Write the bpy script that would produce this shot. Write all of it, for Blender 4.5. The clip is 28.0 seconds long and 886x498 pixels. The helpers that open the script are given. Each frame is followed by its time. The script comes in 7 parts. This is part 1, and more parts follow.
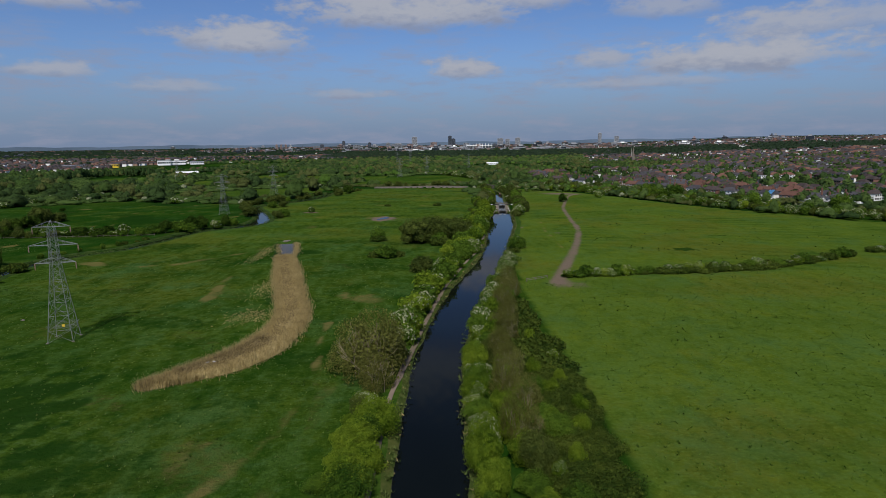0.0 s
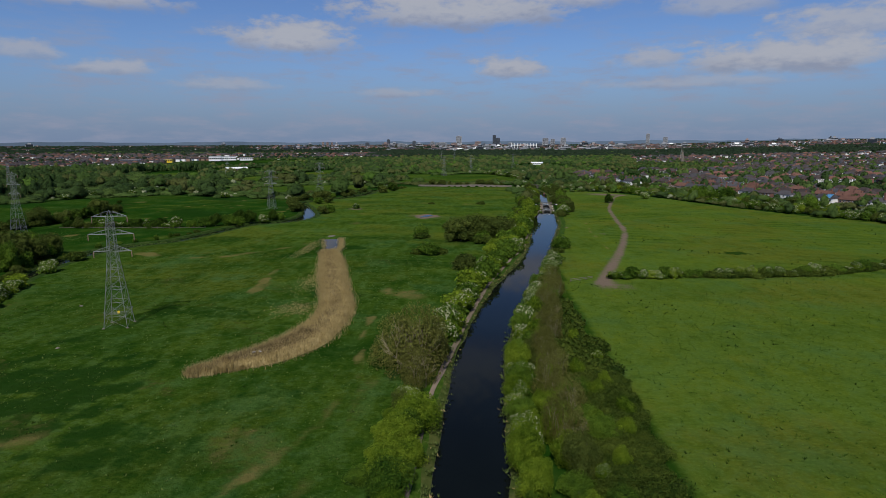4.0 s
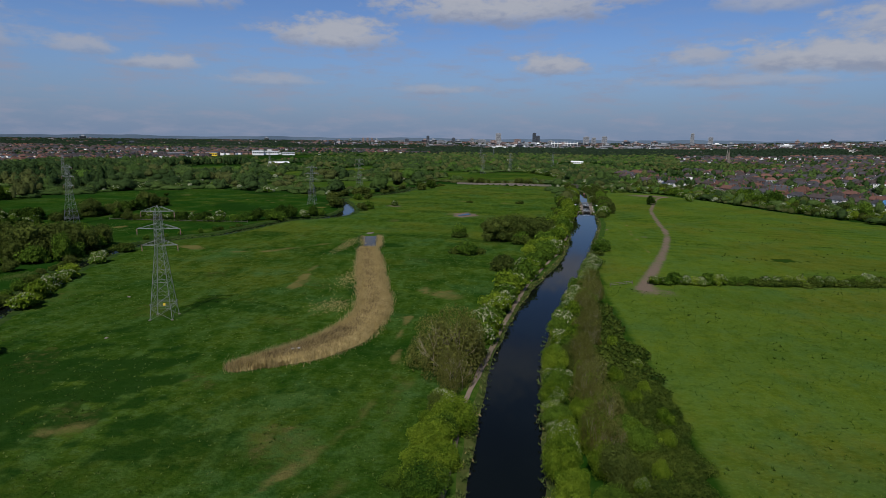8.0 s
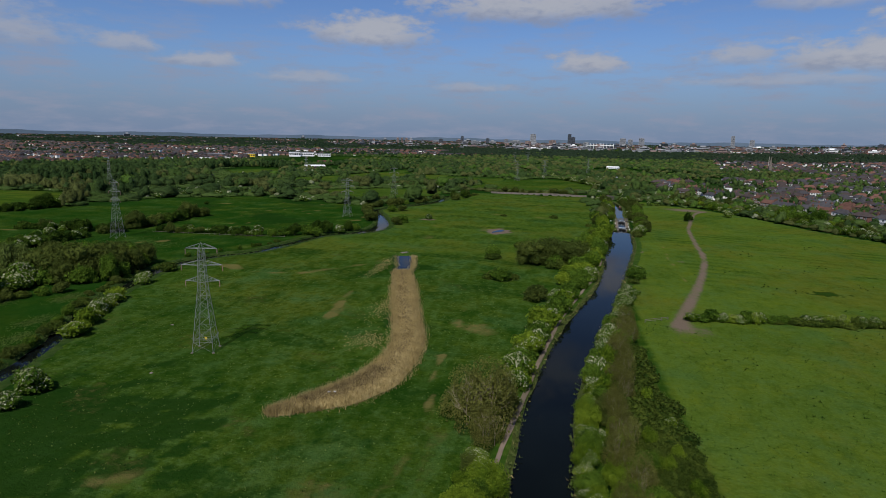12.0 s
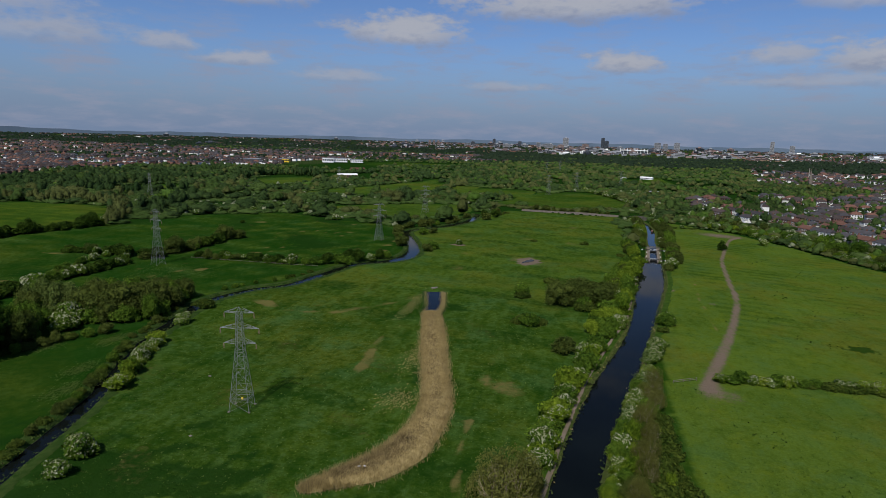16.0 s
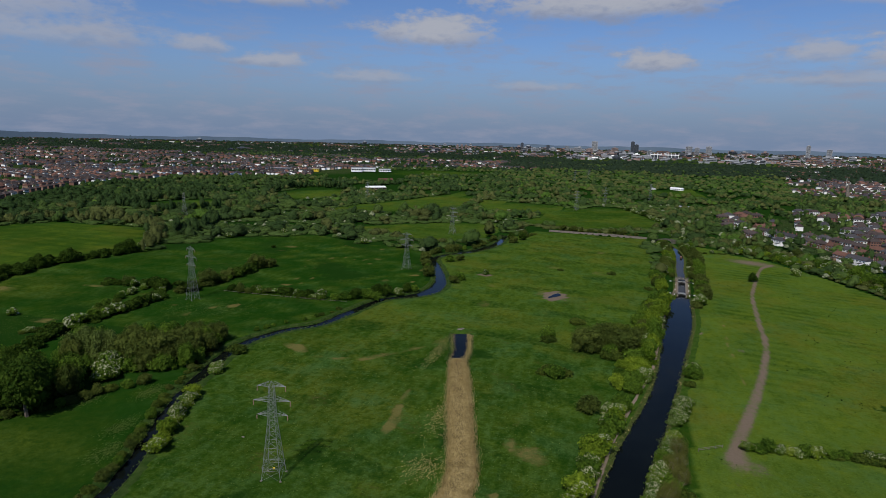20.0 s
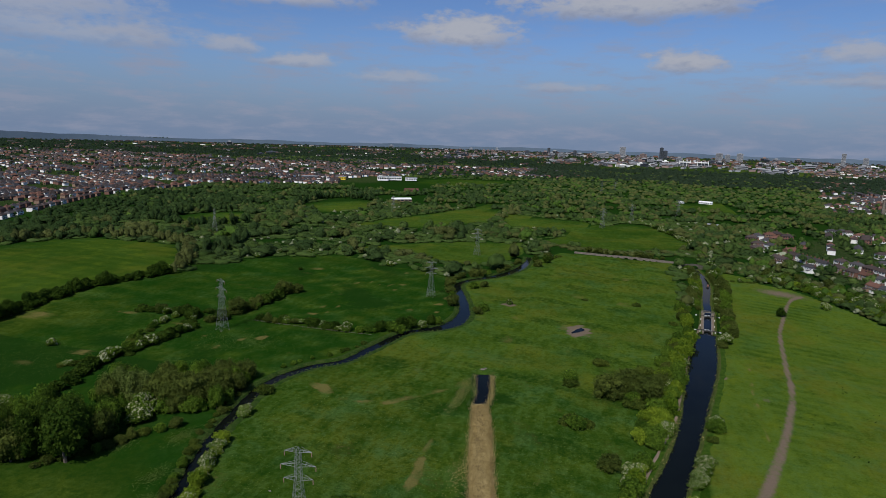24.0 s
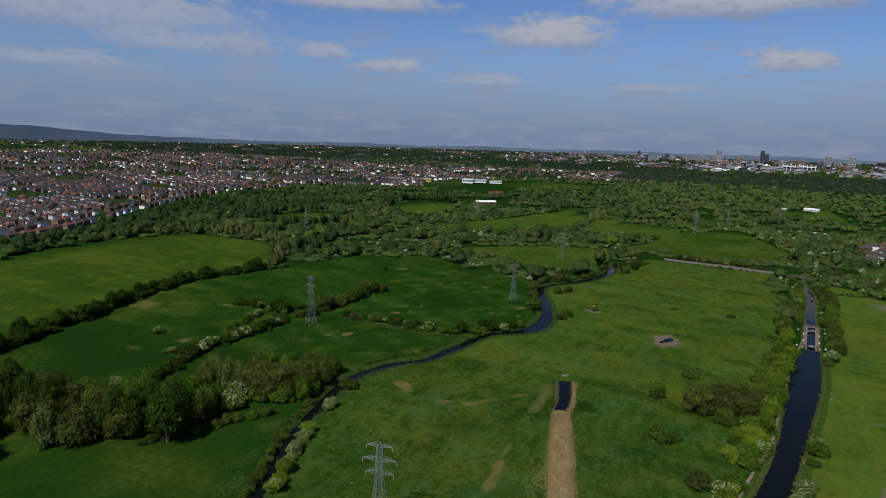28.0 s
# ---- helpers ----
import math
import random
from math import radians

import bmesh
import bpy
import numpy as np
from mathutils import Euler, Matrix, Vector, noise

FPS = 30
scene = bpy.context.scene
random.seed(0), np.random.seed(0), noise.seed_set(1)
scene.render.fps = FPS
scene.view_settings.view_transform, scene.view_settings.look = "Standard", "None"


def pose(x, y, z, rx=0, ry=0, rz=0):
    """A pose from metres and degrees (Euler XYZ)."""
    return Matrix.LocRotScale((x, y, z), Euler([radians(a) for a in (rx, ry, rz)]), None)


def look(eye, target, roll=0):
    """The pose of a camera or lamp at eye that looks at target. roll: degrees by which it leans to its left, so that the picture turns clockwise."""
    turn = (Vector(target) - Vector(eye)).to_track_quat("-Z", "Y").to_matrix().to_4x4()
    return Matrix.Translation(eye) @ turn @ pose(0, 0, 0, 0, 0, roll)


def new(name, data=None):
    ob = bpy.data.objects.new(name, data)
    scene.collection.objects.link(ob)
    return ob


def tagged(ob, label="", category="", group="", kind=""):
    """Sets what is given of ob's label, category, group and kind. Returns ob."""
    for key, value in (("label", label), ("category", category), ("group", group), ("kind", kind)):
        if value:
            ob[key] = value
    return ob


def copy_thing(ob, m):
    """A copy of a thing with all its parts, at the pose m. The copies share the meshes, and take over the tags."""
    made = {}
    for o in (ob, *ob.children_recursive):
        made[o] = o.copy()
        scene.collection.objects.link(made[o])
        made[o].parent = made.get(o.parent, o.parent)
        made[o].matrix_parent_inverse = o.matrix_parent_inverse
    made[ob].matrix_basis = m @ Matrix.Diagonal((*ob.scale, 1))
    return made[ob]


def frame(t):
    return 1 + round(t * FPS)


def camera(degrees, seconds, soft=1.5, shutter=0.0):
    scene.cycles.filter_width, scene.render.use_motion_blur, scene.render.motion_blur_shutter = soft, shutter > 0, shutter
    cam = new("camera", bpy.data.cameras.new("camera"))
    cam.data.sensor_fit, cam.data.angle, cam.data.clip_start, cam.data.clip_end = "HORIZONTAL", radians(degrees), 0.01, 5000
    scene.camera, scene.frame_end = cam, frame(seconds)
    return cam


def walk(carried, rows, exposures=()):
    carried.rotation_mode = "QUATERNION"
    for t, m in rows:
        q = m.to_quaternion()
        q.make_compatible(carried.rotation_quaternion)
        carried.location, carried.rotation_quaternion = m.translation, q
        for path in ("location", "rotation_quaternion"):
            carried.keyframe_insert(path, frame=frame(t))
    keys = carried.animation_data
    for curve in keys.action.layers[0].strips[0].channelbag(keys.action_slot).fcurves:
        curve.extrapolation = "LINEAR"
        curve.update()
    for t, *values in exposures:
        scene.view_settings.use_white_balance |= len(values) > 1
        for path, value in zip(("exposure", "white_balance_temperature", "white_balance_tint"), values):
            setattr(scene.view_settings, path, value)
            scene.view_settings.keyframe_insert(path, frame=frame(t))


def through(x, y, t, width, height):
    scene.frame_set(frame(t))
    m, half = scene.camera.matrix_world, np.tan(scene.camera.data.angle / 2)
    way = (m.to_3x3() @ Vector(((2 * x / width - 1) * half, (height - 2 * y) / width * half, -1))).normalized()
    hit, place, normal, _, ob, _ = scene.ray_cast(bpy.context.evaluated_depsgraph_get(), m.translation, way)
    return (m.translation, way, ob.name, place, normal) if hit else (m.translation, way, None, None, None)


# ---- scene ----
cam = camera(72.0, 28.0, soft=0.85)
PATH = [
    (0, (-4.236, 2.678, 46.672), (-4.202, 4.648, 46.332), -0.8),
    (1, (-4.393, 2.725, 46.436), (-4.397, 4.696, 46.097), -0.6),
    (2, (-4.547, 2.796, 46.319), (-4.586, 4.767, 45.979), -0.4),
    (3, (-4.685, 2.912, 46.142), (-4.757, 4.881, 45.801), -0.3),
    (5.5, (-5.004, 3.259, 46.005), (-5.153, 5.224, 45.661), 0.1),
    (6, (-5.072, 3.324, 46.126), (-5.237, 5.287, 45.779), 0.2),
    (7, (-5.225, 3.438, 46.323), (-5.419, 5.398, 45.976), 0.3),
    (8, (-5.4, 3.555, 47.087), (-5.622, 5.511, 46.735), 0.6),
    (9, (-5.61, 3.685, 48.508), (-5.858, 5.638, 48.155), 0.5),
    (10, (-5.861, 3.818, 51.266), (-6.135, 5.767, 50.912), 0.7),
    (11, (-6.125, 3.923, 54.757), (-6.426, 5.868, 54.399), 1.0),
    (12, (-6.344, 3.958, 58.375), (-6.67, 5.898, 58.016), 1.1),
    (12.5, (-6.427, 3.948, 60.577), (-6.765, 5.886, 60.217), 1.2),
    (14.5, (-6.673, 3.889, 70.413), (-7.06, 5.818, 70.05), 1.4),
    (15, (-6.722, 3.892, 72.752), (-7.121, 5.818, 72.389), 1.4),
    (16, (-6.803, 3.939, 77.666), (-7.225, 5.859, 77.302), 1.6),
    (17, (-6.875, 4.014, 82.422), (-7.319, 5.93, 82.058), 1.4),
    (18, (-6.955, 4.084, 88.278), (-7.421, 5.994, 87.912), 1.5),
    (19, (-7.045, 4.143, 94.169), (-7.533, 6.047, 93.803), 1.5),
    (20, (-7.149, 4.197, 99.864), (-7.658, 6.096, 99.498), 1.4),
    (21, (-7.282, 4.247, 105.756), (-7.81, 6.142, 105.391), 1.5),
    (21.5, (-7.357, 4.268, 108.832), (-7.896, 6.16, 108.466), 1.6),
    (23.5, (-7.605, 4.328, 120.447), (-8.18, 6.208, 120.08), 1.8),
    (24, (-7.634, 4.335, 121.175), (-8.221, 6.211, 120.809), 1.8),
    (25, (-7.655, 4.326, 121.301), (-8.259, 6.197, 120.937), 1.8),
    (26, (-7.68, 4.276, 120.99), (-8.303, 6.141, 120.628), 1.8),
    (27, (-7.732, 4.158, 121.189), (-8.371, 6.018, 120.827), 1.9),
    (27.5, (-7.756, 4.056, 121.073), (-8.424, 5.906, 120.711), 1.9),
    (28, (-7.764, 3.913, 120.856), (-8.604, 5.691, 120.491), 1.7),
]
walk(cam, [(t, look(eye, target, roll)) for t, eye, target, roll in PATH])

# ---------------------------------------------------------------- world and sun
SUN_ELEV, SUN_AZ = 50.0, 188.0          # degrees; azimuth clockwise from +y
CLOUDS = [  # azimuth, elevation, half width, half height (degrees), strength
    (-2.0, 11.2, 8.8, 1.9, 1.0), (-16.3, 8.7, 4.4, 1.5, 1.0), (3.3, 6.4, 3.0, 1.0, 0.95),
    (-30.8, 5.9, 2.6, 0.7, 0.75), (26.5, 6.4, 7.5, 1.6, 1.0), (30.0, 8.6, 4.6, 1.4, 0.8),
    (15.0, 6.9, 2.7, 1.0, 0.7), (9.3, 12.2, 3.0, 1.3, 0.8), (-21.9, 4.9, 3.6, 0.55, 0.5),
    (-6.7, 4.4, 3.4, 0.45, 0.45), (20.7, 10.8, 3.4, 1.2, 0.6), (35.0, 8.8, 5.0, 1.5, 0.6),
    (19.0, 4.9, 7.0, 0.55, 0.45), (-54.6, 8.6, 10.0, 2.3, 0.6), (-47.0, 6.9, 6.5, 1.3, 0.5),
    (-36.1, 6.8, 2.5, 0.7, 0.6), (-33.0, 11.2, 6.5, 1.2, 0.9), (-57.0, 4.8, 5.0, 0.7, 0.45),
    (-3.0, 20.0, 7.0, 3.2, 0.5), (-30.0, 24.0, 9.0, 3.5, 0.8), (24.0, 26.0, 10.0, 4.0, 0.8)]


def nd(nt, kind, **inputs):
    n = nt.nodes.new(kind)
    for k, v in inputs.items():
        n.inputs[k.replace("_", " ")].default_value = v
    return n


def mth(nt, op, a, b=None, c=None, clamp=False):
    n = nt.nodes.new("ShaderNodeMath")
    n.operation, n.use_clamp = op, clamp
    for k, v in enumerate((a, b, c)):
        if v is None:
            continue
        if isinstance(v, (int, float)):
            n.inputs[k].default_value = v
        else:
            nt.links.new(v, n.inputs[k])
    return n.outputs[0]


def mixc(nt, fac, a, b, blend="MIX"):
    n = nt.nodes.new("ShaderNodeMix")
    n.data_type, n.blend_type = "RGBA", blend
    for k, v in ((0, fac), (6, a), (7, b)):
        if isinstance(v, (int, float)):
            n.inputs[k].default_value = v
        elif isinstance(v, tuple):
            n.inputs[k].default_value = (*v[:3], 1)
        else:
            nt.links.new(v, n.inputs[k])
    return n.outputs[2]


def smooth(nt, v, lo, hi):
    n = nt.nodes.new("ShaderNodeMapRange")
    n.interpolation_type = "SMOOTHSTEP"
    n.inputs["From Min"].default_value, n.inputs["From Max"].default_value = lo, hi
    nt.links.new(v, n.inputs["Value"])
    return n.outputs[0]


def noise_tex(nt, vec, scale, detail=4.0, rough=0.55, lac=2.0):
    n = nd(nt, "ShaderNodeTexNoise", Scale=scale, Detail=detail, Roughness=rough, Lacunarity=lac)
    if vec is not None:
        nt.links.new(vec, n.inputs["Vector"])
    return n.outputs["Fac"]


def make_world():
    w = bpy.data.worlds.new("sky")
    scene.world = w
    w.use_nodes = True
    nt = w.node_tree
    nt.nodes.clear()
    sky = nt.nodes.new("ShaderNodeTexSky")
    sky.sky_type, sky.sun_disc = "NISHITA", False
    sky.sun_elevation, sky.sun_rotation = radians(SUN_ELEV), radians(SUN_AZ)
    sky.air_density, sky.dust_density, sky.ozone_density = 1.0, 0.6, 1.6
    tc = nt.nodes.new("ShaderNodeTexCoord")
    sep = nt.nodes.new("ShaderNodeSeparateXYZ")
    nt.links.new(tc.outputs["Generated"], sep.inputs[0])
    x, y, z = sep.outputs
    az = mth(nt, "MULTIPLY", mth(nt, "ARCTAN2", x, y), 57.2958)
    el = mth(nt, "MULTIPLY", mth(nt, "ARCSINE", z), 57.2958)
    # billows: noise in (az, el), stretched sideways low down
    comb = nt.nodes.new("ShaderNodeCombineXYZ")
    nt.links.new(az, comb.inputs[0])
    nt.links.new(mth(nt, "MULTIPLY", el, 2.2), comb.inputs[1])
    n1 = noise_tex(nt, comb.outputs[0], 0.26, 8, 0.6)
    n2 = noise_tex(nt, comb.outputs[0], 0.9, 4, 0.5)
    warp = mth(nt, "SUBTRACT", n1, 0.5)
    fine = mth(nt, "SUBTRACT", n2, 0.5)
    total, low = None, None
    for a, e, rw, rh, k in CLOUDS:
        da = mth(nt, "DIVIDE", mth(nt, "SUBTRACT", az, a), rw * 1.15)
        de0 = mth(nt, "DIVIDE", mth(nt, "SUBTRACT", el, e), rh)
        de = mth(nt, "MULTIPLY", de0, mth(nt, "ADD", 0.85, mth(nt, "MULTIPLY", mth(nt, "LESS_THAN", de0, 0.0), 0.75)))
        d = mth(nt, "ADD", mth(nt, "MULTIPLY", da, da), mth(nt, "MULTIPLY", de, de))
        d = mth(nt, "SQRT", d)
        d = mth(nt, "ADD", d, mth(nt, "ADD", mth(nt, "MULTIPLY", warp, 2.6), mth(nt, "MULTIPLY", fine, 1.0)))
        m = mth(nt, "MULTIPLY", smooth(nt, d, 1.35, 0.40), k)
        lit = mth(nt, "MULTIPLY", m, smooth(nt, mth(nt, "ADD", de0, mth(nt, "ADD", mth(nt, "MULTIPLY", warp, 2.6), mth(nt, "MULTIPLY", fine, 1.2))), -0.85, 0.35))
        total = m if total is None else mth(nt, "MAXIMUM", total, m)
        low = lit if low is None else mth(nt, "MAXIMUM", low, lit)
    # thin streaks low over the horizon
    comb2 = nt.nodes.new("ShaderNodeCombineXYZ")
    nt.links.new(mth(nt, "MULTIPLY", az, 0.55), comb2.inputs[0])
    nt.links.new(mth(nt, "MULTIPLY", el, 2.4), comb2.inputs[1])
    st = noise_tex(nt, comb2.outputs[0], 0.36, 8, 0.62)
    streak = mth(nt, "MULTIPLY", smooth(nt, st, 0.42, 0.72), mth(nt, "MULTIPLY", smooth(nt, el, 13.0, 5.0), 0.75))
    skyc = nt.nodes.new("ShaderNodeMix")
    skyc.data_type, skyc.blend_type = "RGBA", "MULTIPLY"
    skyc.inputs[0].default_value = 1.0
    nt.links.new(sky.outputs[0], skyc.inputs[6])
    skyc.inputs[7].default_value = (0.72, 0.90, 1.28, 1)
    hazy = mixc(nt, mth(nt, "MULTIPLY", smooth(nt, el, 9.0, 0.0), 0.85), skyc.outputs[2], (2.4, 3.3, 5.15))
    c1 = mixc(nt, streak, hazy, (3.9, 4.25, 5.6))
    grey = mixc(nt, mth(nt, "MULTIPLY", total, 0.80), c1, (3.7, 4.05, 5.2))
    col = mixc(nt, mth(nt, "MULTIPLY", low, 0.85), grey, (6.0, 6.2, 6.9))
    bg = nt.nodes.new("ShaderNodeBackground")
    bg.inputs[1].default_value = 0.065
    nt.links.new(col, bg.inputs[0])
    out = nt.nodes.new("ShaderNodeOutputWorld")
    nt.links.new(bg.outputs[0], out.inputs[0])


make_world()
lamp = bpy.data.lights.new("sun", "SUN")
lamp.energy, lamp.angle, lamp.color = 4.0, radians(0.53), (1.0, 0.955, 0.88)
sun = new("sun", lamp)
_a, _e = radians(SUN_AZ), radians(SUN_ELEV)
_d = Vector((math.sin(_a) * math.cos(_e), math.cos(_a) * math.cos(_e), math.sin(_e)))
sun.matrix_world = Matrix.Translation((0, 0, 300)) @ _d.to_track_quat("Z", "Y").to_matrix().to_4x4()
scene.view_settings.exposure = 0.07
scene.view_settings.use_white_balance = True
scene.view_settings.white_balance_temperature = 6350

# ---------------------------------------------------------------- materials
def material(name, rough=0.8, spec=0.3, metal=0.0):
    m = bpy.data.materials.new(name)
    m.use_nodes = True
    nt = m.node_tree
    b = nt.nodes["Principled BSDF"]
    b.inputs["Roughness"].default_value = rough
    b.inputs["Specular IOR Level"].default_value = spec
    b.inputs["Metallic"].default_value = metal
    return m, nt, b


def obj_coord(nt):
    return nt.nodes.new("ShaderNodeTexCoord").outputs["Object"]


def world_coord(nt):
    return nt.nodes.new("ShaderNodeNewGeometry").outputs["Position"]


def bump(nt, b, height, strength, dist):
    n = nt.nodes.new("ShaderNodeBump")
    n.inputs["Strength"].default_value, n.inputs["Distance"].default_value = strength, dist
    nt.links.new(height, n.inputs["Height"])
    nt.links.new(n.outputs[0], b.inputs["Normal"])


def attr(nt, name):
    n = nt.nodes.new("ShaderNodeAttribute")
    n.attribute_name = name
    return n.outputs["Fac"]


def leaf(name, dark, light, through=0.35, scale=0.25, speck=0.55, relief=0.0):
    """Foliage: each leaf spray its own tone, each plant its own too; relief gives massed crowns their leafy bumps."""
    m, nt, b = material(name, 0.8, 0.05)
    geo = nt.nodes.new("ShaderNodeNewGeometry")
    inf = nt.nodes.new("ShaderNodeObjectInfo")
    isl = geo.outputs["Random Per Island"]
    big = noise_tex(nt, geo.outputs["Position"], scale * 0.25, 3)
    f = mth(nt, "ADD", mth(nt, "MULTIPLY", isl, speck), mth(nt, "MULTIPLY", inf.outputs["Random"], 0.3))
    if not relief:
        tuft = noise_tex(nt, geo.outputs["Position"], 0.8, 3, 0.6)
        f = mth(nt, "ADD", f, mth(nt, "MULTIPLY", mth(nt, "SUBTRACT", tuft, 0.53), 1.5))
    if relief:
        clump = noise_tex(nt, geo.outputs["Position"], 0.55, 5, 0.7)
        f = mth(nt, "ADD", f, mth(nt, "MULTIPLY", attr(nt, "tree"), 0.22))
        f = mth(nt, "ADD", f, mth(nt, "MULTIPLY", mth(nt, "SUBTRACT", clump, 0.60), 0.7))
        bump(nt, b, clump, 1.0, relief)
    f = mth(nt, "ADD", f, mth(nt, "MULTIPLY", mth(nt, "SUBTRACT", big, 0.46), 1.2), clamp=True)
    col = mixc(nt, f, dark, light)
    nt.links.new(col, b.inputs["Base Color"])
    tr = nt.nodes.new("ShaderNodeBsdfTranslucent")
    nt.links.new(mixc(nt, 0.5, col, light), tr.inputs[0])
    mx = nt.nodes.new("ShaderNodeMixShader")
    mx.inputs[0].default_value = through
    nt.links.new(b.outputs[0], mx.inputs[1])
    nt.links.new(tr.outputs[0], mx.inputs[2])
    nt.links.new(mx.outputs[0], nt.nodes["Material Output"].inputs[0])
    return m


def plain(name, a, c, scale=2.0, rough=0.8, spec=0.3, metal=0.0, bumpy=0.0, per_object=0.0):
    """A surface that varies between two colours at two scales."""
    m, nt, b = material(name, rough, spec, metal)
    v = world_coord(nt)
    n1, n2 = noise_tex(nt, v, scale, 5), noise_tex(nt, v, scale * 9, 3)
    f = mth(nt, "ADD", mth(nt, "MULTIPLY", smooth(nt, n1, 0.3, 0.7), 0.65), mth(nt, "MULTIPLY", n2, 0.35))
    if per_object:
        r = nt.nodes.new("ShaderNodeObjectInfo").outputs["Random"]
        f = mth(nt, "ADD", mth(nt, "MULTIPLY", f, 1 - per_object), mth(nt, "MULTIPLY", r, per_object), clamp=True)
    nt.links.new(mixc(nt, f, a, c), b.inputs["Base Color"])
    if bumpy:
        bump(nt, b, n2, 0.6, bumpy)
    return m


LEAF = {
    "green": leaf("leaf_green", (0.018, 0.050, 0.005), (0.130, 0.205, 0.020)),
    "fresh": leaf("leaf_fresh", (0.026, 0.066, 0.004), (0.215, 0.285, 0.022)),
    "dark": leaf("leaf_dark", (0.012, 0.032, 0.003), (0.054, 0.092, 0.010)),
    "olive": leaf("leaf_olive", (0.034, 0.053, 0.009), (0.102, 0.126, 0.023)),
    "brown": leaf("leaf_brown", (0.070, 0.066, 0.016), (0.160, 0.142, 0.044), 0.3),
    "budding": leaf("leaf_budding", (0.058, 0.064, 0.012), (0.180, 0.182, 0.042), 0.38),
    "pale": leaf("leaf_pale", (0.048, 0.078, 0.014), (0.150, 0.190, 0.046)),
    "scrub": leaf("leaf_scrub", (0.018, 0.040, 0.005), (0.104, 0.134, 0.019)),
    "wood": leaf("leaf_woodland", (0.044, 0.082, 0.018), (0.125, 0.182, 0.046), 0.34, 0.12, 0.10, 0.8),
    "wood_dark": leaf("leaf_dark_wood", (0.026, 0.054, 0.015), (0.074, 0.115, 0.033), 0.34, 0.12, 0.10, 0.8),
    # far leaf: haze put into its blue, cloud shade into its darkness
    "wood_haze": leaf("leaf_hazed_far_wood", (0.016, 0.032, 0.016), (0.042, 0.064, 0.032), 0.34, 0.12, 0.10, 1.2),
    "wood_olive": leaf("leaf_olive_wood", (0.067, 0.084, 0.023), (0.156, 0.174, 0.054), 0.34, 0.12, 0.10, 0.8),
    "wood_fresh": leaf("leaf_fresh_wood", (0.056, 0.113, 0.017), (0.148, 0.238, 0.041), 0.34, 0.12, 0.10, 0.8),
}
BLOSSOM = leaf("may_blossom", (0.20, 0.23, 0.09), (0.56, 0.55, 0.37), 0.3)
BARK = plain("bark", (0.055, 0.042, 0.03), (0.14, 0.115, 0.085), 1.5, 0.9)
TWIG = plain("bare_twigs", (0.14, 0.114, 0.060), (0.29, 0.24, 0.14), 0.8, 0.9)
REED = leaf("dry_reed", (0.230, 0.172, 0.068), (0.56, 0.435, 0.195), 0.3, 1.2)
REED_DARK = leaf("old_reed", (0.060, 0.045, 0.024), (0.22, 0.165, 0.09), 0.3, 1.2)
STEEL = plain("galvanised_steel", (0.11, 0.118, 0.112), (0.20, 0.212, 0.203), 1.0, 0.6, 0.4, 0.3)
INSUL = plain("insulator_glass", (0.16, 0.10, 0.07), (0.24, 0.15, 0.11), 2.0, 0.2, 0.5)
YELLOW = plain("yellow_plate", (0.62, 0.42, 0.03), (0.75, 0.52, 0.04), 3.0, 0.5)
STONE = plain("old_stone", (0.085, 0.070, 0.055), (0.195, 0.168, 0.135), 0.7, 0.9, bumpy=0.05)
CONCRETE = plain("pale_coping", (0.24, 0.22, 0.18), (0.42, 0.40, 0.35), 0.8, 0.85)
TIMBER_B = plain("black_timber", (0.012, 0.012, 0.012), (0.035, 0.033, 0.03), 1.5, 0.7)
WHITE = plain("white_paint", (0.70, 0.70, 0.67), (0.84, 0.84, 0.82), 1.5, 0.55)
TIMBER = plain("grey_timber", (0.085, 0.072, 0.052), (0.17, 0.15, 0.115), 2.0, 0.85)
DARKHOLE = plain("dark_void", (0.01, 0.01, 0.01), (0.02, 0.02, 0.02), 1.0, 0.9)
BRICK = [plain("red_brick", (0.11, 0.055, 0.040), (0.21, 0.105, 0.075), 0.5, 0.9, per_object=0.4),
         plain("brown_brick", (0.17, 0.11, 0.075), (0.28, 0.19, 0.13), 0.5, 0.9, per_object=0.4)]
RENDER_W = plain("white_render", (0.64, 0.62, 0.58), (0.86, 0.84, 0.80), 0.4, 0.85, per_object=0.4)
ROOF = [plain("brown_tiles", (0.032, 0.025, 0.023), (0.080, 0.062, 0.056), 0.35, 0.9, 0.1, per_object=0.5),
        plain("slate_tiles", (0.030, 0.028, 0.030), (0.078, 0.073, 0.076), 0.35, 0.85, 0.12, per_object=0.5),
        plain("red_tiles", (0.075, 0.038, 0.028), (0.155, 0.080, 0.058), 0.35, 0.9, 0.1, per_object=0.5)]
TARP = plain("blue_tarpaulin", (0.08, 0.25, 0.48), (0.14, 0.36, 0.60), 0.6, 0.5)
ORANGE = plain("new_clay_tiles", (0.34, 0.17, 0.09), (0.45, 0.24, 0.13), 0.6, 0.8)
ROAD = plain("asphalt", (0.045, 0.045, 0.047), (0.075, 0.073, 0.07), 0.4, 0.9)
# pale facade dimmed to blue-grey: the city's haze is put into the colour
FACADE = plain("hazed_pale_facade", (0.17, 0.175, 0.185), (0.36, 0.365, 0.38), 0.02, 0.7, per_object=0.5)
FACADE_D = plain("dark_facade", (0.045, 0.05, 0.06), (0.09, 0.10, 0.115), 0.02, 0.4, per_object=0.4)
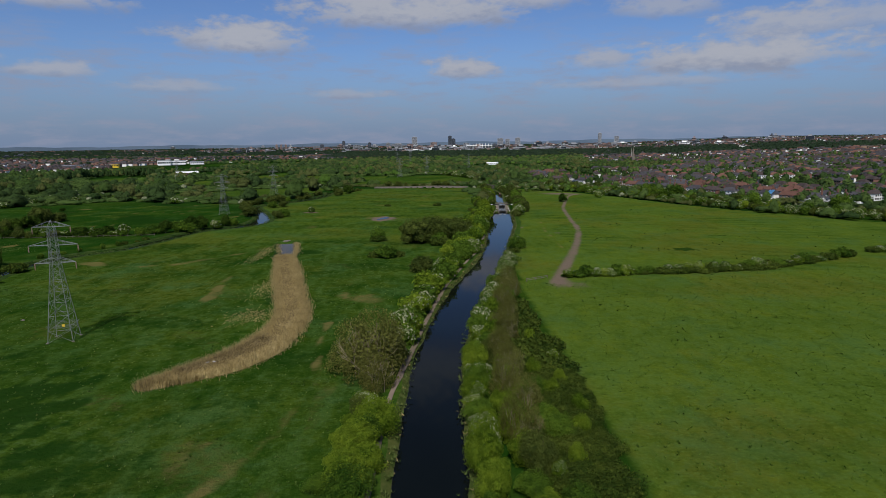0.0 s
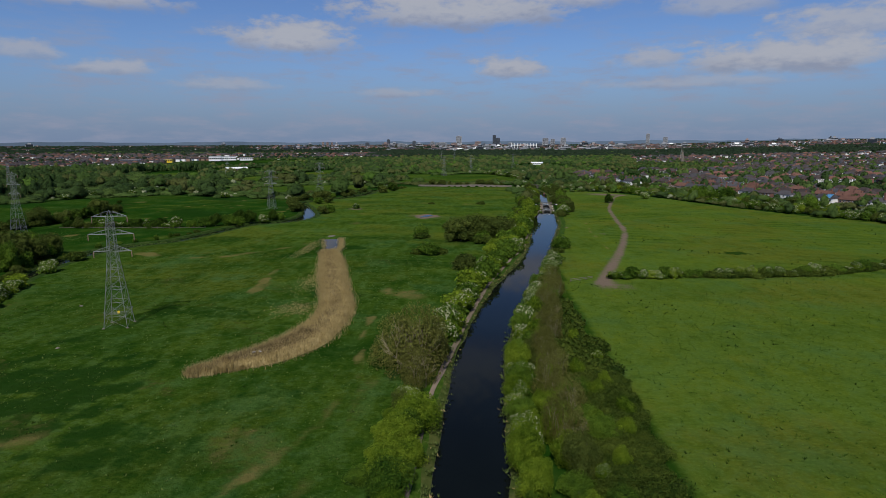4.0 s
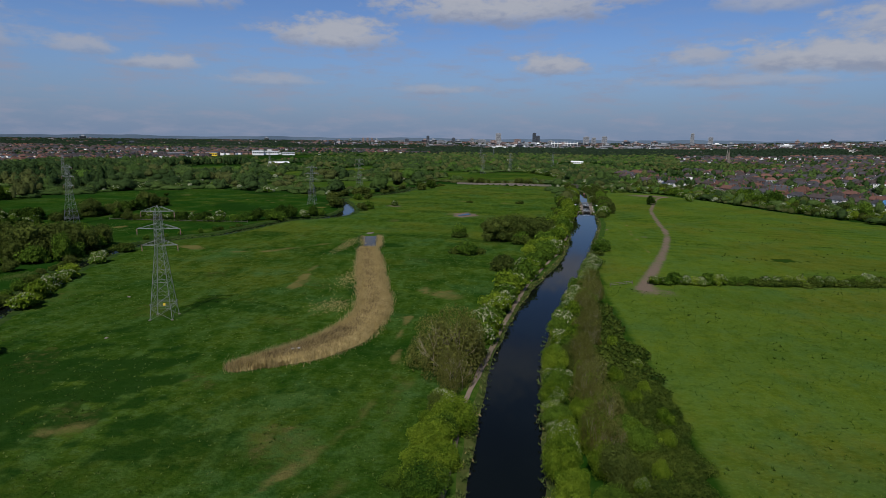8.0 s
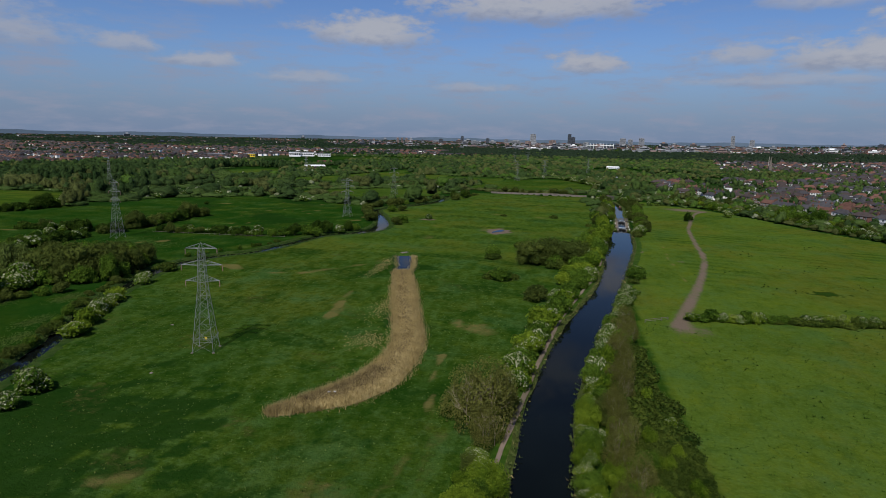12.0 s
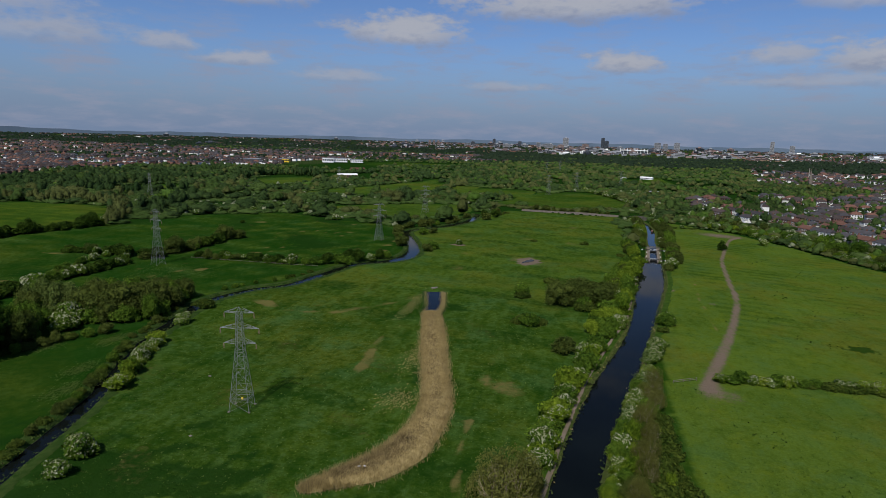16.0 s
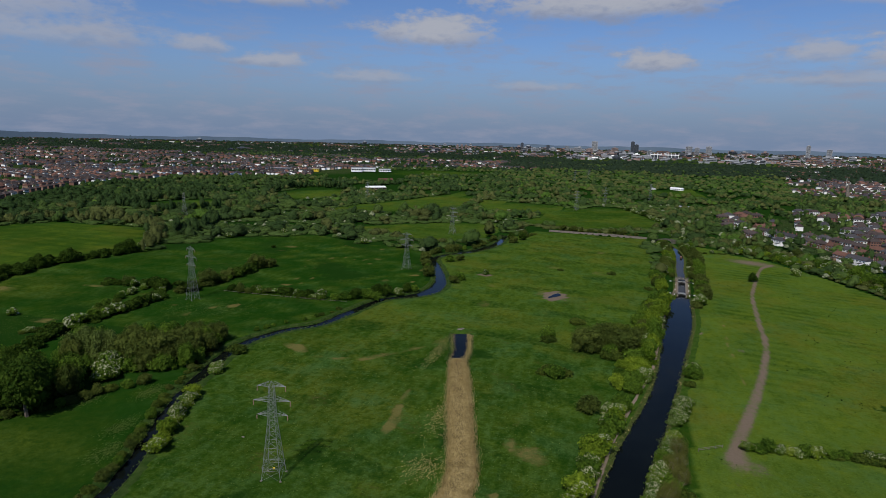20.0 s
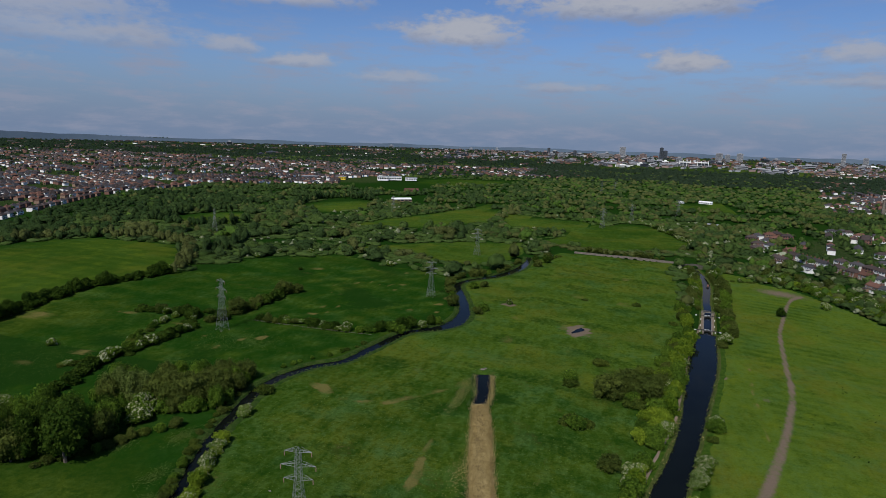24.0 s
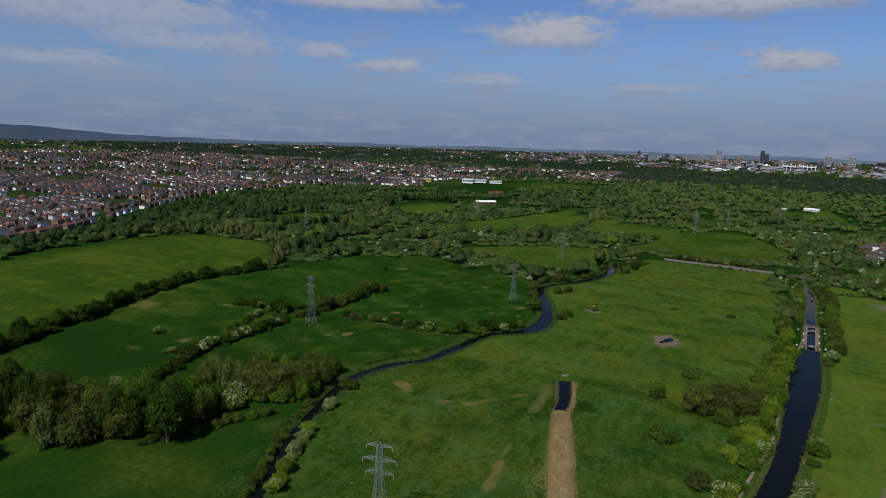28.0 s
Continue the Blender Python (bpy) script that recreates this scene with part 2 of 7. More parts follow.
FACADE_R = plain("pink_brick_facade", (0.18, 0.125, 0.11), (0.30, 0.215, 0.185), 0.02, 0.8, per_object=0.5)


def glass_mat():
    m, nt, b = material("window_glass", 0.06, 0.6)
    b.inputs["Base Color"].default_value = (0.02, 0.024, 0.03, 1)
    return m


GLASS = glass_mat()


def water_mat(name, col):
    m, nt, b = material(name, 0.04, 0.09)
    v = world_coord(nt)
    mp = nt.nodes.new("ShaderNodeMapping")
    mp.inputs["Scale"].default_value = (1, 0.6, 1)
    nt.links.new(v, mp.inputs[0])
    n1 = noise_tex(nt, mp.outputs[0], 0.9, 3)
    big = noise_tex(nt, v, 0.03, 3)
    nt.links.new(mixc(nt, smooth(nt, big, 0.35, 0.65), col, tuple(c * 1.5 for c in col)), b.inputs["Base Color"])
    bump(nt, b, n1, 0.05, 0.02)
    b.inputs["IOR"].default_value = 1.33
    return m


WATER = water_mat("still_water", (0.0030, 0.0042, 0.0036))


def ground_mat():
    m, nt, b = material("meadow", 1.0, 0.0)
    v = world_coord(nt)
    mp = nt.nodes.new("ShaderNodeMapping")
    mp.inputs["Scale"].default_value = (1, 1, 0)
    nt.links.new(v, mp.inputs[0])
    v = mp.outputs[0]
    big, mid = noise_tex(nt, v, 0.012, 6, 0.65), noise_tex(nt, v, 0.06, 8, 0.7)
    fine, tuss = noise_tex(nt, v, 0.36, 7, 0.74), noise_tex(nt, v, 1.3, 6, 0.75)
    tone, dry, dirt, lush_shade, rough = (attr(nt, k) for k in ("tone", "dry", "dirt", "lush_shade", "rough"))
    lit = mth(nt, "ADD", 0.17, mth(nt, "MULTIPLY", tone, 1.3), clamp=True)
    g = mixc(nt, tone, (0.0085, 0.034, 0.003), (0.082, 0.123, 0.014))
    g = mixc(nt, mth(nt, "MULTIPLY", smooth(nt, mid, 0.46, 0.66), mth(nt, "MULTIPLY", lit, mth(nt, "SUBTRACT", 0.80, mth(nt, "MULTIPLY", rough, 0.34)))), g, (0.082, 0.110, 0.008))
    g = mixc(nt, mth(nt, "MULTIPLY", smooth(nt, big, 0.48, 0.60), mth(nt, "MULTIPLY", lit, 0.62)), g, (0.088, 0.092, 0.011))
    lay = nt.nodes.new("ShaderNodeMapping")
    lay.inputs["Rotation"].default_value = (0, 0, radians(24))
    lay.inputs["Scale"].default_value = (1, 0.38, 0)
    nt.links.new(v, lay.inputs[0])
    wisp = noise_tex(nt, lay.outputs[0], 0.22, 6, 0.62)
    cool = noise_tex(nt, v, 0.035, 8, 0.72)
    g = mixc(nt, mth(nt, "MULTIPLY", smooth(nt, cool, 0.50, 0.64), mth(nt, "MULTIPLY", mth(nt, "ADD", 0.12, rough), mth(nt, "MULTIPLY", lit, 0.80))), g, (0.036, 0.088, 0.026))
    lushy = noise_tex(nt, v, 0.05, 7, 0.7)
    g = mixc(nt, mth(nt, "MULTIPLY", smooth(nt, lushy, 0.49, 0.64), mth(nt, "MULTIPLY", rough, 0.62)), g, (0.006, 0.029, 0.002))
    g = mixc(nt, mth(nt, "MULTIPLY", smooth(nt, fine, 0.50, 0.60), mth(nt, "ADD", 0.06, mth(nt, "MULTIPLY", rough, 0.40))), g, (0.007, 0.029, 0.002))
    g = mixc(nt, mth(nt, "MULTIPLY", smooth(nt, fine, 0.50, 0.36), mth(nt, "MULTIPLY", rough, mth(nt, "MULTIPLY", lit, 0.62))), g, (0.066, 0.116, 0.034))
    g = mixc(nt, mth(nt, "MULTIPLY", smooth(nt, wisp, 0.49, 0.62), mth(nt, "MULTIPLY", lit, mth(nt, "ADD", 0.02, mth(nt, "MULTIPLY", rough, 0.50)))), g, (0.060, 0.112, 0.025))
    g = mixc(nt, mth(nt, "MULTIPLY", smooth(nt, wisp, 0.48, 0.34), mth(nt, "ADD", 0.04, mth(nt, "MULTIPLY", rough, 0.42))), g, (0.009, 0.034, 0.003))
    g = mixc(nt, mth(nt, "MULTIPLY", smooth(nt, tuss, 0.51, 0.66), mth(nt, "MULTIPLY", lit, 0.42)), g, (0.092, 0.146, 0.026))
    g = mixc(nt, mth(nt, "MULTIPLY", smooth(nt, tuss, 0.49, 0.38), mth(nt, "ADD", 0.10, mth(nt, "MULTIPLY", rough, 0.18))), g, (0.010, 0.032, 0.003))
    # this dark green holds lush growth and the cloud shade painted over the west
    lm = smooth(nt, mth(nt, "ADD", lush_shade, mth(nt, "MULTIPLY", mth(nt, "SUBTRACT", fine, 0.5), 0.8)), 0.35, 0.75)
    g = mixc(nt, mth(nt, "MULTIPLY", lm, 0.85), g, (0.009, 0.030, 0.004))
    dm = smooth(nt, mth(nt, "ADD", dry, mth(nt, "MULTIPLY", mth(nt, "SUBTRACT", fine, 0.5), 1.0)), 0.35, 0.9)
    dm = mth(nt, "MULTIPLY", dm, mth(nt, "ADD", 0.6, smooth(nt, mid, 0.42, 0.6)), clamp=True)
    g = mixc(nt, mth(nt, "MULTIPLY", dm, 0.72), g, (0.135, 0.112, 0.036))
    soil = mixc(nt, tuss, (0.100, 0.073, 0.050), (0.172, 0.133, 0.096))
    sm = smooth(nt, mth(nt, "ADD", dirt, mth(nt, "MULTIPLY", mth(nt, "SUBTRACT", fine, 0.5), 1.1)), 0.22, 0.95)
    g = mixc(nt, sm, g, soil)
    nt.links.new(g, b.inputs["Base Color"])
    bump(nt, b, mth(nt, "ADD", mth(nt, "MULTIPLY", fine, rough), mth(nt, "MULTIPLY", tuss, 0.3)), 0.9, 0.7)
    return m


MEADOW = ground_mat()
GRAVEL = plain("gravel_towpath", (0.105, 0.090, 0.058), (0.225, 0.170, 0.128), 0.06, 0.95, 0.02)
BANK = leaf("bank_grass", (0.030, 0.060, 0.012), (0.105, 0.125, 0.035), 0.2, 1.0)
BANK_DRY = plain("bank_sedge", (0.022, 0.046, 0.007), (0.078, 0.082, 0.024), 0.5, 0.95, 0.02, bumpy=0.1)
VERGE = plain("verge_grass", (0.013, 0.042, 0.004), (0.048, 0.080, 0.010), 0.4, 0.95, 0.02, bumpy=0.15)
RIVER_BANK = plain("river_bank_sedge", (0.010, 0.032, 0.004), (0.040, 0.062, 0.014), 0.3, 0.95, 0.02, bumpy=0.15)
MUD = plain("wet_mud", (0.03, 0.024, 0.016), (0.06, 0.05, 0.032), 0.6, 0.6)
# distant ridge: the haze is painted into this blue-grey
FAR_HAZE = plain("hazed_far_country", (0.085, 0.120, 0.165), (0.125, 0.165, 0.215), 0.004, 1.0, 0.0)

# ---------------------------------------------------------------- builders
def mesh_of(name, verts, faces, mats, smooth_shade=False, index=None):
    me = bpy.data.meshes.new(name)
    me.from_pydata([tuple(v) for v in verts] if not isinstance(verts, np.ndarray) else verts.tolist(), [], faces if isinstance(faces, list) else faces.tolist())
    for m in mats if isinstance(mats, (list, tuple)) else (mats,):
        me.materials.append(m)
    if index is not None:
        me.polygons.foreach_set("material_index", index)
    if smooth_shade:
        me.polygons.foreach_set("use_smooth", [True] * len(me.polygons))
    me.update()
    return me


def part(name, bm, mat, parent, label="", smooth_shade=False):
    """Links a bmesh as one mesh object under a thing or a part."""
    me = bpy.data.meshes.new(name)
    bm.to_mesh(me)
    bm.free()
    me.materials.append(mat)
    if smooth_shade:
        me.polygons.foreach_set("use_smooth", [True] * len(me.polygons))
    return part_mesh(name, me, parent, label)


def part_mesh(name, me, parent, label=""):
    ob = new(name, me)
    ob.parent = parent
    if label:
        ob["label"] = label
    return ob


def thing(name, label, category, group="", kind="", at=None):
    ob = new(name)
    ob.empty_display_size = 0.5
    if at is not None:
        ob.matrix_basis = at
    return tagged(ob, label, category, group, kind)


def box(bm, x0, y0, z0, x1, y1, z1):
    m = Matrix.Translation(((x0 + x1) / 2, (y0 + y1) / 2, (z0 + z1) / 2)) @ Matrix.Diagonal((abs(x1 - x0), abs(y1 - y0), abs(z1 - z0), 1))
    bmesh.ops.create_cube(bm, size=1, matrix=m)


def beam(bm, a, b, w, sides=4):
    """A bar of width w from a to b."""
    a, b = Vector(a), Vector(b)
    d = b - a
    if d.length < 1e-6:
        return
    m = Matrix.Translation((a + b) / 2) @ d.to_track_quat("Z", "Y").to_matrix().to_4x4()
    bmesh.ops.create_cone(bm, cap_ends=True, segments=sides, radius1=w * 0.71, radius2=w * 0.71, depth=d.length, matrix=m)


def curve_points(pts, step=2.0):
    """A smooth line (Catmull-Rom) through rows of numbers whose first two are x, y, at even steps."""
    p = np.array(pts, float)
    p = np.vstack([2 * p[0] - p[1], p, 2 * p[-1] - p[-2]])
    out = []
    for i in range(1, len(p) - 2):
        n = max(1, int(np.hypot(*(p[i + 1] - p[i])[:2]) / step))
        for k in range(n):
            t = k / n
            out.append(0.5 * (2 * p[i] + (p[i + 1] - p[i - 1]) * t + (2 * p[i - 1] - 5 * p[i] + 4 * p[i + 1] - p[i + 2]) * t**2
                              + (3 * p[i] - p[i - 1] - 3 * p[i + 1] + p[i + 2]) * t**3))
    out.append(p[-2])
    return np.array(out)


def normals2(line):
    d = np.gradient(line[:, :2], axis=0)
    d /= np.linalg.norm(d, axis=1)[:, None] + 1e-9
    return np.stack([d[:, 1], -d[:, 0]], 1)       # to the right of the way


def dist_line(px, py, line):
    """Distance of many points to a line of points."""
    best = np.full(px.shape, 1e9)
    a, b = line[:-1, :2], line[1:, :2]
    for (ax, ay), (bx, by) in zip(a, b):
        dx, dy = bx - ax, by - ay
        t = np.clip(((px - ax) * dx + (py - ay) * dy) / (dx * dx + dy * dy + 1e-9), 0, 1)
        best = np.minimum(best, np.hypot(px - ax - t * dx, py - ay - t * dy))
    return best


def inside(px, py, poly):
    hit = np.zeros(np.shape(px), bool)
    n = len(poly)
    for i in range(n):
        (x0, y0), (x1, y1) = poly[i], poly[(i + 1) % n]
        if y0 == y1:
            continue
        hit ^= ((y0 > py) != (y1 > py)) & (px < (x1 - x0) * (py - y0) / (y1 - y0) + x0)
    return hit


def sstep(v, lo, hi):
    t = np.clip((v - lo) / (hi - lo), 0, 1)
    return t * t * (3 - 2 * t)


def wave_noise(x, y, scale, seed=0):
    """Cheap smooth noise from sums of sines, about -1 to 1."""
    r = np.random.RandomState(seed)
    out = 0
    for _ in range(7):
        a, f, p = r.uniform(0, 6.28), r.uniform(0.5, 1.8) / scale, r.uniform(0, 6.28)
        out = out + np.sin((x * np.cos(a) + y * np.sin(a)) * f * 6.28 + p)
    return out / 3.5


# ---------------------------------------------------------------- the plan (metres; x right, y ahead of the first view)
CANAL = curve_points([(-7, -160, 5.4), (-5.6, 0, 5.4), (-5.1, 78, 5.4), (-4.4, 110, 5.3), (-2.2, 142, 5.4), (7.5, 196, 5.9), (13.2, 219, 5.3),
                      (22.4, 264, 4.7), (29.2, 308, 6.0), (36.4, 358, 7.2), (41.5, 402, 6.4), (44.2, 419, 5.2)], 3)
CANAL_UP = curve_points([(49.6, 470, 2.5), (51.5, 503, 2.7), (57.0, 560, 2.9), (57, 600, 2.8), (53, 634, 2.6), (52.5, 640, 2.6)], 4)
RIVER = curve_points([(-112, 30, 2.3), (-120, 70, 2.3), (-128.5, 100, 2.2), (-138.5, 137, 2.2), (-149, 163, 2.1), (-160, 191, 2.2), (-166.5, 217, 2.5),
                      (-171, 240, 2.8), (-169, 258, 2.8), (-161.5, 275, 2.8), (-150, 289, 2.8), (-143.5, 318, 3.1), (-136, 347, 2.8), (-121, 362, 4.4),
                      (-113.5, 381, 5.2), (-117, 410, 3.8), (-130, 446, 3.4), (-141, 474, 2.9), (-139, 495, 2.9), (-119, 525, 4.2), (-107, 562, 4.0),
                      (-105, 602, 2.6), (-108, 625, 2.6)], 3)
POND = curve_points([(-67.6, 258, 2.9), (-68.8, 270, 3.2), (-72, 284, 3.5), (-74.6, 294, 3.6), (-75.4, 297, 3.2)], 2)
REEDS = curve_points([(-61.4, 117.4, 0.6), (-57.2, 121.7, 2.7), (-50.2, 129, 4.9), (-44.8, 140, 5.1), (-42.8, 155, 4.5), (-44.0, 170, 4.1), (-48.6, 188, 4.0),
                      (-55.8, 215, 4.2), (-61, 236, 3.9), (-65.3, 252, 3.3), (-67.4, 259, 2.8)], 2)
TRACK = curve_points([(128, 556, 1.5), (118, 540, 1.5), (110, 516, 1.5), (98, 470, 1.5), (89.5, 434, 1.5), (81, 376, 1.6), (74.5, 328, 1.7), (62, 279, 2.0), (50, 241, 2.4),
                      (41, 214, 2.6), (38.3, 204, 2.8)], 3)
TOWPATH = curve_points([(-14.6, -60), (-13.9, 40), (-13.6, 80), (-13.1, 103), (-11.6, 120), (-8.8, 141), (-3.0, 183), (2.6, 213), (10.0, 245), (17.2, 275), (23, 320), (29, 365), (37, 412), (42, 440)], 2.5)
BIG_FIELD = [(-376, 196), (-362, 256), (-374, 326), (-367, 412), (-411, 475), (-456, 514), (-571, 511), (-609, 438), (-599, 349), (-560, 240), (-480, 150)]
FIELD_2 = [(-610, 645), (-614, 720), (-567, 783), (-495, 683), (-521, 632)]
FIELD_3 = [(-545, 899), (-543, 1019), (-463, 1024), (-418, 901), (-459, 824)]
FIELD_4 = [(-112, 715), (-62, 905), (20, 950), (64, 795), (54, 735), (-27, 690)]
FIELD_5 = [(-205, 965), (-72, 935), (-62, 826), (-180, 815)]
FIELD_6 = [(-375, 738), (-300, 940), (-266, 1045), (-215, 1010), (-205, 850), (-300, 738)]
FIELD_7 = [(-300, 585), (-195, 685), (-130, 700), (-116, 640), (-130, 566), (-178, 556), (-235, 592), (-262, 572)]
FIELD_8 = [(-521, 1600), (-310, 1683), (-315, 1540), (-463, 1400), (-560, 1450)]
CRICKET = [(66, 1190), (74, 1330), (160, 1362), (190, 1260), (150, 1190)]
MEADOW_L = [(-170, 250), (-150, 288), (-136, 347), (-115, 370), (-118, 420), (-140, 480), (-112, 525), (-100, 600), (-80, 664), (32, 655), (36, 470), (30, 330), (-5, 190), (-20, 60), (-115, 60), (-140, 137), (-166, 217)]
FIELD_R = [(25, 40), (25, 130), (24, 180), (30, 260), (48, 380), (54, 430), (62, 520), (66, 575), (76, 630), (98, 615), (103, 592), (126, 580), (142, 545), (158, 510), (178, 450), (205, 396), (228, 362), (250, 330), (330, 240), (420, 60), (300, -40)]
FIELD_W = [(-376, 190), (-366, 256), (-391, 346), (-369, 415), (-350, 495), (-285, 550), (-220, 518), (-165, 512), (-150, 480), (-120, 380), (-128, 355), (-150, 322), (-170, 262), (-200, 236), (-262, 225), (-290, 170), (-330, 120)]

BEHIND_L = [(-200, 2100), (-700, 2150), (-1150, 2050), (-1700, 2050), (-2250, 1900), (-2600, 1600), (-3300, 2300), (-1800, 3000), (-350, 2750)]
TOWN_R = [(126, 745), (184, 618), (205, 566), (228, 518), (252, 462), (280, 405), (380, 330), (520, 200), (1500, 300), (2600, 1500), (2400, 3300), (700, 3000), (420, 1700), (330, 1250), (250, 980), (215, 900)]
TOWN_L = [(-652, 330), (-683, 457), (-771, 621), (-872, 867), (-880, 1180), (-640, 1290), (-560, 1400), (-640, 1640), (-420, 1800), (-250, 1850), (-150, 2000), (-300, 2250), (-700, 2150), (-1150, 2050), (-1700, 2050), (-2250, 1900), (-2600, 1600), (-2200, 500), (-1100, 150), (-700, 200)]


def skyline(az):
    """Height of the far ridge by bearing in degrees."""
    return 57 + 8 * sstep(az, 8, 36) + 58 * np.exp(-((az + 63) / 10.0) ** 2) + 3 * np.sin(az * 0.5) + 1.6 * np.sin(az * 1.7 + 1) + 0.8 * np.sin(az * 4.1)


def terrain(x, y):
    r = np.hypot(x, y)
    az = np.degrees(np.arctan2(x, y))
    z = 14 * sstep(r, 1300, 3000) + 26 * sstep(az, 12, 34) * sstep(r, 900, 3400)
    z = z + 17 * sstep(r, 2500, 4050)
    z = z + 4.0 * np.exp(-(((x + 480) / 90) ** 2 + ((y - 360) / 130) ** 2))
    z = z + 8.0 * np.exp(-(((x + 590) / 150) ** 2 + ((y - 1430) / 120) ** 2))
    return z + wave_noise(x, y, 90, 3) * 0.06 * (r < 3000)


def tz(x, y):
    return float(terrain(np.array([x], float), np.array([y], float))[0])


def axis_lines(lo, hi, step, far):
    mid = list(np.arange(lo, hi + 0.1, step))
    a, b, s = [lo], [hi], step
    while b[-1] < far or a[-1] > -far:
        s *= 1.22
        if b[-1] < far:
            b.append(b[-1] + s)
        if a[-1] > -far:
            a.append(a[-1] - s)
    return np.array(sorted(set(a[1:] + mid + b[1:])))


def build_ground():
    xs, ys = axis_lines(-230, 190, 2.0, 4800), axis_lines(50, 640, 2.0, 4800)
    gx, gy = np.meshgrid(xs, ys)
    px, py = gx.ravel(), gy.ravel()
    z = terrain(px, py)
    near = (px > -260) & (px < 200) & (py > -200) & (py < 800)

    def d_to(line):
        d = np.full(px.shape, 1e4)
        d[near] = dist_line(px[near], py[near], line)
        return d

    for line, over in ((curve_points([(44.2, 416, 2.3), (49.8, 473, 2.3)], 3), 2.6), (CANAL, 2.4), (CANAL_UP, 2.0), (RIVER, 2.2), (POND, 1.4)):
        d = d_to(line)
        hw = line[:, 2].mean()
        close = d < 20
        hw = np.full(px.shape, hw)
        if close.any():
            k = np.argmin((px[close][:, None] - line[None, :, 0]) ** 2 + (py[close][:, None] - line[None, :, 1]) ** 2, axis=1)
            hw[close] = line[k, 2]
        z = np.where(d < hw + over, -2.6, z)
    # west of the river the cloud shade is put into a lower tone
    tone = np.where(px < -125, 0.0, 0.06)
    rough, dry, dirt, lush_shade = np.full(px.shape, 0.45), np.zeros(px.shape), np.zeros(px.shape), np.zeros(px.shape)
    inm, inr, inw, inb = inside(px, py, MEADOW_L), inside(px, py, FIELD_R), inside(px, py, FIELD_W), inside(px, py, BIG_FIELD)
    tone[inm], rough[inm] = 0.28, 1.0
    tone[inr], rough[inr] = 0.72, 0.36
    # west fields: low tone and added dark green paint in the cloud shade
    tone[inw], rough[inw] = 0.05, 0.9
    lush_shade += inw * (0.32 + 0.34 * wave_noise(px, py, 55, 19))
    tone += inw * 0.13 * wave_noise(px, py, 24, 25)
    dry += inw * 0.75 * sstep(wave_noise(px, py, 15, 23), 0.3, 1.0) * sstep(wave_noise(px, py, 70, 24), -0.2, 0.5)
    tone[inb], rough[inb] = 0.26, 0.1
    for poly, k in ((FIELD_2, 0.46), (FIELD_3, 0.46), (FIELD_4, 0.26), (FIELD_5, 0.42), (FIELD_6, 0.4), (FIELD_7, 0.34), (FIELD_8, 0.5), (CRICKET, 0.45)):
        tone[inside(px, py, poly)] = k
    # north half of the meadow is grazed and even
    north = inm & (py > 300)
    rough[north] = 0.62
    tone[north] = 0.43
    tone += 0.10 * wave_noise(px, py, 60, 5) + 0.04 * inb * np.sin((px * 0.35 + py * 0.94) * 0.42)
    ridge = inr & (py > 215) & (px > 60)
    tone -= ridge * 0.30 * (0.5 + 0.5 * np.sin((0.95 * py + 0.30 * px) * 0.70 + wave_noise(px, py, 60, 8))) * sstep(wave_noise(px, py, 60, 9), -0.7, 0.6)
    for line, w, k in ((TRACK, 1.3, 0.92),):
        d = d_to(line)
        near_w = line[np.argmin((np.clip(px, 0, 200)[:, None] - line[None, ::4, 0]) ** 2 + (py[:, None] - line[None, ::4, 1]) ** 2, axis=1) * 4, 2]
        dirt += k * (1 - sstep(d / near_w, 0.2, 1.7)) * (0.97 + 0.14 * wave_noise(px, py, 17, 61))
    d = np.hypot((px - 40.5 - 0.12 * (202 - py)) / 1.5, (py - 200) / 1.5)
    dirt += (0.66 + 0.14 * wave_noise(px, py, 11, 62)) * np.exp(-(d / 5.0) ** 2)
    d = np.hypot((px - 36.8) / 1.4, (py - 186) / 10)
    dirt += 0.38 * np.exp(-(d ** 2))
    dirt += 0.85 * np.exp(-(((px - 114 + 0.5 * (py - 560)) / 19) ** 2 + ((py - 560) / 16) ** 2))
    for x, y, a, b, k in ((-35.5, 391, 9, 15, 0.9), (-90, 434, 6.0, 5, 0.8), (61, 316, 1.5, 5, 0.5), (44.5, 340, 2.0, 4, 0.8)):
        e = np.hypot((px - x) / a, (py - y) / b) + 0.22 * wave_noise(px, py, 9, 63)
        dirt += k * (1 - sstep(e, 0.65, 1.1))
    lush_shade += inm * 0.55 * sstep(wave_noise(px, py, 48, 71), 0.15, 0.9)
    dry += inm * 0.42 * sstep(wave_noise(px, py, 34, 72), 0.40, 1.0)
    # extra dark over the western riverside, cloud shade put into the grass colour
    lush_shade += 0.45 * ((px < -125) & (py < 250) & ~inm)
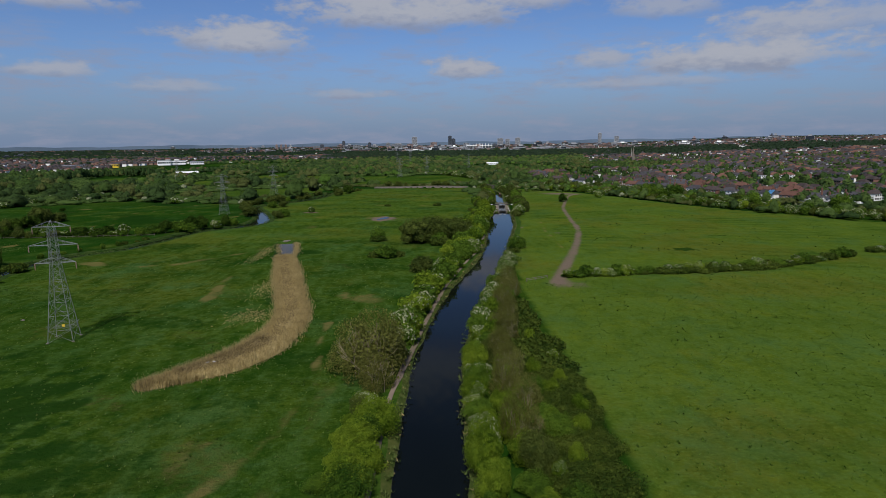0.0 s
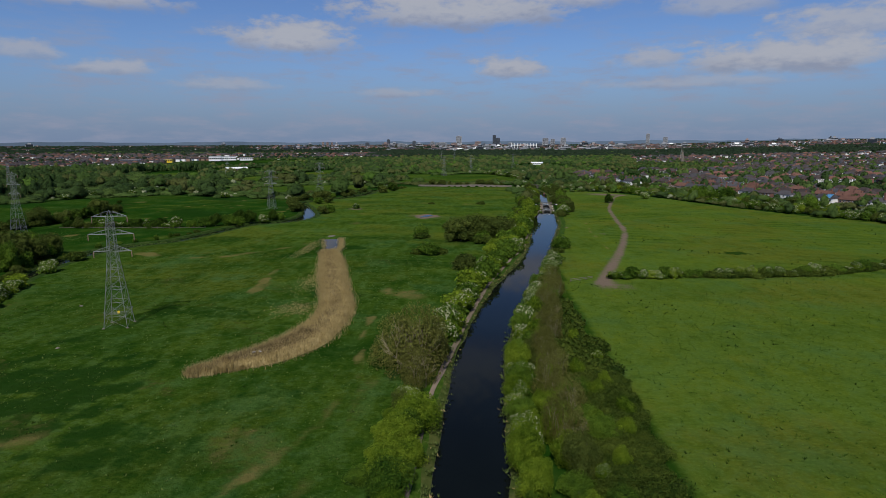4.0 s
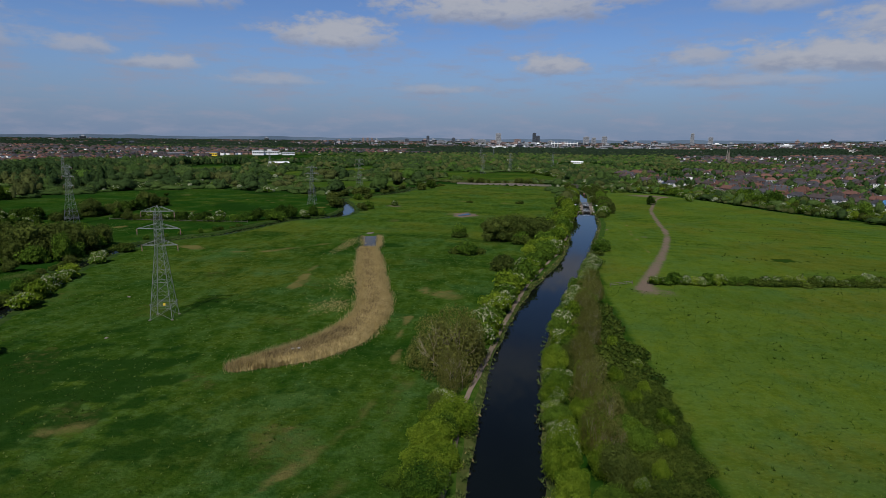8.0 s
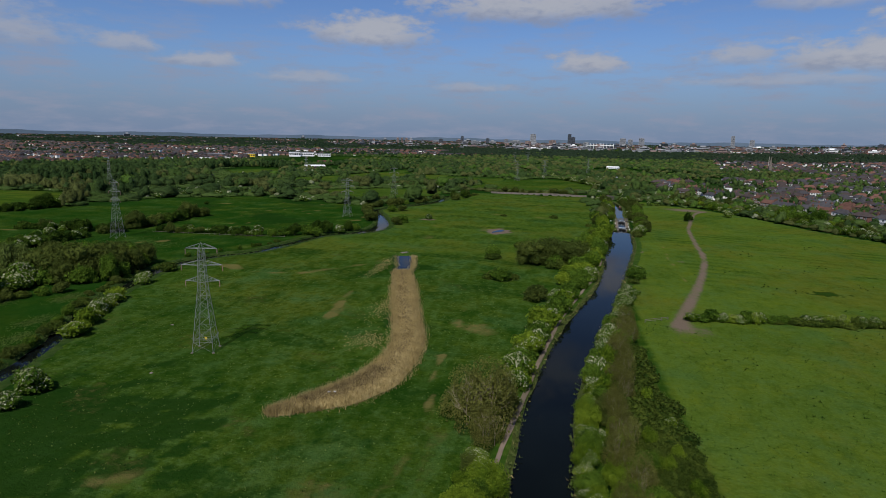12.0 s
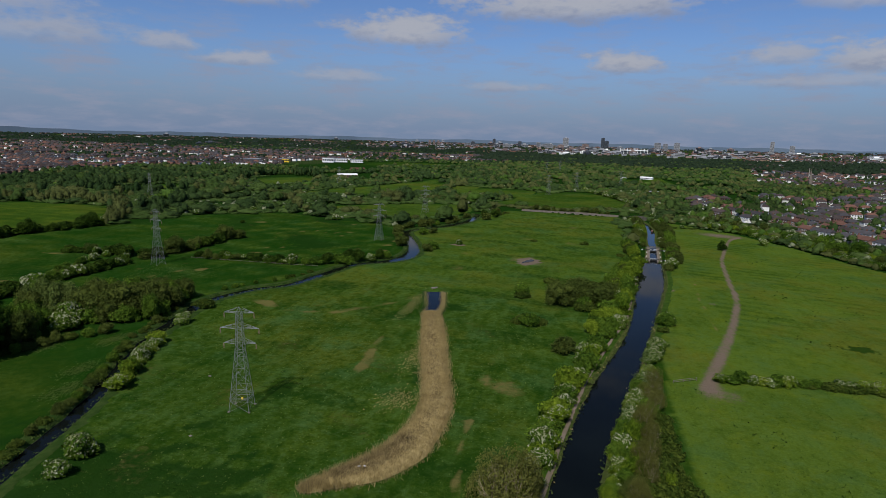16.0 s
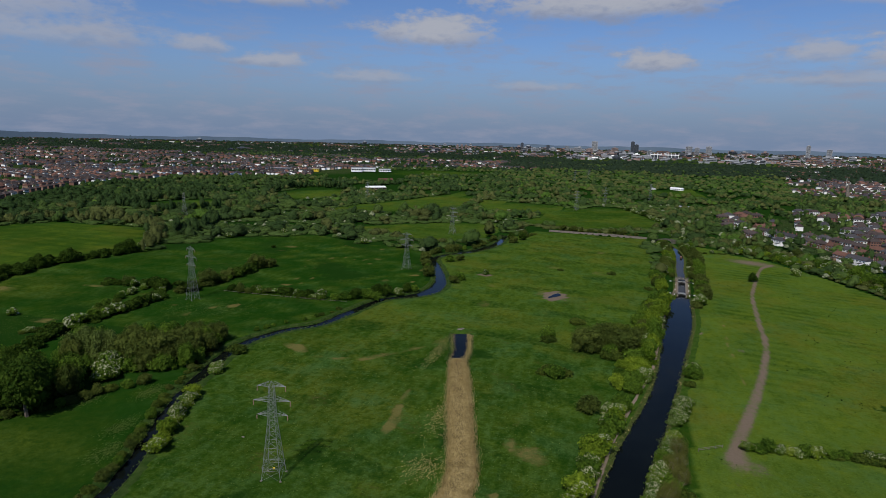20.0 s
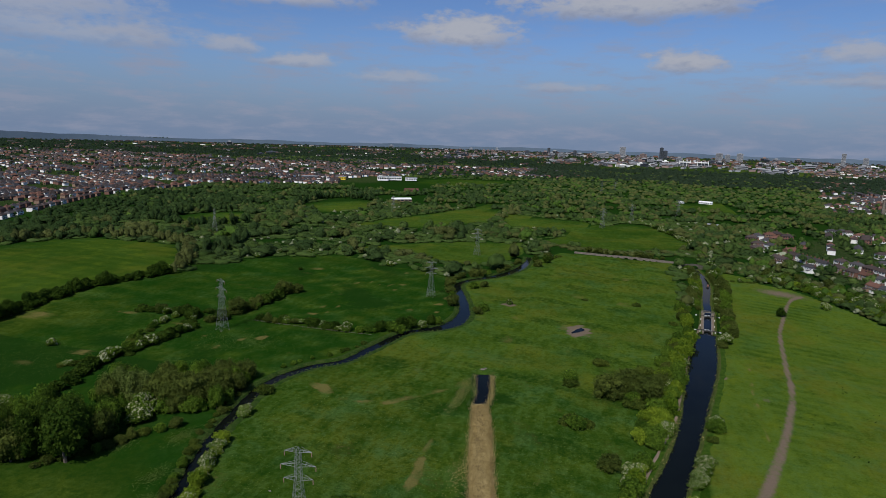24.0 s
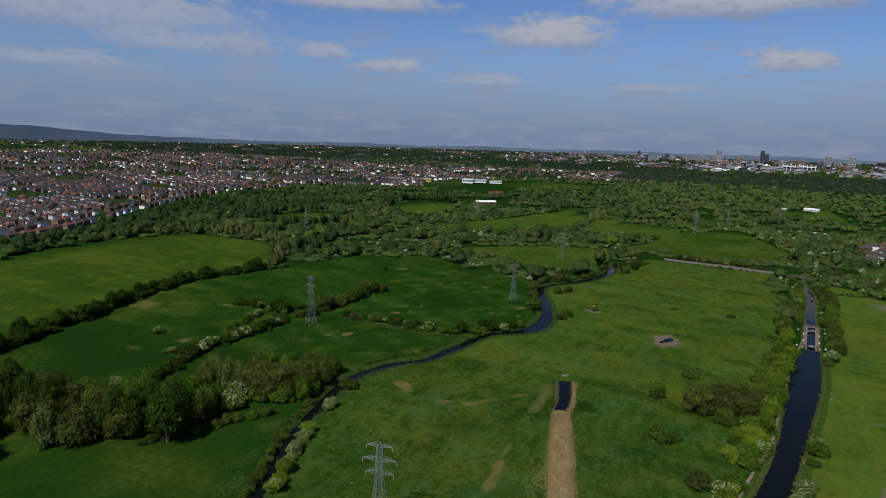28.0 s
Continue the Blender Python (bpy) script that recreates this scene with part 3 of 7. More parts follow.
    # trodden lines through the rough meadow
    for line, w, k in (([(-40, 72), (-36.5, 80.3), (-34.7, 84.3), (-31.9, 91.8), (-29.7, 101.7), (-28.8, 114), (-29.8, 129.6), (-32.4, 150), (-31, 172), (-33, 197), (-31, 232), (-26, 262)], 1.2, 0.5), ([(-74.5, 184), (-76.5, 205), (-78.5, 228)], 1.6, 1.0),
                       ([(-100, 70), (-84, 84), (-69, 93), (-60, 98)], 1.8, 0.25), ([(-150, 254), (-128, 243), (-112, 246), (-96, 262), (-70, 300)], 3.5, 0.75), ([(-30, 70), (-27, 92), (-26, 112), (-30, 134), (-33, 160)], 1.4, 0.55), ([(-27, 76), (-24.5, 100), (-24, 120)], 1.0, 0.5), ([(54, 270), (56, 321), (60, 360)], 1.6, 0.7)):
        d = d_to(curve_points(line, 4))
        dry += k * (1 - sstep(d, 0.3 * w, 1.5 * w)) * (0.7 + 0.5 * wave_noise(px, py, 13, 64))
    # dry, lush and painted-shade stretches of the rough meadow
    for x, y, a, b, k in ((-120, 256, 9, 6, 1.0), (-105, 300, 26, 10, 0.35), (-92, 187, 2.5, 16, 0.5), (-55, 170, 5, 7, 0.55), (-70, 95, 10, 7, 0.2), (-43, 88, 14, 9, 0.2), (-38, 100, 8, 8, 0.2), (-24, 190, 6, 26, 0.5), (-22, 240, 6, 22, 0.45), (40, 130, 30, 14, 0.35), (90, 185, 36, 9, 0.35), (70, 120, 24, 7, 0.3), (48, 300, 5, 40, 0.4), (-60, 400, 34, 12, 0.4), (-10, 440, 20, 12, 0.35), (-20, 560, 26, 12, 0.4), (-75, 350, 14, 18, 0.4), (-290, 480, 50, 10, 0.25), (-210, 440, 14, 22, 0.25), (-280, 400, 30, 12, 0.25), (-66, 283, 4, 16, 0.45),
                          (-190, 181, 15, 4, 0.7), (-40, 470, 40, 12, 0.25), (-60, 205, 3, 14, 0.5), (-30, 100, 3, 14, 0.35), (-330, 150, 30, 10, 0.3), (-300, 300, 20, 6, 0.4), (-225, 300, 20, 10, 0.35)):
        c = np.hypot((px - x) / a, (py - y) / b) + 0.35 * wave_noise(px, py, 11, 66)
        dry += 0.62 * k * (1 - sstep(c, 0.1, 1.25))
    # first row paints the pylon's cast shadow dark on the grass
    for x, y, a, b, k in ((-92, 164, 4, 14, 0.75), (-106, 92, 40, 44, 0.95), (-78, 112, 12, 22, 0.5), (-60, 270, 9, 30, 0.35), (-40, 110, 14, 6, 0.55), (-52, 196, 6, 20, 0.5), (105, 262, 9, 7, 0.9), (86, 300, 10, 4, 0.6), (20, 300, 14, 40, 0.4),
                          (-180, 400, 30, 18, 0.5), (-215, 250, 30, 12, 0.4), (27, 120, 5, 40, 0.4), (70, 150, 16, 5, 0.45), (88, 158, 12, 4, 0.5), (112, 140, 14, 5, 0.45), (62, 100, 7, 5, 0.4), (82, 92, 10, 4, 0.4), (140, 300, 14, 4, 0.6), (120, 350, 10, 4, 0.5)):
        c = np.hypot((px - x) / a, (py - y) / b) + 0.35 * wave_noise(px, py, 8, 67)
        lush_shade += k * (1 - sstep(c, 0.2, 1.3))
    town = (inside(px, py, TOWN_R) | inside(px, py, TOWN_L)) & (np.hypot(px, py) > 450)
    dirt = np.maximum(dirt, town * 0.36)
    lush_shade += 0.7 * town
    r = np.hypot(px, py)
    dirt = np.where((r > 2400) & ~town, 0.32, dirt)
    tone = np.where(r > 1500, 0.1 + 0.25 * (wave_noise(px, py, 300, 12) > 0.2), tone)
    wild = ~(inm | inr | inw | inb | town) & (r < 2400) & ((py > 400) | (px < -380))
    for poly in (FIELD_2, FIELD_3, FIELD_4, FIELD_5, FIELD_6, FIELD_7, FIELD_8, CRICKET):
        wild &= ~inside(px, py, poly)
    lush_shade += 0.8 * wild
    rough = np.where(wild, 0.9, rough)
    nx, ny = len(xs), len(ys)
    ii = np.arange(nx * ny).reshape(ny, nx)
    faces = np.stack([ii[:-1, :-1], ii[:-1, 1:], ii[1:, 1:], ii[1:, :-1]], -1).reshape(-1, 4)
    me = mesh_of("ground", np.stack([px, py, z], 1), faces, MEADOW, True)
    for name, val in (("tone", tone), ("dry", dry), ("dirt", dirt), ("lush_shade", lush_shade), ("rough", rough)):
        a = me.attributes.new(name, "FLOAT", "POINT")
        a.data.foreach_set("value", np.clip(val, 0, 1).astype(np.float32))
    return tagged(new("ground", me), "green flood-plain meadows with rough tussocks and worn tracks", "ground", kind="structure")


build_ground()


def ribbon(line, offsets, wobble=0.0, seed=1):
    """Verts and faces of a strip along a line: offsets are rows of (side offset as a function of the half width, z)."""
    n = normals2(line)
    hw = line[:, 2] if line.shape[1] > 2 else np.zeros(len(line))
    cols = []
    for k, (f, z) in enumerate(offsets):
        w = wobble * wave_noise(line[:, 0], line[:, 1], 14, seed + k)
        o = f(hw) + w
        cols.append(np.stack([line[:, 0] + n[:, 0] * o, line[:, 1] + n[:, 1] * o, np.full(len(line), z) + 0.25 * w * (z > -0.3)], 1))
    v = np.stack(cols, 1)
    L, K = v.shape[:2]
    ii = np.arange(L * K).reshape(L, K)
    f = np.stack([ii[:-1, :-1], ii[:-1, 1:], ii[1:, 1:], ii[1:, :-1]], -1).reshape(-1, 4)
    return v.reshape(-1, 3), f


def waterway(name, line, label, level=-0.55, bank_w=4.0, seed=1, dry=True):
    v, f = ribbon(line, [(lambda h: -h - 1.2, level), (lambda h: h + 1.2, level)])
    tagged(new(name, mesh_of(name, v, f, WATER)), label, "water", kind="structure")
    for side in (-1, 1):
        prof = [(lambda h, s=side: s * (h - 0.9), -1.3), (lambda h, s=side: s * h, level + 0.02), (lambda h, s=side: s * (h + 0.7), -0.12), (lambda h, s=side: s * (h + 1.6), 0.10),
                (lambda h, s=side: s * (h + bank_w), 0.12), (lambda h, s=side: s * (h + bank_w + 1.2), -0.3)]
        v, f = ribbon(line, prof, 0.45, seed + side * 3)
        cols = [0, 1 if dry else 2, 1 if dry else 2, 2, 2]
        tagged(new("trim", mesh_of("trim", v, f, [MUD, BANK_DRY if dry else RIVER_BANK, VERGE if dry else RIVER_BANK], True, cols * (len(line) - 1))), "grassy sloping bank with dry sedge at the water's edge", "bank", kind="structure")


waterway("water", CANAL, "dark still canal water reflecting the sky", seed=11)
waterway("water", CANAL_UP, "narrow upper canal water beyond the lock", level=-0.35, bank_w=3.2, seed=21)
waterway("water", RIVER, "winding river with dark slow water", level=-0.8, bank_w=3.2, seed=31, dry=False)
waterway("water", POND, "small open pond at the end of the reed bed", level=-0.35, bank_w=2.0, seed=41, dry=False)
v, f = ribbon(TOWPATH, [(lambda h: h - 0.65, 0.0), (lambda h: h - 0.45, 0.27), (lambda h: h + 0.45, 0.27), (lambda h: h + 0.65, 0.0)], 0.18, 5)
tagged(new("pavement", mesh_of("pavement", v, f, GRAVEL, True)), "narrow pinkish gravel towpath beside the canal", "path", kind="structure")

# the country past the last fields, haze put into its blue-grey colour
_az = np.radians(np.arange(-110, 90, 0.5))
_v, _f = [], []
for _k, (_r, _h) in enumerate(((4050, -40), (4060, 0))):
    _x, _y = _r * np.sin(_az), _r * np.cos(_az)
    _z = skyline(np.degrees(_az)) if _k else np.full(len(_az), -40.0)
    _v.append(np.stack([_x, _y, _z], 1))
_n = len(_az)
_f = [(i, i + 1, _n + i + 1, _n + i) for i in range(_n - 1)]
tagged(new("backdrop", mesh_of("backdrop", np.vstack(_v), _f, FAR_HAZE, True)), "hazy blue ridge on the far horizon", "hills", kind="structure")

# ---------------------------------------------------------------- trees and bushes
def ico(sub):
    bm = bmesh.new()
    bmesh.ops.create_icosphere(bm, subdivisions=sub, radius=1)
    v = np.array([x.co[:] for x in bm.verts])
    f = [[q.index for q in p.verts] for p in bm.faces]
    bm.free()
    return v, f


ICO1, ICO2 = ico(1), ico(2)
DOME = (ICO1[0], [f for f in ICO1[1] if max(ICO1[0][i][2] for i in f) > -0.25])       # the upper part of a lobe


def unit(rs, n):
    d = rs.normal(size=(n, 3))
    return d / np.linalg.norm(d, axis=1)[:, None]


def lobes_round(rs, w, h, n, base=0.0):
    """Lobes of a crown w wide and h high, uneven: rows of centre and radii."""
    out = [(0, 0, h * (0.42 + base), w * 0.30, w * 0.30, h * 0.38)]
    for k in range(n):
        a, r = rs.uniform(0, 6.28), rs.uniform(0.35, 1.0) * w * 0.36
        q = rs.uniform(0.10, 0.25)
        zc = h * rs.uniform(0.18 + base, 0.80) * (1.05 - 0.35 * r / (w * 0.36))
        out.append((r * math.cos(a), r * math.sin(a), zc, w * q, w * q * rs.uniform(0.8, 1.2), h * q * rs.uniform(0.8, 1.3)))
    out = np.array(out)
    flat = np.maximum(out[1:, 5], 0.55 * out[1:, 3])          # low plants keep rounded lobes that sit on the ground
    out[1:, 2] = np.minimum(out[1:, 2], np.maximum(h - flat, flat * 0.6))
    out[1:, 5] = flat
    return out


def sprays(rs, lobes, n, size, shell=(0.74, 1.22), droop=-0.55, bias=0.0, stray=0.72):
    """Leaf sprays: many small bent diamonds over the outside of the lobes."""
    area = lobes[:, 3] * lobes[:, 5]
    pick = rs.choice(len(lobes), n * 2, p=area / area.sum())
    d = unit(rs, n * 2)
    d[:, 2] += bias
    d /= np.linalg.norm(d, axis=1)[:, None]
    L = lobes[pick]
    p = L[:, :3] + d * L[:, 3:] * rs.uniform(*shell, (n * 2, 1))
    keep = d[:, 2] > droop
    for c in lobes:
        q = (p - c[:3]) / c[3:]
        keep &= (q * q).sum(1) > 0.50
    keep &= p[:, 2] > 0.05
    p, d = p[keep][:n], d[keep][:n]
    m = len(p)
    nrm = d * 0.8 + unit(rs, m) * stray + (0, 0, 0.25)
    nrm /= np.linalg.norm(nrm, axis=1)[:, None]
    t = np.cross(nrm, unit(rs, m))
    t /= np.linalg.norm(t, axis=1)[:, None] + 1e-9
    b = np.cross(nrm, t)
    s = size * rs.uniform(0.55, 1.35, (m, 1))
    asp = rs.uniform(0.45, 0.95, (m, 1))
    v = np.stack([p - t * s, p - b * s * asp + nrm * s * 0.25, p + t * s, p + b * s * asp + nrm * s * 0.25], 1).reshape(-1, 3)
    f = np.arange(4 * m).reshape(-1, 4)
    return v, f


def cores(rs, lobes, src, shrink=0.84, rough=0.14):
    vs, fs, at = [], [], 0
    for c in lobes:
        v = src[0] * (1 + rs.uniform(-rough, rough, (len(src[0]), 1)))
        vs.append(c[:3] + v * c[3:] * shrink)
        fs += [[i + at for i in q] for q in src[1]]
        at += len(v)
    return np.vstack(vs), fs


def crown_mesh(name, rs, lobes, n, size, mat, core=ICO1, shrink=0.74, **kw):
    v, f = sprays(rs, lobes, n, size, **kw)
    f = f.tolist()
    if core is not None:
        cv, cf = cores(rs, lobes, core, shrink)
        f += [[i + len(v) for i in q] for q in cf]
        v = np.vstack([v, cv])
    v[:, 2] = np.maximum(v[:, 2], 0.02)
    return mesh_of(name, v, f, mat)


def limb_tree(rs, bm, a, d, length, r, depth, spread=0.55, sides=5):
    """Tapered limbs that fork."""
    b = a + d * length
    m = Matrix.Translation((a + b) / 2) @ d.to_track_quat("Z", "Y").to_matrix().to_4x4()
    bmesh.ops.create_cone(bm, cap_ends=False, segments=sides, radius1=r, radius2=r * 0.68, depth=length, matrix=m)
    if depth <= 0:
        return
    for _ in range(rs.randint(2, 4)):
        e = Vector((rs.normal() * spread, rs.normal() * spread, rs.normal() * spread * 0.5 + 0.25))
        limb_tree(rs, bm, a + d * length * rs.uniform(0.6, 1.0), (d + e).normalized(), length * rs.uniform(0.55, 0.8), r * 0.6, depth - 1, spread, max(3, sides - 1))


def trunk_mesh(rs, h, r, depth=2):
    bm = bmesh.new()
    limb_tree(rs, bm, Vector((0, 0, -0.2)), Vector((rs.normal() * 0.06, rs.normal() * 0.06, 1)).normalized(), h * 0.38, r, depth, 0.5)
    me = bpy.data.meshes.new("trunk")
    bm.to_mesh(me)
    bm.free()
    me.materials.append(BARK)
    return me


PLANTS = {}      # kind: list of (trunk mesh, crown mesh, blossom mesh or None), each about 1 x the given size


def make_kind(kind, mat, w, h, lobes, n, size, seed, count=3, blossom=0, trunk=True, core=ICO1, blossom_size=0.3, **kw):
    rows = []
    for k in range(count):
        rs = np.random.RandomState(seed + k)
        L = lobes_round(rs, w, h, lobes)
        crown = crown_mesh("crown", rs, L, n, size, mat, core, **kw)
        flowers = crown_mesh("blossom", rs, L, blossom, blossom_size, BLOSSOM, None, bias=0.7, shell=(1.0, 1.16), droop=0.0) if blossom else None
        wood = trunk_mesh(rs, h, 0.035 * h) if trunk else None
        rows.append((wood, crown, flowers))
        light = crown_mesh("crown", rs, L, int(n * (0.5 if size > 0.4 else 0.34 if size > 0.15 else 0.14)), size * (1.35 if size > 0.4 else 1.6 if size > 0.15 else 2.7), mat, core, **kw)
        few = crown_mesh("blossom", rs, L, int(blossom * 0.24), blossom_size * 2.0, BLOSSOM, None, bias=0.7, shell=(1.0, 1.16), droop=0.0) if blossom else None
        PLANTS.setdefault(kind + " far", []).append((trunk_mesh(rs, h, 0.035 * h, 0) if trunk else None, light, few))
    PLANTS[kind] = rows


make_kind("bush", LEAF["green"], 7.0, 5.4, 16, 7200, 0.125, 100, 4, shell=(0.72, 1.38))
make_kind("fresh_bush", LEAF["fresh"], 7.0, 5.8, 16, 7400, 0.125, 120, 4, shell=(0.72, 1.38))
make_kind("hawthorn", LEAF["green"], 6.6, 5.2, 15, 6600, 0.125, 140, 4, blossom=1700, blossom_size=0.12, shell=(0.72, 1.34))
make_kind("flowering_bush", LEAF["fresh"], 6.6, 5.2, 15, 6800, 0.125, 160, 3, blossom=900, blossom_size=0.12, shell=(0.72, 1.34))
make_kind("scrub", LEAF["scrub"], 8.0, 2.4, 14, 5200, 0.14, 180, 4, trunk=False, shell=(0.72, 1.38))
make_kind("olive_bush", LEAF["olive"], 7.0, 5.6, 16, 6600, 0.125, 200, 3, shell=(0.72, 1.38))
make_kind("willow", LEAF["olive"], 12.0, 9.4, 22, 7600, 0.19, 220, 4)
make_kind("tree", LEAF["green"], 10.0, 10.5, 20, 6600, 0.19, 240, 4)
make_kind("dark_tree", LEAF["dark"], 10.0, 11.5, 20, 6600, 0.19, 260, 4)
make_kind("pale_tree", LEAF["pale"], 6.5, 12.5, 18, 5200, 0.18, 280, 3)
make_kind("far_hawthorn", LEAF["green"], 7.5, 5.4, 11, 800, 0.44, 300, 3, blossom=260, blossom_size=0.28)
make_kind("far_bush", LEAF["dark"], 9.0, 5.6, 13, 1000, 0.48, 320, 4)
for _k in range(3):
    _rs = np.random.RandomState(500 + _k)
    _bm = bmesh.new()
    for _j in range(5):
        limb_tree(_rs, _bm, Vector((_rs.normal() * 0.5, _rs.normal() * 0.5, -0.2)), Vector((_rs.normal() * 0.28, _rs.normal() * 0.28, 1)).normalized(), 2.6, 0.06, 3, 0.42, 4)
    _me = bpy.data.meshes.new("limbs")
    _bm.to_mesh(_me)
    _bm.free()
    _me.materials.append(TWIG)
    _L = lobes_round(_rs, 5.0, 8.0, 8)
    PLANTS.setdefault("bare_tree", []).append((_me, crown_mesh("crown", _rs, _L, 2200, 0.12, LEAF["budding"], None, shell=(0.45, 1.05)), None))
for _k in range(2):
    _rs = np.random.RandomState(520 + _k)
    _bm = bmesh.new()
    for _j in range(7):
        limb_tree(_rs, _bm, Vector((_rs.normal() * 0.8, _rs.normal() * 0.8, -0.2)), Vector((_rs.normal() * 0.45, _rs.normal() * 0.45, 1)).normalized(), 3.4, 0.11, 3, 0.45, 4)
    _me = bpy.data.meshes.new("limbs")
    _bm.to_mesh(_me)
    _bm.free()
    _me.materials.append(TWIG)
    _L = lobes_round(_rs, 10.5, 9.5, 18)
    PLANTS.setdefault("brown_willow", []).append((_me, crown_mesh("crown", _rs, _L, 9500, 0.16, LEAF["budding"], None, shell=(0.35, 1.28)), None))
LABELS = {
    "brown_willow": ("willow", "large brown willow with a mass of budding twigs"),
    "bare_tree": ("tree", "brown sapling with bare twigs just breaking bud"),
    "bush": ("bush", "leafy green bush by the water"), "fresh_bush": ("bush", "bright yellow-green bush in fresh leaf"),
    "hawthorn": ("bush", "green hawthorn bush covered with white may blossom"), "flowering_bush": ("bush", "yellow-green bush with sprays of white blossom"),
    "scrub": ("scrub", "low dark green bramble scrub"), "olive_bush": ("bush", "olive-brown bush just coming into leaf"), "willow": ("willow", "broad rounded olive-green willow"),
    "tree": ("tree", "full green broadleaf tree"), "dark_tree": ("tree", "tall dark green broadleaf tree"), "pale_tree": ("tree", "slim pale green willow tree"),
    "far_hawthorn": ("bush", "hawthorn in white blossom in a field hedge"), "far_bush": ("bush", "dark green hedge bush")}
NAMES = {"brown_willow": "willow_tree", "bare_tree": "tree", "bush": "bush", "fresh_bush": "shrub", "hawthorn": "hawthorn", "flowering_bush": "flowering_shrub", "scrub": "bramble_scrub", "olive_bush": "willow_bush", "willow": "willow_tree", "tree": "tree",
         "dark_tree": "tree", "pale_tree": "willow_tree", "far_hawthorn": "hawthorn", "far_bush": "hedge_bush"}
plant_rng = random.Random(7)


LOCK_WAY = np.vstack([np.array([(44.2, 412), (49.6, 470)]), CANAL_UP[:, :2]])


def plant(kind, x, y, s=1.0, sz=None, group="", label=""):
    """One plant with its trunk, crown and blossom; s scales its width, sz its height."""
    gap = float(dist_line(np.array([x]), np.array([y]), LOCK_WAY)[0])
    room = 4.4 + 3.0 * s
    if gap < room and 395 < y < 640:
        x += math.copysign(room - gap, x - float(np.interp(y, LOCK_WAY[:40, 1], LOCK_WAY[:40, 0])))
    away = math.hypot(x + 5, y - 4)
    t, c, b = plant_rng.choice(PLANTS[kind + " far" if away > (118 if kind == "scrub" else 135) and kind + " far" in PLANTS else kind])
    cat, lab = LABELS[kind]
    m = Matrix.LocRotScale((x, y, tz(x, y)), Euler((0, 0, plant_rng.uniform(0, 6.28))), (s, s * plant_rng.uniform(0.88, 1.12), sz or s))
    ob = thing(NAMES[kind], label or lab, cat, group, at=m)
    if t:
        part_mesh("trunk", t, ob)
    part_mesh("crown", c, ob)
    if b:
        part_mesh("blossom", b, ob, "white blossom")
    return ob


def row_of(kinds, line, spacing, s=(0.7, 1.1), spread=1.0, group="", tall=1.0):
    """Plants along a line; kinds may repeat a name to make it commoner."""
    pts = curve_points(line, 1.0)
    at = plant_rng.uniform(0, spacing)
    d = 0.0
    for a, b in zip(pts[:-1], pts[1:]):
        d += float(np.hypot(*(b - a)[:2]))
        if d > at:
            at = d + spacing * plant_rng.uniform(0.65, 1.35)
            k = plant_rng.uniform(*s)
            plant(plant_rng.choice(kinds), a[0] + plant_rng.uniform(-1, 1) * spread, a[1] + plant_rng.uniform(-1, 1) * spread, k, k * tall * plant_rng.uniform(0.65, 1.35), group)


# left bank of the canal
row_of(["fresh_bush", "bush", "flowering_bush", "fresh_bush"], [(-16.2, 20), (-16.1, 60), (-15.8, 88), (-15.2, 108)], 1.8, (0.55, 1.05), 1.5, "canal bank bushes")
row_of(["bush", "olive_bush", "fresh_bush"], [(-20.0, 20), (-19.8, 60), (-19.2, 88), (-18, 104)], 6.0, (0.5, 0.7), 1.0, "canal bank bushes")
row_of(["flowering_bush", "fresh_bush", "bush", "hawthorn", "fresh_bush", "hawthorn"], [(-14.3, 128), (-12.2, 143), (-8.2, 172), (-3.7, 198), (0.0, 215), (4.6, 234)], 2.9, (0.85, 1.2), 0.9, "canal bank bushes")
row_of(["bush", "fresh_bush", "bush", "bush", "fresh_bush", "hawthorn"], [(8, 246), (12, 268), (16, 295), (20.5, 325), (26, 362), (31.5, 400), (34, 414)], 3.4, (0.95, 1.35), 1.6, "canal bank bushes")
row_of(["bush", "fresh_bush", "scrub", "bush", "olive_bush"], [(4, 252), (7, 275), (10, 300), (14, 330), (19, 360), (25, 398)], 4.4, (0.9, 1.2), 2.0, "canal bank bushes")
for x, y, k, s in ((-32, 305, "bush", 1.25), (-31, 300, "scrub", 1.0), (-18, 334, "scrub", 1.2), (-24, 253, "bush", 1.2), (-27, 258, "scrub", 1.1), (-20, 257, "scrub", 1.0), (-9, 224, "olive_bush", 1.2), (-1, 222, "hawthorn", 1.25),
                   (-11, 292, "willow", 1.31), (-4, 300, "willow", 1.50), (4, 296, "willow", 1.38), (-1, 290, "bush", 1.2), (-7, 305, "bush", 1.3), (8, 303, "willow", 1.25), (-14, 300, "scrub", 1.4), (0, 285, "scrub", 1.5), (9, 282, "bush", 1.4), (9, 262, "fresh_bush", 1.2), (13, 318, "willow", 0.9),
                   (5, 330, "scrub", 1.4), (14, 345, "bush", 1.2), (8, 250, "bush", 1.0), (-38, 470, "scrub", 0.6), (24, 430, "scrub", 0.8), (0, 470, "scrub", 0.9)):
    plant(k, x, y, s, group="meadow bushes")
# right bank: trees at the water's edge, scrub behind
row_of(["fresh_bush", "flowering_bush", "bush", "fresh_bush", "fresh_bush", "hawthorn"], [(3.0, 30), (3.0, 60), (3.2, 90), (3.8, 115), (5.4, 140), (9.0, 162)], 1.8, (0.36, 0.80), 1.0, "right bank bushes", 1.35)
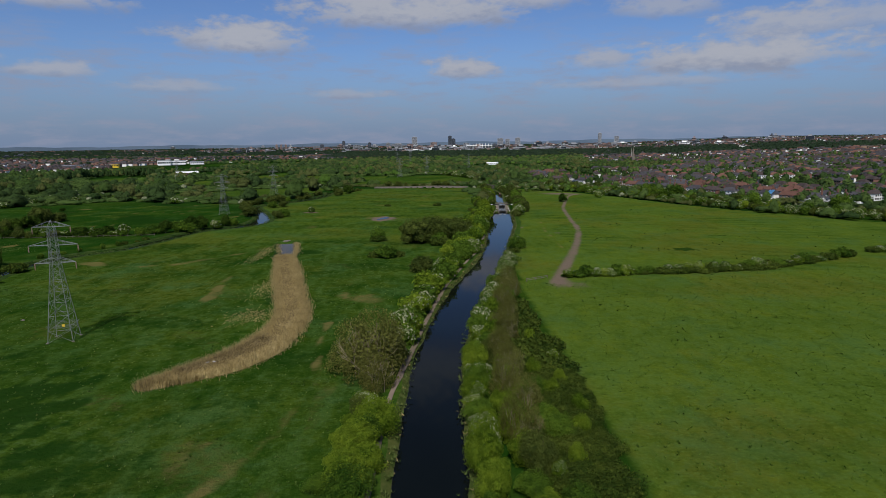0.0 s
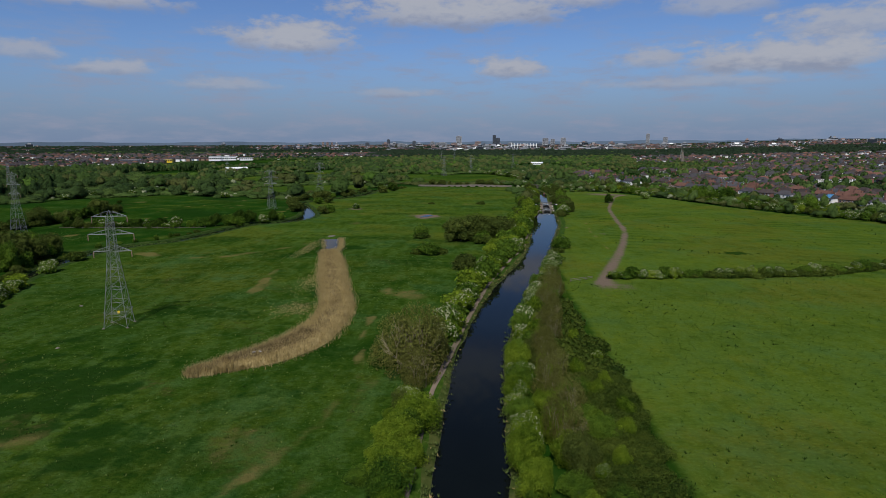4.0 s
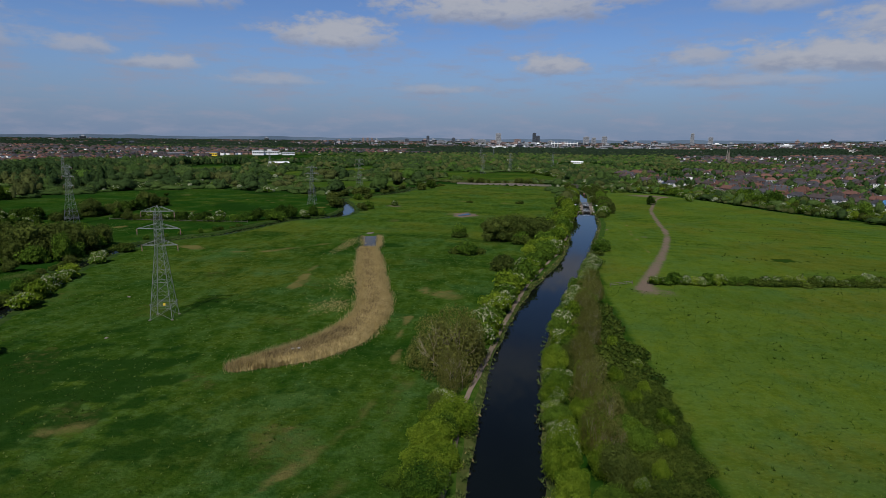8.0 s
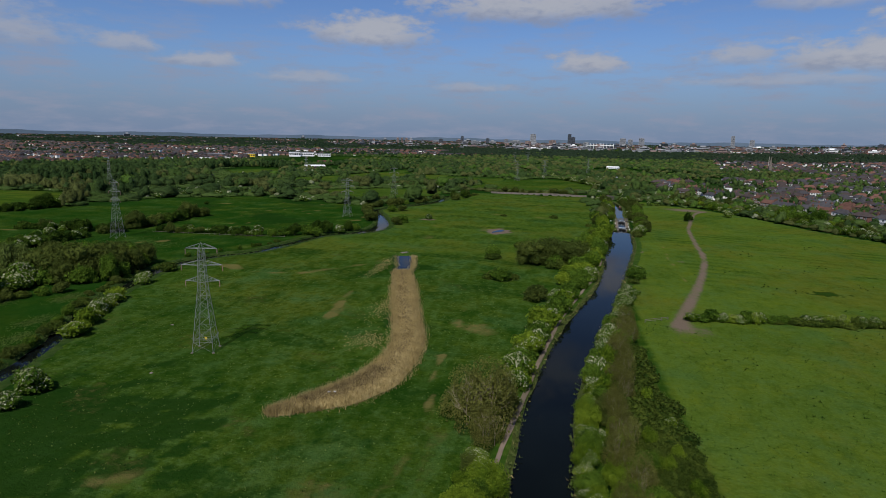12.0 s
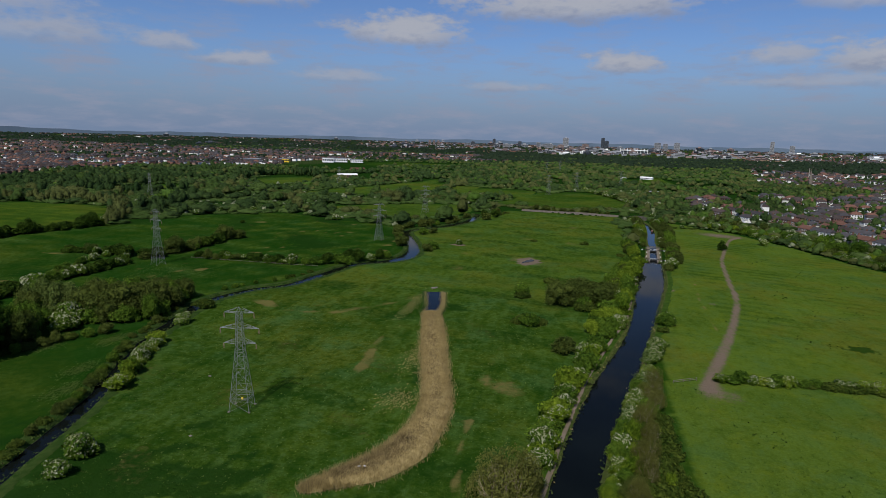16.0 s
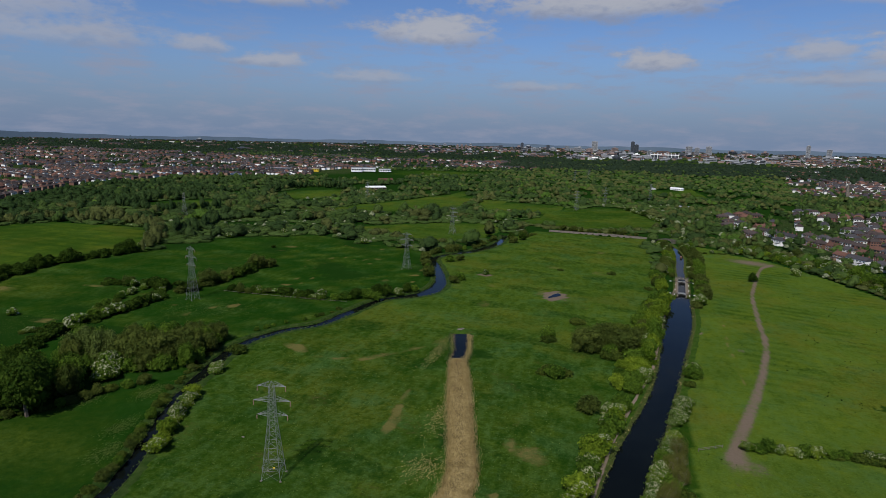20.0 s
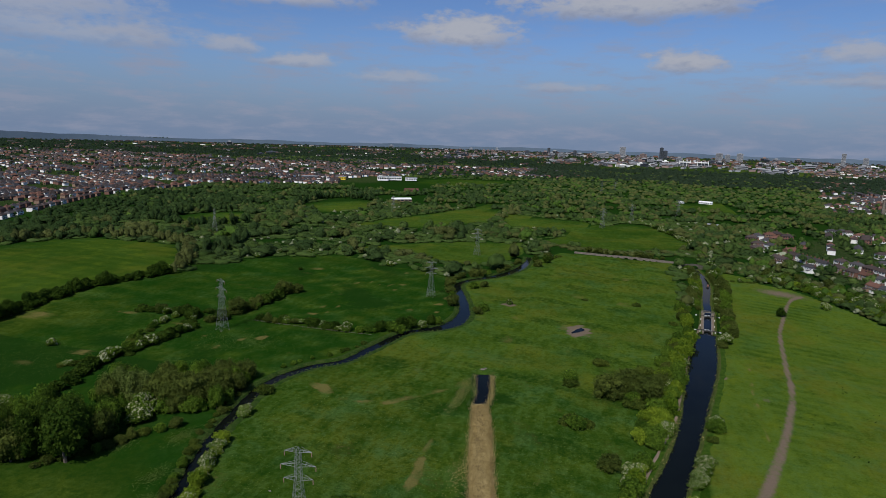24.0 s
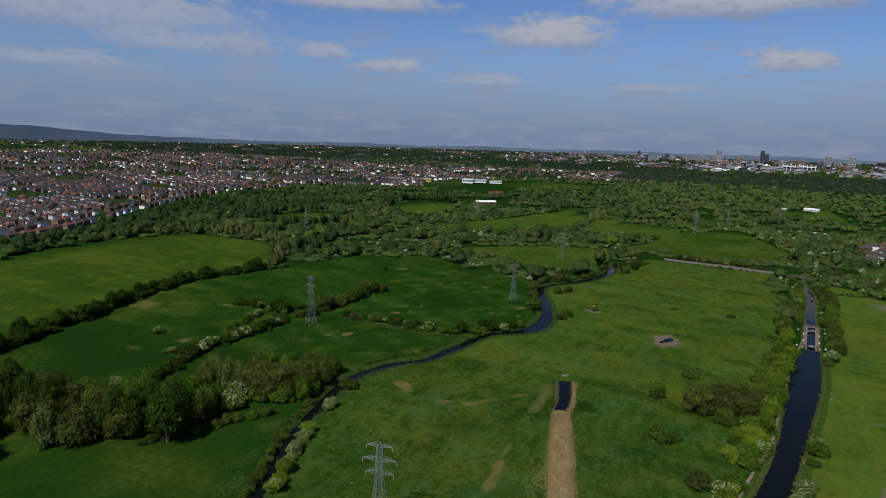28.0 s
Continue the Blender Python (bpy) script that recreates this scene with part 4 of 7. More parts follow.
row_of(["fresh_bush", "olive_bush", "fresh_bush", "bush"], [(8.5, 30), (8.5, 60), (8.6, 90), (9.0, 120), (11.0, 148), (14, 166)], 2.2, (0.34, 0.80), 1.9, "right bank bushes", 1.3)
row_of(["scrub", "scrub", "bush"], [(13, 25), (13.2, 60), (13.6, 90), (14.2, 120), (15, 150), (17, 180)], 2.6, (0.75, 0.95), 1.2, "bramble bank")
row_of(["scrub"], [(16.0, 25), (16.2, 60), (17.4, 90), (18.6, 120), (18.8, 150), (19.5, 176)], 2.4, (0.85, 1.05), 1.0, "bramble bank")
row_of(["scrub"], [(18.6, 25), (18.8, 60), (20.4, 88), (21.6, 114), (21.4, 138)], 2.5, (0.75, 0.95), 1.0, "bramble bank")
for x, y, k in ((16, 84, "fresh_bush"), (19, 93, "fresh_bush"), (17, 108, "fresh_bush"), (21, 126, "flowering_bush"), (14.5, 96, "fresh_bush"), (20.5, 101, "fresh_bush"), (15.5, 119, "fresh_bush"), (13, 80, "flowering_bush"), (19.5, 113, "fresh_bush"), (18, 139, "fresh_bush")):
    plant(k, x, y, 0.42, 0.78, group="right bank bushes")
row_of(["hawthorn", "bush", "flowering_bush"], [(10.5, 168), (14.0, 185), (18, 200), (20.2, 210)], 3.4, (0.7, 0.95), 0.8, "right bank bushes")
row_of(["hawthorn", "bush", "hawthorn"], [(21.5, 219), (24.6, 232), (27, 245)], 3.6, (0.75, 1.0), 0.8, "right bank bushes")
for x, y, s, h in ((-17.0, 121, 1.3, 1.6), (-20.5, 125, 1.05, 1.25), (-14.6, 128, 0.9, 1.15), (-15.6, 114, 0.8, 0.95)):
    plant("brown_willow", x, y, s, h, "brown willow clump")
for x, y, s, h, k in ((11.0, 91, 0.8, 1.0, 0), (9.6, 106, 0.42, 0.7, 1), (12.0, 116, 0.8, 1.2, 0), (10.4, 128, 0.5, 0.85, 1), (13.6, 138, 0.9, 1.25, 0), (11.8, 148, 0.5, 0.8, 1), (15.6, 158, 1.0, 1.2, 0), (14.2, 168, 0.6, 0.8, 1), (18.0, 178, 1.2, 1.1, 0), (17.0, 187, 0.6, 0.7, 1), (20.6, 190, 0.9, 0.9, 0)):
    plant("brown_willow" if k else "bare_tree", x, y, s, h, "bare saplings on the bank", "slender brown willow sapling just breaking bud" if k else "")
for y in range(90, 204, 10):
    x = float(np.interp(y, (88, 120, 150, 178, 204), (10.4, 11.2, 13.4, 17.4, 21.0))) + plant_rng.uniform(-2.6, 2.2)
    plant("brown_willow", x, y + plant_rng.uniform(-2, 2), plant_rng.uniform(0.42, 0.62), plant_rng.uniform(0.75, 1.0), "bare saplings on the bank", "slender brown willow sapling just breaking bud")
for x, y, k, s in ((33.5, 273, "bush", 1.2), (34.5, 279, "hawthorn", 1.0), (31, 262, "scrub", 0.8), (53, 401, "hawthorn", 1.5), (50, 392, "olive_bush", 0.9), (99.7, 484, "dark_tree", 0.72), (137, 520, "hawthorn", 1.2)):
    plant(k, x, y, s, group="right bank bushes")
row_of(["olive_bush", "bush", "olive_bush"], [(58, 418), (60, 450), (62, 480), (65, 510), (69, 540), (70, 580)], 4.2, (1.0, 1.4), 1.2, "lock side trees")
row_of(["bush", "fresh_bush", "olive_bush", "hawthorn"], [(31, 425), (33, 470), (40, 500), (46, 540), (48, 590), (44, 630)], 5, (1.0, 1.4), 2, "lock side trees")
# hedge between the two pastures
row_of(["hawthorn", "bush", "scrub", "flowering_bush"], [(44, 211), (56, 212), (70, 214.5), (86, 216.5), (104, 217.5), (122, 222), (143, 231), (165, 243)], 2.3, (0.55, 0.85), 0.8, "pasture hedge")
row_of(["scrub"], [(76, 214), (95, 216), (114, 219), (140, 229)], 3.2, (0.7, 0.9), 0.5, "pasture hedge")
row_of(["bush", "hawthorn", "scrub"], [(176, 248), (186, 250), (205, 256), (240, 270), (280, 290)], 4.5, (0.8, 1.1), 1.0, "pasture hedge")
# belt between the far pasture and the houses
row_of(["bush", "fresh_bush", "hawthorn", "hawthorn", "olive_bush", "bush"], [(106, 604), (130, 586), (148, 552), (164, 516), (184, 458), (210, 405), (235, 368), (262, 335), (300, 292), (350, 240)], 3.6, (0.8, 1.2), 2.2, "house side belt")
row_of(["tree", "bush", "far_hawthorn", "far_hawthorn", "olive_bush", "fresh_bush"], [(108, 622), (138, 596), (160, 560), (176, 522), (197, 468), (223, 416), (248, 378), (276, 344), (320, 300)], 5.0, (0.85, 1.25), 3.5, "house side belt")
row_of(["tree", "far_bush", "willow", "olive_bush"], [(116, 636), (148, 610), (172, 572), (192, 530), (212, 478), (236, 430)], 7.0, (0.6, 0.9), 3.5, "house side belt")
# river side
row_of(["scrub", "bush", "scrub", "olive_bush"], [(-124, 70), (-133, 100), (-143.5, 138), (-154, 164), (-165, 190), (-172, 215), (-178, 240)], 4.6, (0.45, 0.7), 1.2, "river bank bushes")
row_of(["scrub", "bush"], [(-177, 262), (-168, 281), (-158, 296), (-150, 320)], 7, (0.35, 0.55), 1.0, "river bank bushes")
row_of(["flowering_bush", "fresh_bush", "hawthorn", "flowering_bush"], [(-138.5, 151.5), (-144, 163.3), (-150.5, 180), (-154.5, 193.5)], 4.2, (0.7, 1.0), 0.7, "river bank hawthorns")
plant("hawthorn", -160, 213.5, 1.0, group="river bank hawthorns")
row_of(["bush", "scrub", "hawthorn", "bush"], [(-281, 225), (-268, 236), (-271, 258), (-285, 300), (-283, 320)], 4.5, (0.6, 0.95), 2.0, "river field hedge")
row_of(["bush", "willow", "bush", "far_bush"], [(-300, 322), (-258, 337), (-253, 368), (-257, 393)], 5.5, (0.6, 0.95), 2.5, "river field hedge")
plant("hawthorn", -119.5, 117, 0.8, group="river bank hawthorns")
for x, y, k, s in ((-201, 199, "hawthorn", 1.35), (-232, 183, "hawthorn", 1.0), (-197, 158, "dark_tree", 1.35), (-206, 166, "dark_tree", 1.2), (-234, 133, "pale_tree", 1.0), (-228, 142, "willow", 1.1), (-250, 140, "willow", 1.2), (-222, 150, "dark_tree", 1.0),
                   (-219, 206, "pale_tree", 0.95), (-224, 204, "pale_tree", 0.85), (-213, 207, "pale_tree", 0.95), (-209, 209, "pale_tree", 0.85), (-198, 211, "willow", 1.1), (-190, 215, "willow", 1.15), (-183, 222, "willow", 1.05), (-180, 232, "willow", 0.9),
                   (-188, 227, "willow", 0.9), (-194, 205, "bush", 1.1), (-183, 208, "bush", 1.0), (-176, 222, "bush", 0.9), (-268, 150, "dark_tree", 0.9), (-255, 158, "willow", 0.9), (-240, 164, "willow", 1.0), (-228, 172, "dark_tree", 0.8), (-216, 178, "willow", 0.9), (-208, 188, "dark_tree", 0.8),
                   (-244, 176, "bush", 1.1), (-250, 192, "bush", 1.1), (-258, 182, "hawthorn", 0.9), (-262, 170, "bush", 1.2), (-280, 160, "willow", 1.0), (-290, 150, "dark_tree", 0.9), (-275, 135, "willow", 1.1), (-262, 120, "dark_tree", 1.1), (-245, 112, "willow", 1.1), (-300, 130, "dark_tree", 1.1), (-215, 195, "bush", 0.9), (-200, 180, "bush", 0.9), (-166, 236, "scrub", 0.9),
                   (-182, 242, "bush", 0.9), (-186, 236, "willow", 0.9), (-182, 230, "willow", 0.8), (-184, 246, "willow", 0.75), (-192, 240, "willow", 0.85), (-200, 236, "tree", 0.8)):
    plant(k, x, y, s * 1.3, s * 1.55, group="riverside trees")
for x, y, k, s in ((-126.5, 470, "bush", 1.1), (-104, 412, "bush", 1.2), (-105, 402, "olive_bush", 1.1), (-137, 512, "willow", 0.8), (-131, 358, "hawthorn", 1.1), (-137, 354, "dark_tree", 0.8), (-142, 350, "dark_tree", 0.8), (-147, 344, "bush", 1.3), (-140, 342, "bush", 1.1), (-157, 337, "bush", 1.1),
                   (-163, 333, "bush", 0.9), (-128, 366, "dark_tree", 0.7), (-124, 371, "bush", 0.9), (-90, 436, "hawthorn", 0.9), (-92, 580, "willow", 0.8), (-96, 598, "dark_tree", 0.8), (-88, 620, "willow", 0.9), (-152, 340, "dark_tree", 0.7), (-120, 480, "olive_bush", 1.0), (-86, 600, "dark_tree", 0.8)):
    plant(k, x, y, s, group="riverside trees")
row_of(["far_bush", "olive_bush", "far_hawthorn"], [(-168, 332), (-185, 333), (-203, 335), (-218, 331), (-236, 330)], 4, (0.7, 1.05), 1.6, "field hedges")
row_of(["far_bush", "olive_bush", "willow"], [(-258, 312), (-253, 345), (-253, 380), (-248, 412)], 4, (0.8, 1.15), 2.8, "field hedges")
row_of(["far_hawthorn", "far_bush", "far_bush"], [(-250, 194), (-262, 222), (-265, 246), (-261, 266), (-261, 296), (-270, 312), (-281, 324), (-300, 318), (-315, 318)], 4.4, (0.75, 1.2), 2.6, "field hedges")
plant("far_hawthorn", -309, 247, 0.9, group="field hedges")
row_of(["far_bush", "dark_tree", "far_bush"], [(-352, 130), (-356, 182), (-365, 221), (-374, 264), (-386, 305), (-392, 346), (-383, 381), (-372, 412)], 3.4, (0.8, 1.2), 3, "big field hedge")
row_of(["dark_tree", "far_bush"], [(-360, 150), (-366, 200), (-376, 250), (-388, 300), (-394, 330)], 4.5, (0.6, 0.9), 4, "big field hedge")
row_of(["far_hawthorn", "far_hawthorn", "far_bush"], [(2, 965), (26, 905), (48, 840), (62, 790), (60, 745)], 9, (0.9, 1.3), 3, "field hedges")
row_of(["far_hawthorn", "bush", "far_hawthorn"], [(68, 600), (72, 640), (64, 690), (60, 730)], 8, (0.8, 1.1), 4, "lock side trees")
for x, y in ((-348, 500), (-340, 522), (-330, 530), (-315, 540), (-220, 520), (-286, 556), (-378, 420)):
    plant("far_hawthorn", x, y, plant_rng.uniform(0.9, 1.3), group="field hedges")
plant("far_bush", -285, 470, 0.5, group="field hedges")
row_of(["olive_bush", "bush", "willow"], [(-124, 408), (-138, 446), (-149, 474), (-147, 498), (-125, 528), (-115, 562), (-112, 600)], 9, (0.5, 0.85), 1.4, "riverside trees")
row_of(["olive_bush", "bush", "scrub"], [(-96, 592), (-94, 604), (-84, 618), (-78, 640)], 8, (0.6, 0.95), 1.6, "riverside trees")
row_of(["olive_bush", "willow", "olive_bush"], [(-58, 680), (-30, 676), (0, 672), (30, 670)], 6, (0.7, 1.0), 2.5, "bushes behind the stone bridge")
row_of(["bush", "olive_bush", "fresh_bush"], [(43, 476), (45, 505), (50, 540), (51, 575), (50, 610)], 5, (0.6, 0.9), 0.8, "lock side trees")
row_of(["olive_bush", "hawthorn", "olive_bush"], [(56, 476), (58, 505), (64, 545), (64, 580), (62, 615)], 5, (0.7, 1.0), 0.8, "lock side trees")

row_of(["scrub", "hawthorn", "scrub"], [(70, 590), (84, 592), (100, 594)], 4, (0.5, 0.7), 0.6, "field hedges")

# the thick willows west of the river
for poly, kinds, n, sc in (([(-250, 150), (-222, 146), (-200, 160), (-196, 176), (-204, 188), (-226, 182), (-252, 178)], ["dark_tree", "tree", "bush", "willow"], 26, (0.75, 1.1)),
                           ([(-236, 200), (-206, 196), (-178, 206), (-170, 222), (-176, 238), (-204, 236), (-232, 218)], ["willow", "willow", "bush", "tree"], 34, (0.75, 1.1)),
                           ([(-300, 120), (-262, 118), (-252, 160), (-270, 176), (-305, 165)], ["dark_tree", "willow", "bush"], 22, (0.8, 1.1))):
    _p = np.array(poly, float)
    while n:
        x, y = plant_rng.uniform(_p[:, 0].min(), _p[:, 0].max()), plant_rng.uniform(_p[:, 1].min(), _p[:, 1].max())
        if inside(np.array([x]), np.array([y]), poly)[0] and dist_line(np.array([x]), np.array([y]), RIVER)[0] > 9:
            k = plant_rng.uniform(*sc)
            plant(plant_rng.choice(kinds), x, y, k, k * 1.5, "riverside trees")
            n -= 1
row_of(["scrub", "bush", "olive_bush"], [(-205, 150), (-193, 168), (-188, 182), (-180, 196)], 4, (0.5, 0.8), 1.0, "riverside trees")

for x, y, s in ((-119.5, 117, 1.25), (-117, 108, 0.9), (-196, 192, 1.5)):
    plant("hawthorn", x, y, s, group="river bank hawthorns")

# ---------------------------------------------------------------- woods too far to count
SCHOOL = [(-720, 1400), (-640, 1240), (-440, 1200), (-480, 1560), (-700, 1560)]
TREE_BELT = [(228, 985), (290, 1000), (360, 1000), (450, 1110), (480, 1240), (390, 1300), (320, 1230), (262, 1110)]
CLEAR = [[(128, 850), (176, 930), (200, 905), (150, 832)], BIG_FIELD, FIELD_2, FIELD_3, FIELD_4, FIELD_5, FIELD_6, FIELD_7, FIELD_8, CRICKET, MEADOW_L, FIELD_R, FIELD_W,
         [(-470, 1020), (-380, 1015), (-370, 1100), (-470, 1140)], SCHOOL, [(-100, 655), (-100, 700), (60, 690), (60, 645)],
         [(-330, 150), (-230, 90), (-200, -100), (-420, -100)]]


def town_at(px, py):
    return inside(px, py, TOWN_R) | inside(px, py, TOWN_L)


def open_at(px, py):
    hit = np.zeros(np.shape(px), bool)
    for poly in CLEAR:
        hit |= inside(px, py, poly)
    return hit


def far_template(rs, w, h, lobes, n, size):
    """A far tree: low domes under a coat of three-cornered leaf sprays."""
    L = lobes_round(rs, w, h, lobes, 0.05)
    L[1:, 3:] *= 1.35
    L[1:, 2] = np.minimum(L[1:, 2], 0.30 * h + 0.9 * L[1:, 5])
    v = np.zeros((0, 3))
    if n:
        v = sprays(rs, L, n, size, (0.88, 1.14), -0.2, stray=0.5)[0].reshape(-1, 4, 3)[:, :3].reshape(-1, 3)
    cv, cf = cores(rs, L, DOME, 0.92 if n else 1.0, 0.17)
    v = np.vstack([v, cv])
    tris = np.vstack([np.arange(len(v) - len(cv)).reshape(-1, 3), np.array(cf, int) + len(v) - len(cv)])
    # soft leaf masses: blend of the lobe's and the whole crown's outward direction
    near = L[np.argmin((((v[:, None] - L[None, :, :3]) / L[None, :, 3:]) ** 2).sum(2), axis=1)]
    a = (v - near[:, :3]) / near[:, 3:] ** 2
    b = (v - (0, 0, h * 0.3)) / (w * 0.5, w * 0.5, h * 0.6)
    n = a / (np.linalg.norm(a, axis=1)[:, None] + 1e-9) * 0.6 + b / (np.linalg.norm(b, axis=1)[:, None] + 1e-9) * 0.6 + (0, 0, 0.15)
    return v, tris, n / (np.linalg.norm(n, axis=1)[:, None] + 1e-9)


def scatter(name, label, category, mat, templates, xs, ys, scale, seed):
    """Many like things, too many to count, in one mesh."""
    rs = np.random.RandomState(seed)
    z = terrain(xs, ys)
    V, T, N, tone, at = [], [], [], [], 0
    pick = rs.randint(0, len(templates), len(xs))
    for k, (tv, tt, tn) in enumerate(templates):
        idx = np.nonzero(pick == k)[0]
        if not len(idx):
            continue
        a = rs.uniform(0, 6.28, len(idx))
        s = rs.uniform(*scale, len(idx))
        sh = s * rs.uniform(0.8, 1.25, len(idx))
        c, n = np.cos(a), np.sin(a)
        vx = tv[None, :, 0] * c[:, None] - tv[None, :, 1] * n[:, None]
        vy = tv[None, :, 0] * n[:, None] + tv[None, :, 1] * c[:, None]
        v = np.stack([vx * s[:, None] + xs[idx][:, None], vy * s[:, None] + ys[idx][:, None], tv[None, :, 2] * sh[:, None] + z[idx][:, None]], -1)
        off = at + np.arange(len(idx)) * len(tv)
        V.append(v.reshape(-1, 3))
        tone.append(np.repeat(rs.rand(len(idx)), len(tv)))
        N.append(np.stack([tn[None, :, 0] * c[:, None] - tn[None, :, 1] * n[:, None], tn[None, :, 0] * n[:, None] + tn[None, :, 1] * c[:, None], np.tile(tn[:, 2], (len(idx), 1))], -1).reshape(-1, 3))
        T.append((tt[None] + off[:, None, None]).reshape(-1, 3))
        at += len(idx) * len(tv)
    me = mesh_of(name, np.vstack(V), np.vstack(T), mat, True)
    me.attributes.new("tree", "FLOAT", "POINT").data.foreach_set("value", np.concatenate(tone).astype(np.float32))
    me.normals_split_custom_set_from_vertices(np.vstack(N).astype(np.float32))
    return tagged(new(name, me), label, category, kind="stuff")


def wood_points(lo, hi, density, x_lim, seed, patch=None):
    """Random places for trees between two distances, off the fields, water and houses."""
    rs = np.random.RandomState(seed)
    area = (x_lim[1] - x_lim[0]) * (hi - lo)
    n = int(area / density)
    x, y = rs.uniform(*x_lim, n), rs.uniform(lo, hi, n)
    keep = ~open_at(x, y) & (~town_at(x, y) | inside(x, y, TREE_BELT))
    keep &= np.abs(np.degrees(np.arctan2(x, y + 60))) < 66
    x, y = x[keep], y[keep]
    if patch is not None:
        k = patch(x, y)
        x, y = x[k], y[k]
    ok = np.ones(len(x), bool)
    for line in (CANAL_UP, RIVER):
        ok &= dist_line(x, y, line) > 14
    ok &= dist_line(x, y, LOCK_WAY) > 14
    return x[ok], y[ok]


rs = np.random.RandomState(5)
T_NEAR = [far_template(rs, w * 1.5, h * 1.15, 4, 330, 0.8) for w, h in ((9, 5), (11, 6.5), (8, 6.5), (12, 8), (7, 4.5), (9, 10), (8, 11))]
T_MID = [far_template(rs, w * 1.4, h * 1.1, 3, 66, 1.2) for w, h in ((11, 7), (13, 8), (9, 9), (14, 9), (8, 6), (10, 12))]
T_LOW = [far_template(rs, w, 2.6, 2, 80, 0.75) for w in (12, 15, 18)]
T_TALL = [far_template(rs, w, h, 3, 190, 0.75) for w, h in ((7, 13), (8, 15), (9, 12))]
T_FAR = [far_template(rs, 21, 10, 0, 16, 1.8) for _ in range(5)]


def woods(lo, hi, density, xl, seed, templates, scale, label, glade=-0.45, name="woodland"):
    """A stretch of woodland in patches of fresh, olive, dark and mixed green, with glades."""
    x, y = wood_points(lo, hi, density, xl, seed, lambda x, y: wave_noise(x, y, 95, 40) > glade)
    # westward bias to darker leaf: cloud shade put into the choice of colour
    pick = np.digitize(wave_noise(x, y, 70, 41) + np.random.RandomState(seed).normal(0, 0.2, len(x)) - 0.4 * np.clip((-150 - x) / 200, 0, 1), (-0.35, 0.15, 0.75))
    for k, mat in enumerate(("wood_dark", "wood", "wood_olive", "wood_fresh")):
        j = pick == k
        if j.any():
            scatter(name, label, "woodland", LEAF[mat], templates, x[j], y[j], scale, seed + 10 + k)


woods(420, 760, 150, (-700, 110), 51, T_NEAR, (0.5, 1.35), "dense green willow scrub and trees beyond the meadows", -0.12)
woods(300, 790, 80, (62, 330), 52, T_NEAR, (0.35, 0.75), "trees between the canal and the houses", -1.3)
woods(760, 1300, 80, (-900, 480), 53, T_MID, (0.45, 1.0), "mixed green woodland across the valley", -0.1)
woods(180, 420, 90, (-720, -380), 54, T_NEAR, (0.7, 1.1), "trees behind the big field", -1.5)
woods(1250, 2300, 170, (-1500, 900), 55, T_FAR, (0.5, 0.95), "far woodland beyond the valley", -0.8, "far_woodland")
x, y = wood_points(1750, 4000, 1300, (-4200, 3200), 56, lambda x, y: wave_noise(x, y, 420, 33) > -0.2)
scatter("far_woodland", "scattered far trees and copses", "woodland", LEAF["wood_haze"], T_FAR, x, y, (0.6, 1.1), 66)
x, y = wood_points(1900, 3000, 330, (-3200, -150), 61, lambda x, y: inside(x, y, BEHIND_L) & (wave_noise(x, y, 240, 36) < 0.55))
scatter("far_woodland", "dark belts of trees behind the suburb", "woodland", LEAF["wood_haze"], T_FAR, x, y, (0.6, 1.1), 68)
x, y = wood_points(420, 1000, 90, (-700, 130), 60, lambda x, y: wave_noise(x, y, 95, 40) > -0.75)
scatter("scrub_thicket", "low willow and bramble scrub between the trees", "scrub", LEAF["wood"], T_LOW, x, y, (0.6, 1.3), 77)
rs = np.random.RandomState(78)
for line in ([(-369, 416), (-412, 480), (-458, 520), (-574, 517), (-615, 440)], [(-610, 640), (-618, 722), (-570, 790)], [(-548, 899), (-546, 1024), (-460, 1030)], [(-490, 683), (-521, 628), (-600, 640)], [(-405, 470), (-400, 540), (-440, 600)], [(-112, 712), (-25, 686), (60, 730)]):
    p = curve_points(line, 3.4)
    scatter("field_edge_trees", "tall dark trees along the far field edges", "trees", LEAF["wood_dark" if line[0][0] < -380 else "wood_olive"], T_TALL if line[0][0] < -120 else T_LOW, p[:, 0] + rs.normal(0, 3, len(p)), p[:, 1] + rs.normal(0, 3, len(p)), (0.7, 1.15), 79)
# garden and street trees among the houses
rs = np.random.RandomState(57)
x, y = rs.uniform(-2200, 2200, 40000), rs.uniform(250, 3200, 40000)
k = town_at(x, y) & ~inside(x, y, SCHOOL) & (np.abs(np.degrees(np.arctan2(x, y))) < 64)
x, y = x[k], y[k]
k = (rs.rand(len(x)) < 0.13) | ((wave_noise(x, y, 180, 35) > 0.40) & (rs.rand(len(x)) < 0.55))
x, y = x[k], y[k]
k = rs.rand(len(x)) < 0.3
near = np.hypot(x, y) < 1500
T_SMALL = [far_template(rs, w, h, 0, 0, 1.0) for w, h in ((10, 7), (13, 8), (9, 9))]
T_GARDEN = [far_template(rs, w, h, 1, 44, 0.8) for w, h in ((8, 7), (10, 8), (6, 6), (7, 10))]
scatter("garden_trees", "garden and street trees among the houses", "trees", LEAF["wood_haze"], T_SMALL, x[~k & ~near], y[~k & ~near], (0.7, 1.3), 67)
scatter("garden_trees", "fresh green garden trees among the houses", "trees", LEAF["wood_dark"], T_SMALL, x[k & ~near], y[k & ~near], (0.6, 1.1), 69)
near &= x < 0
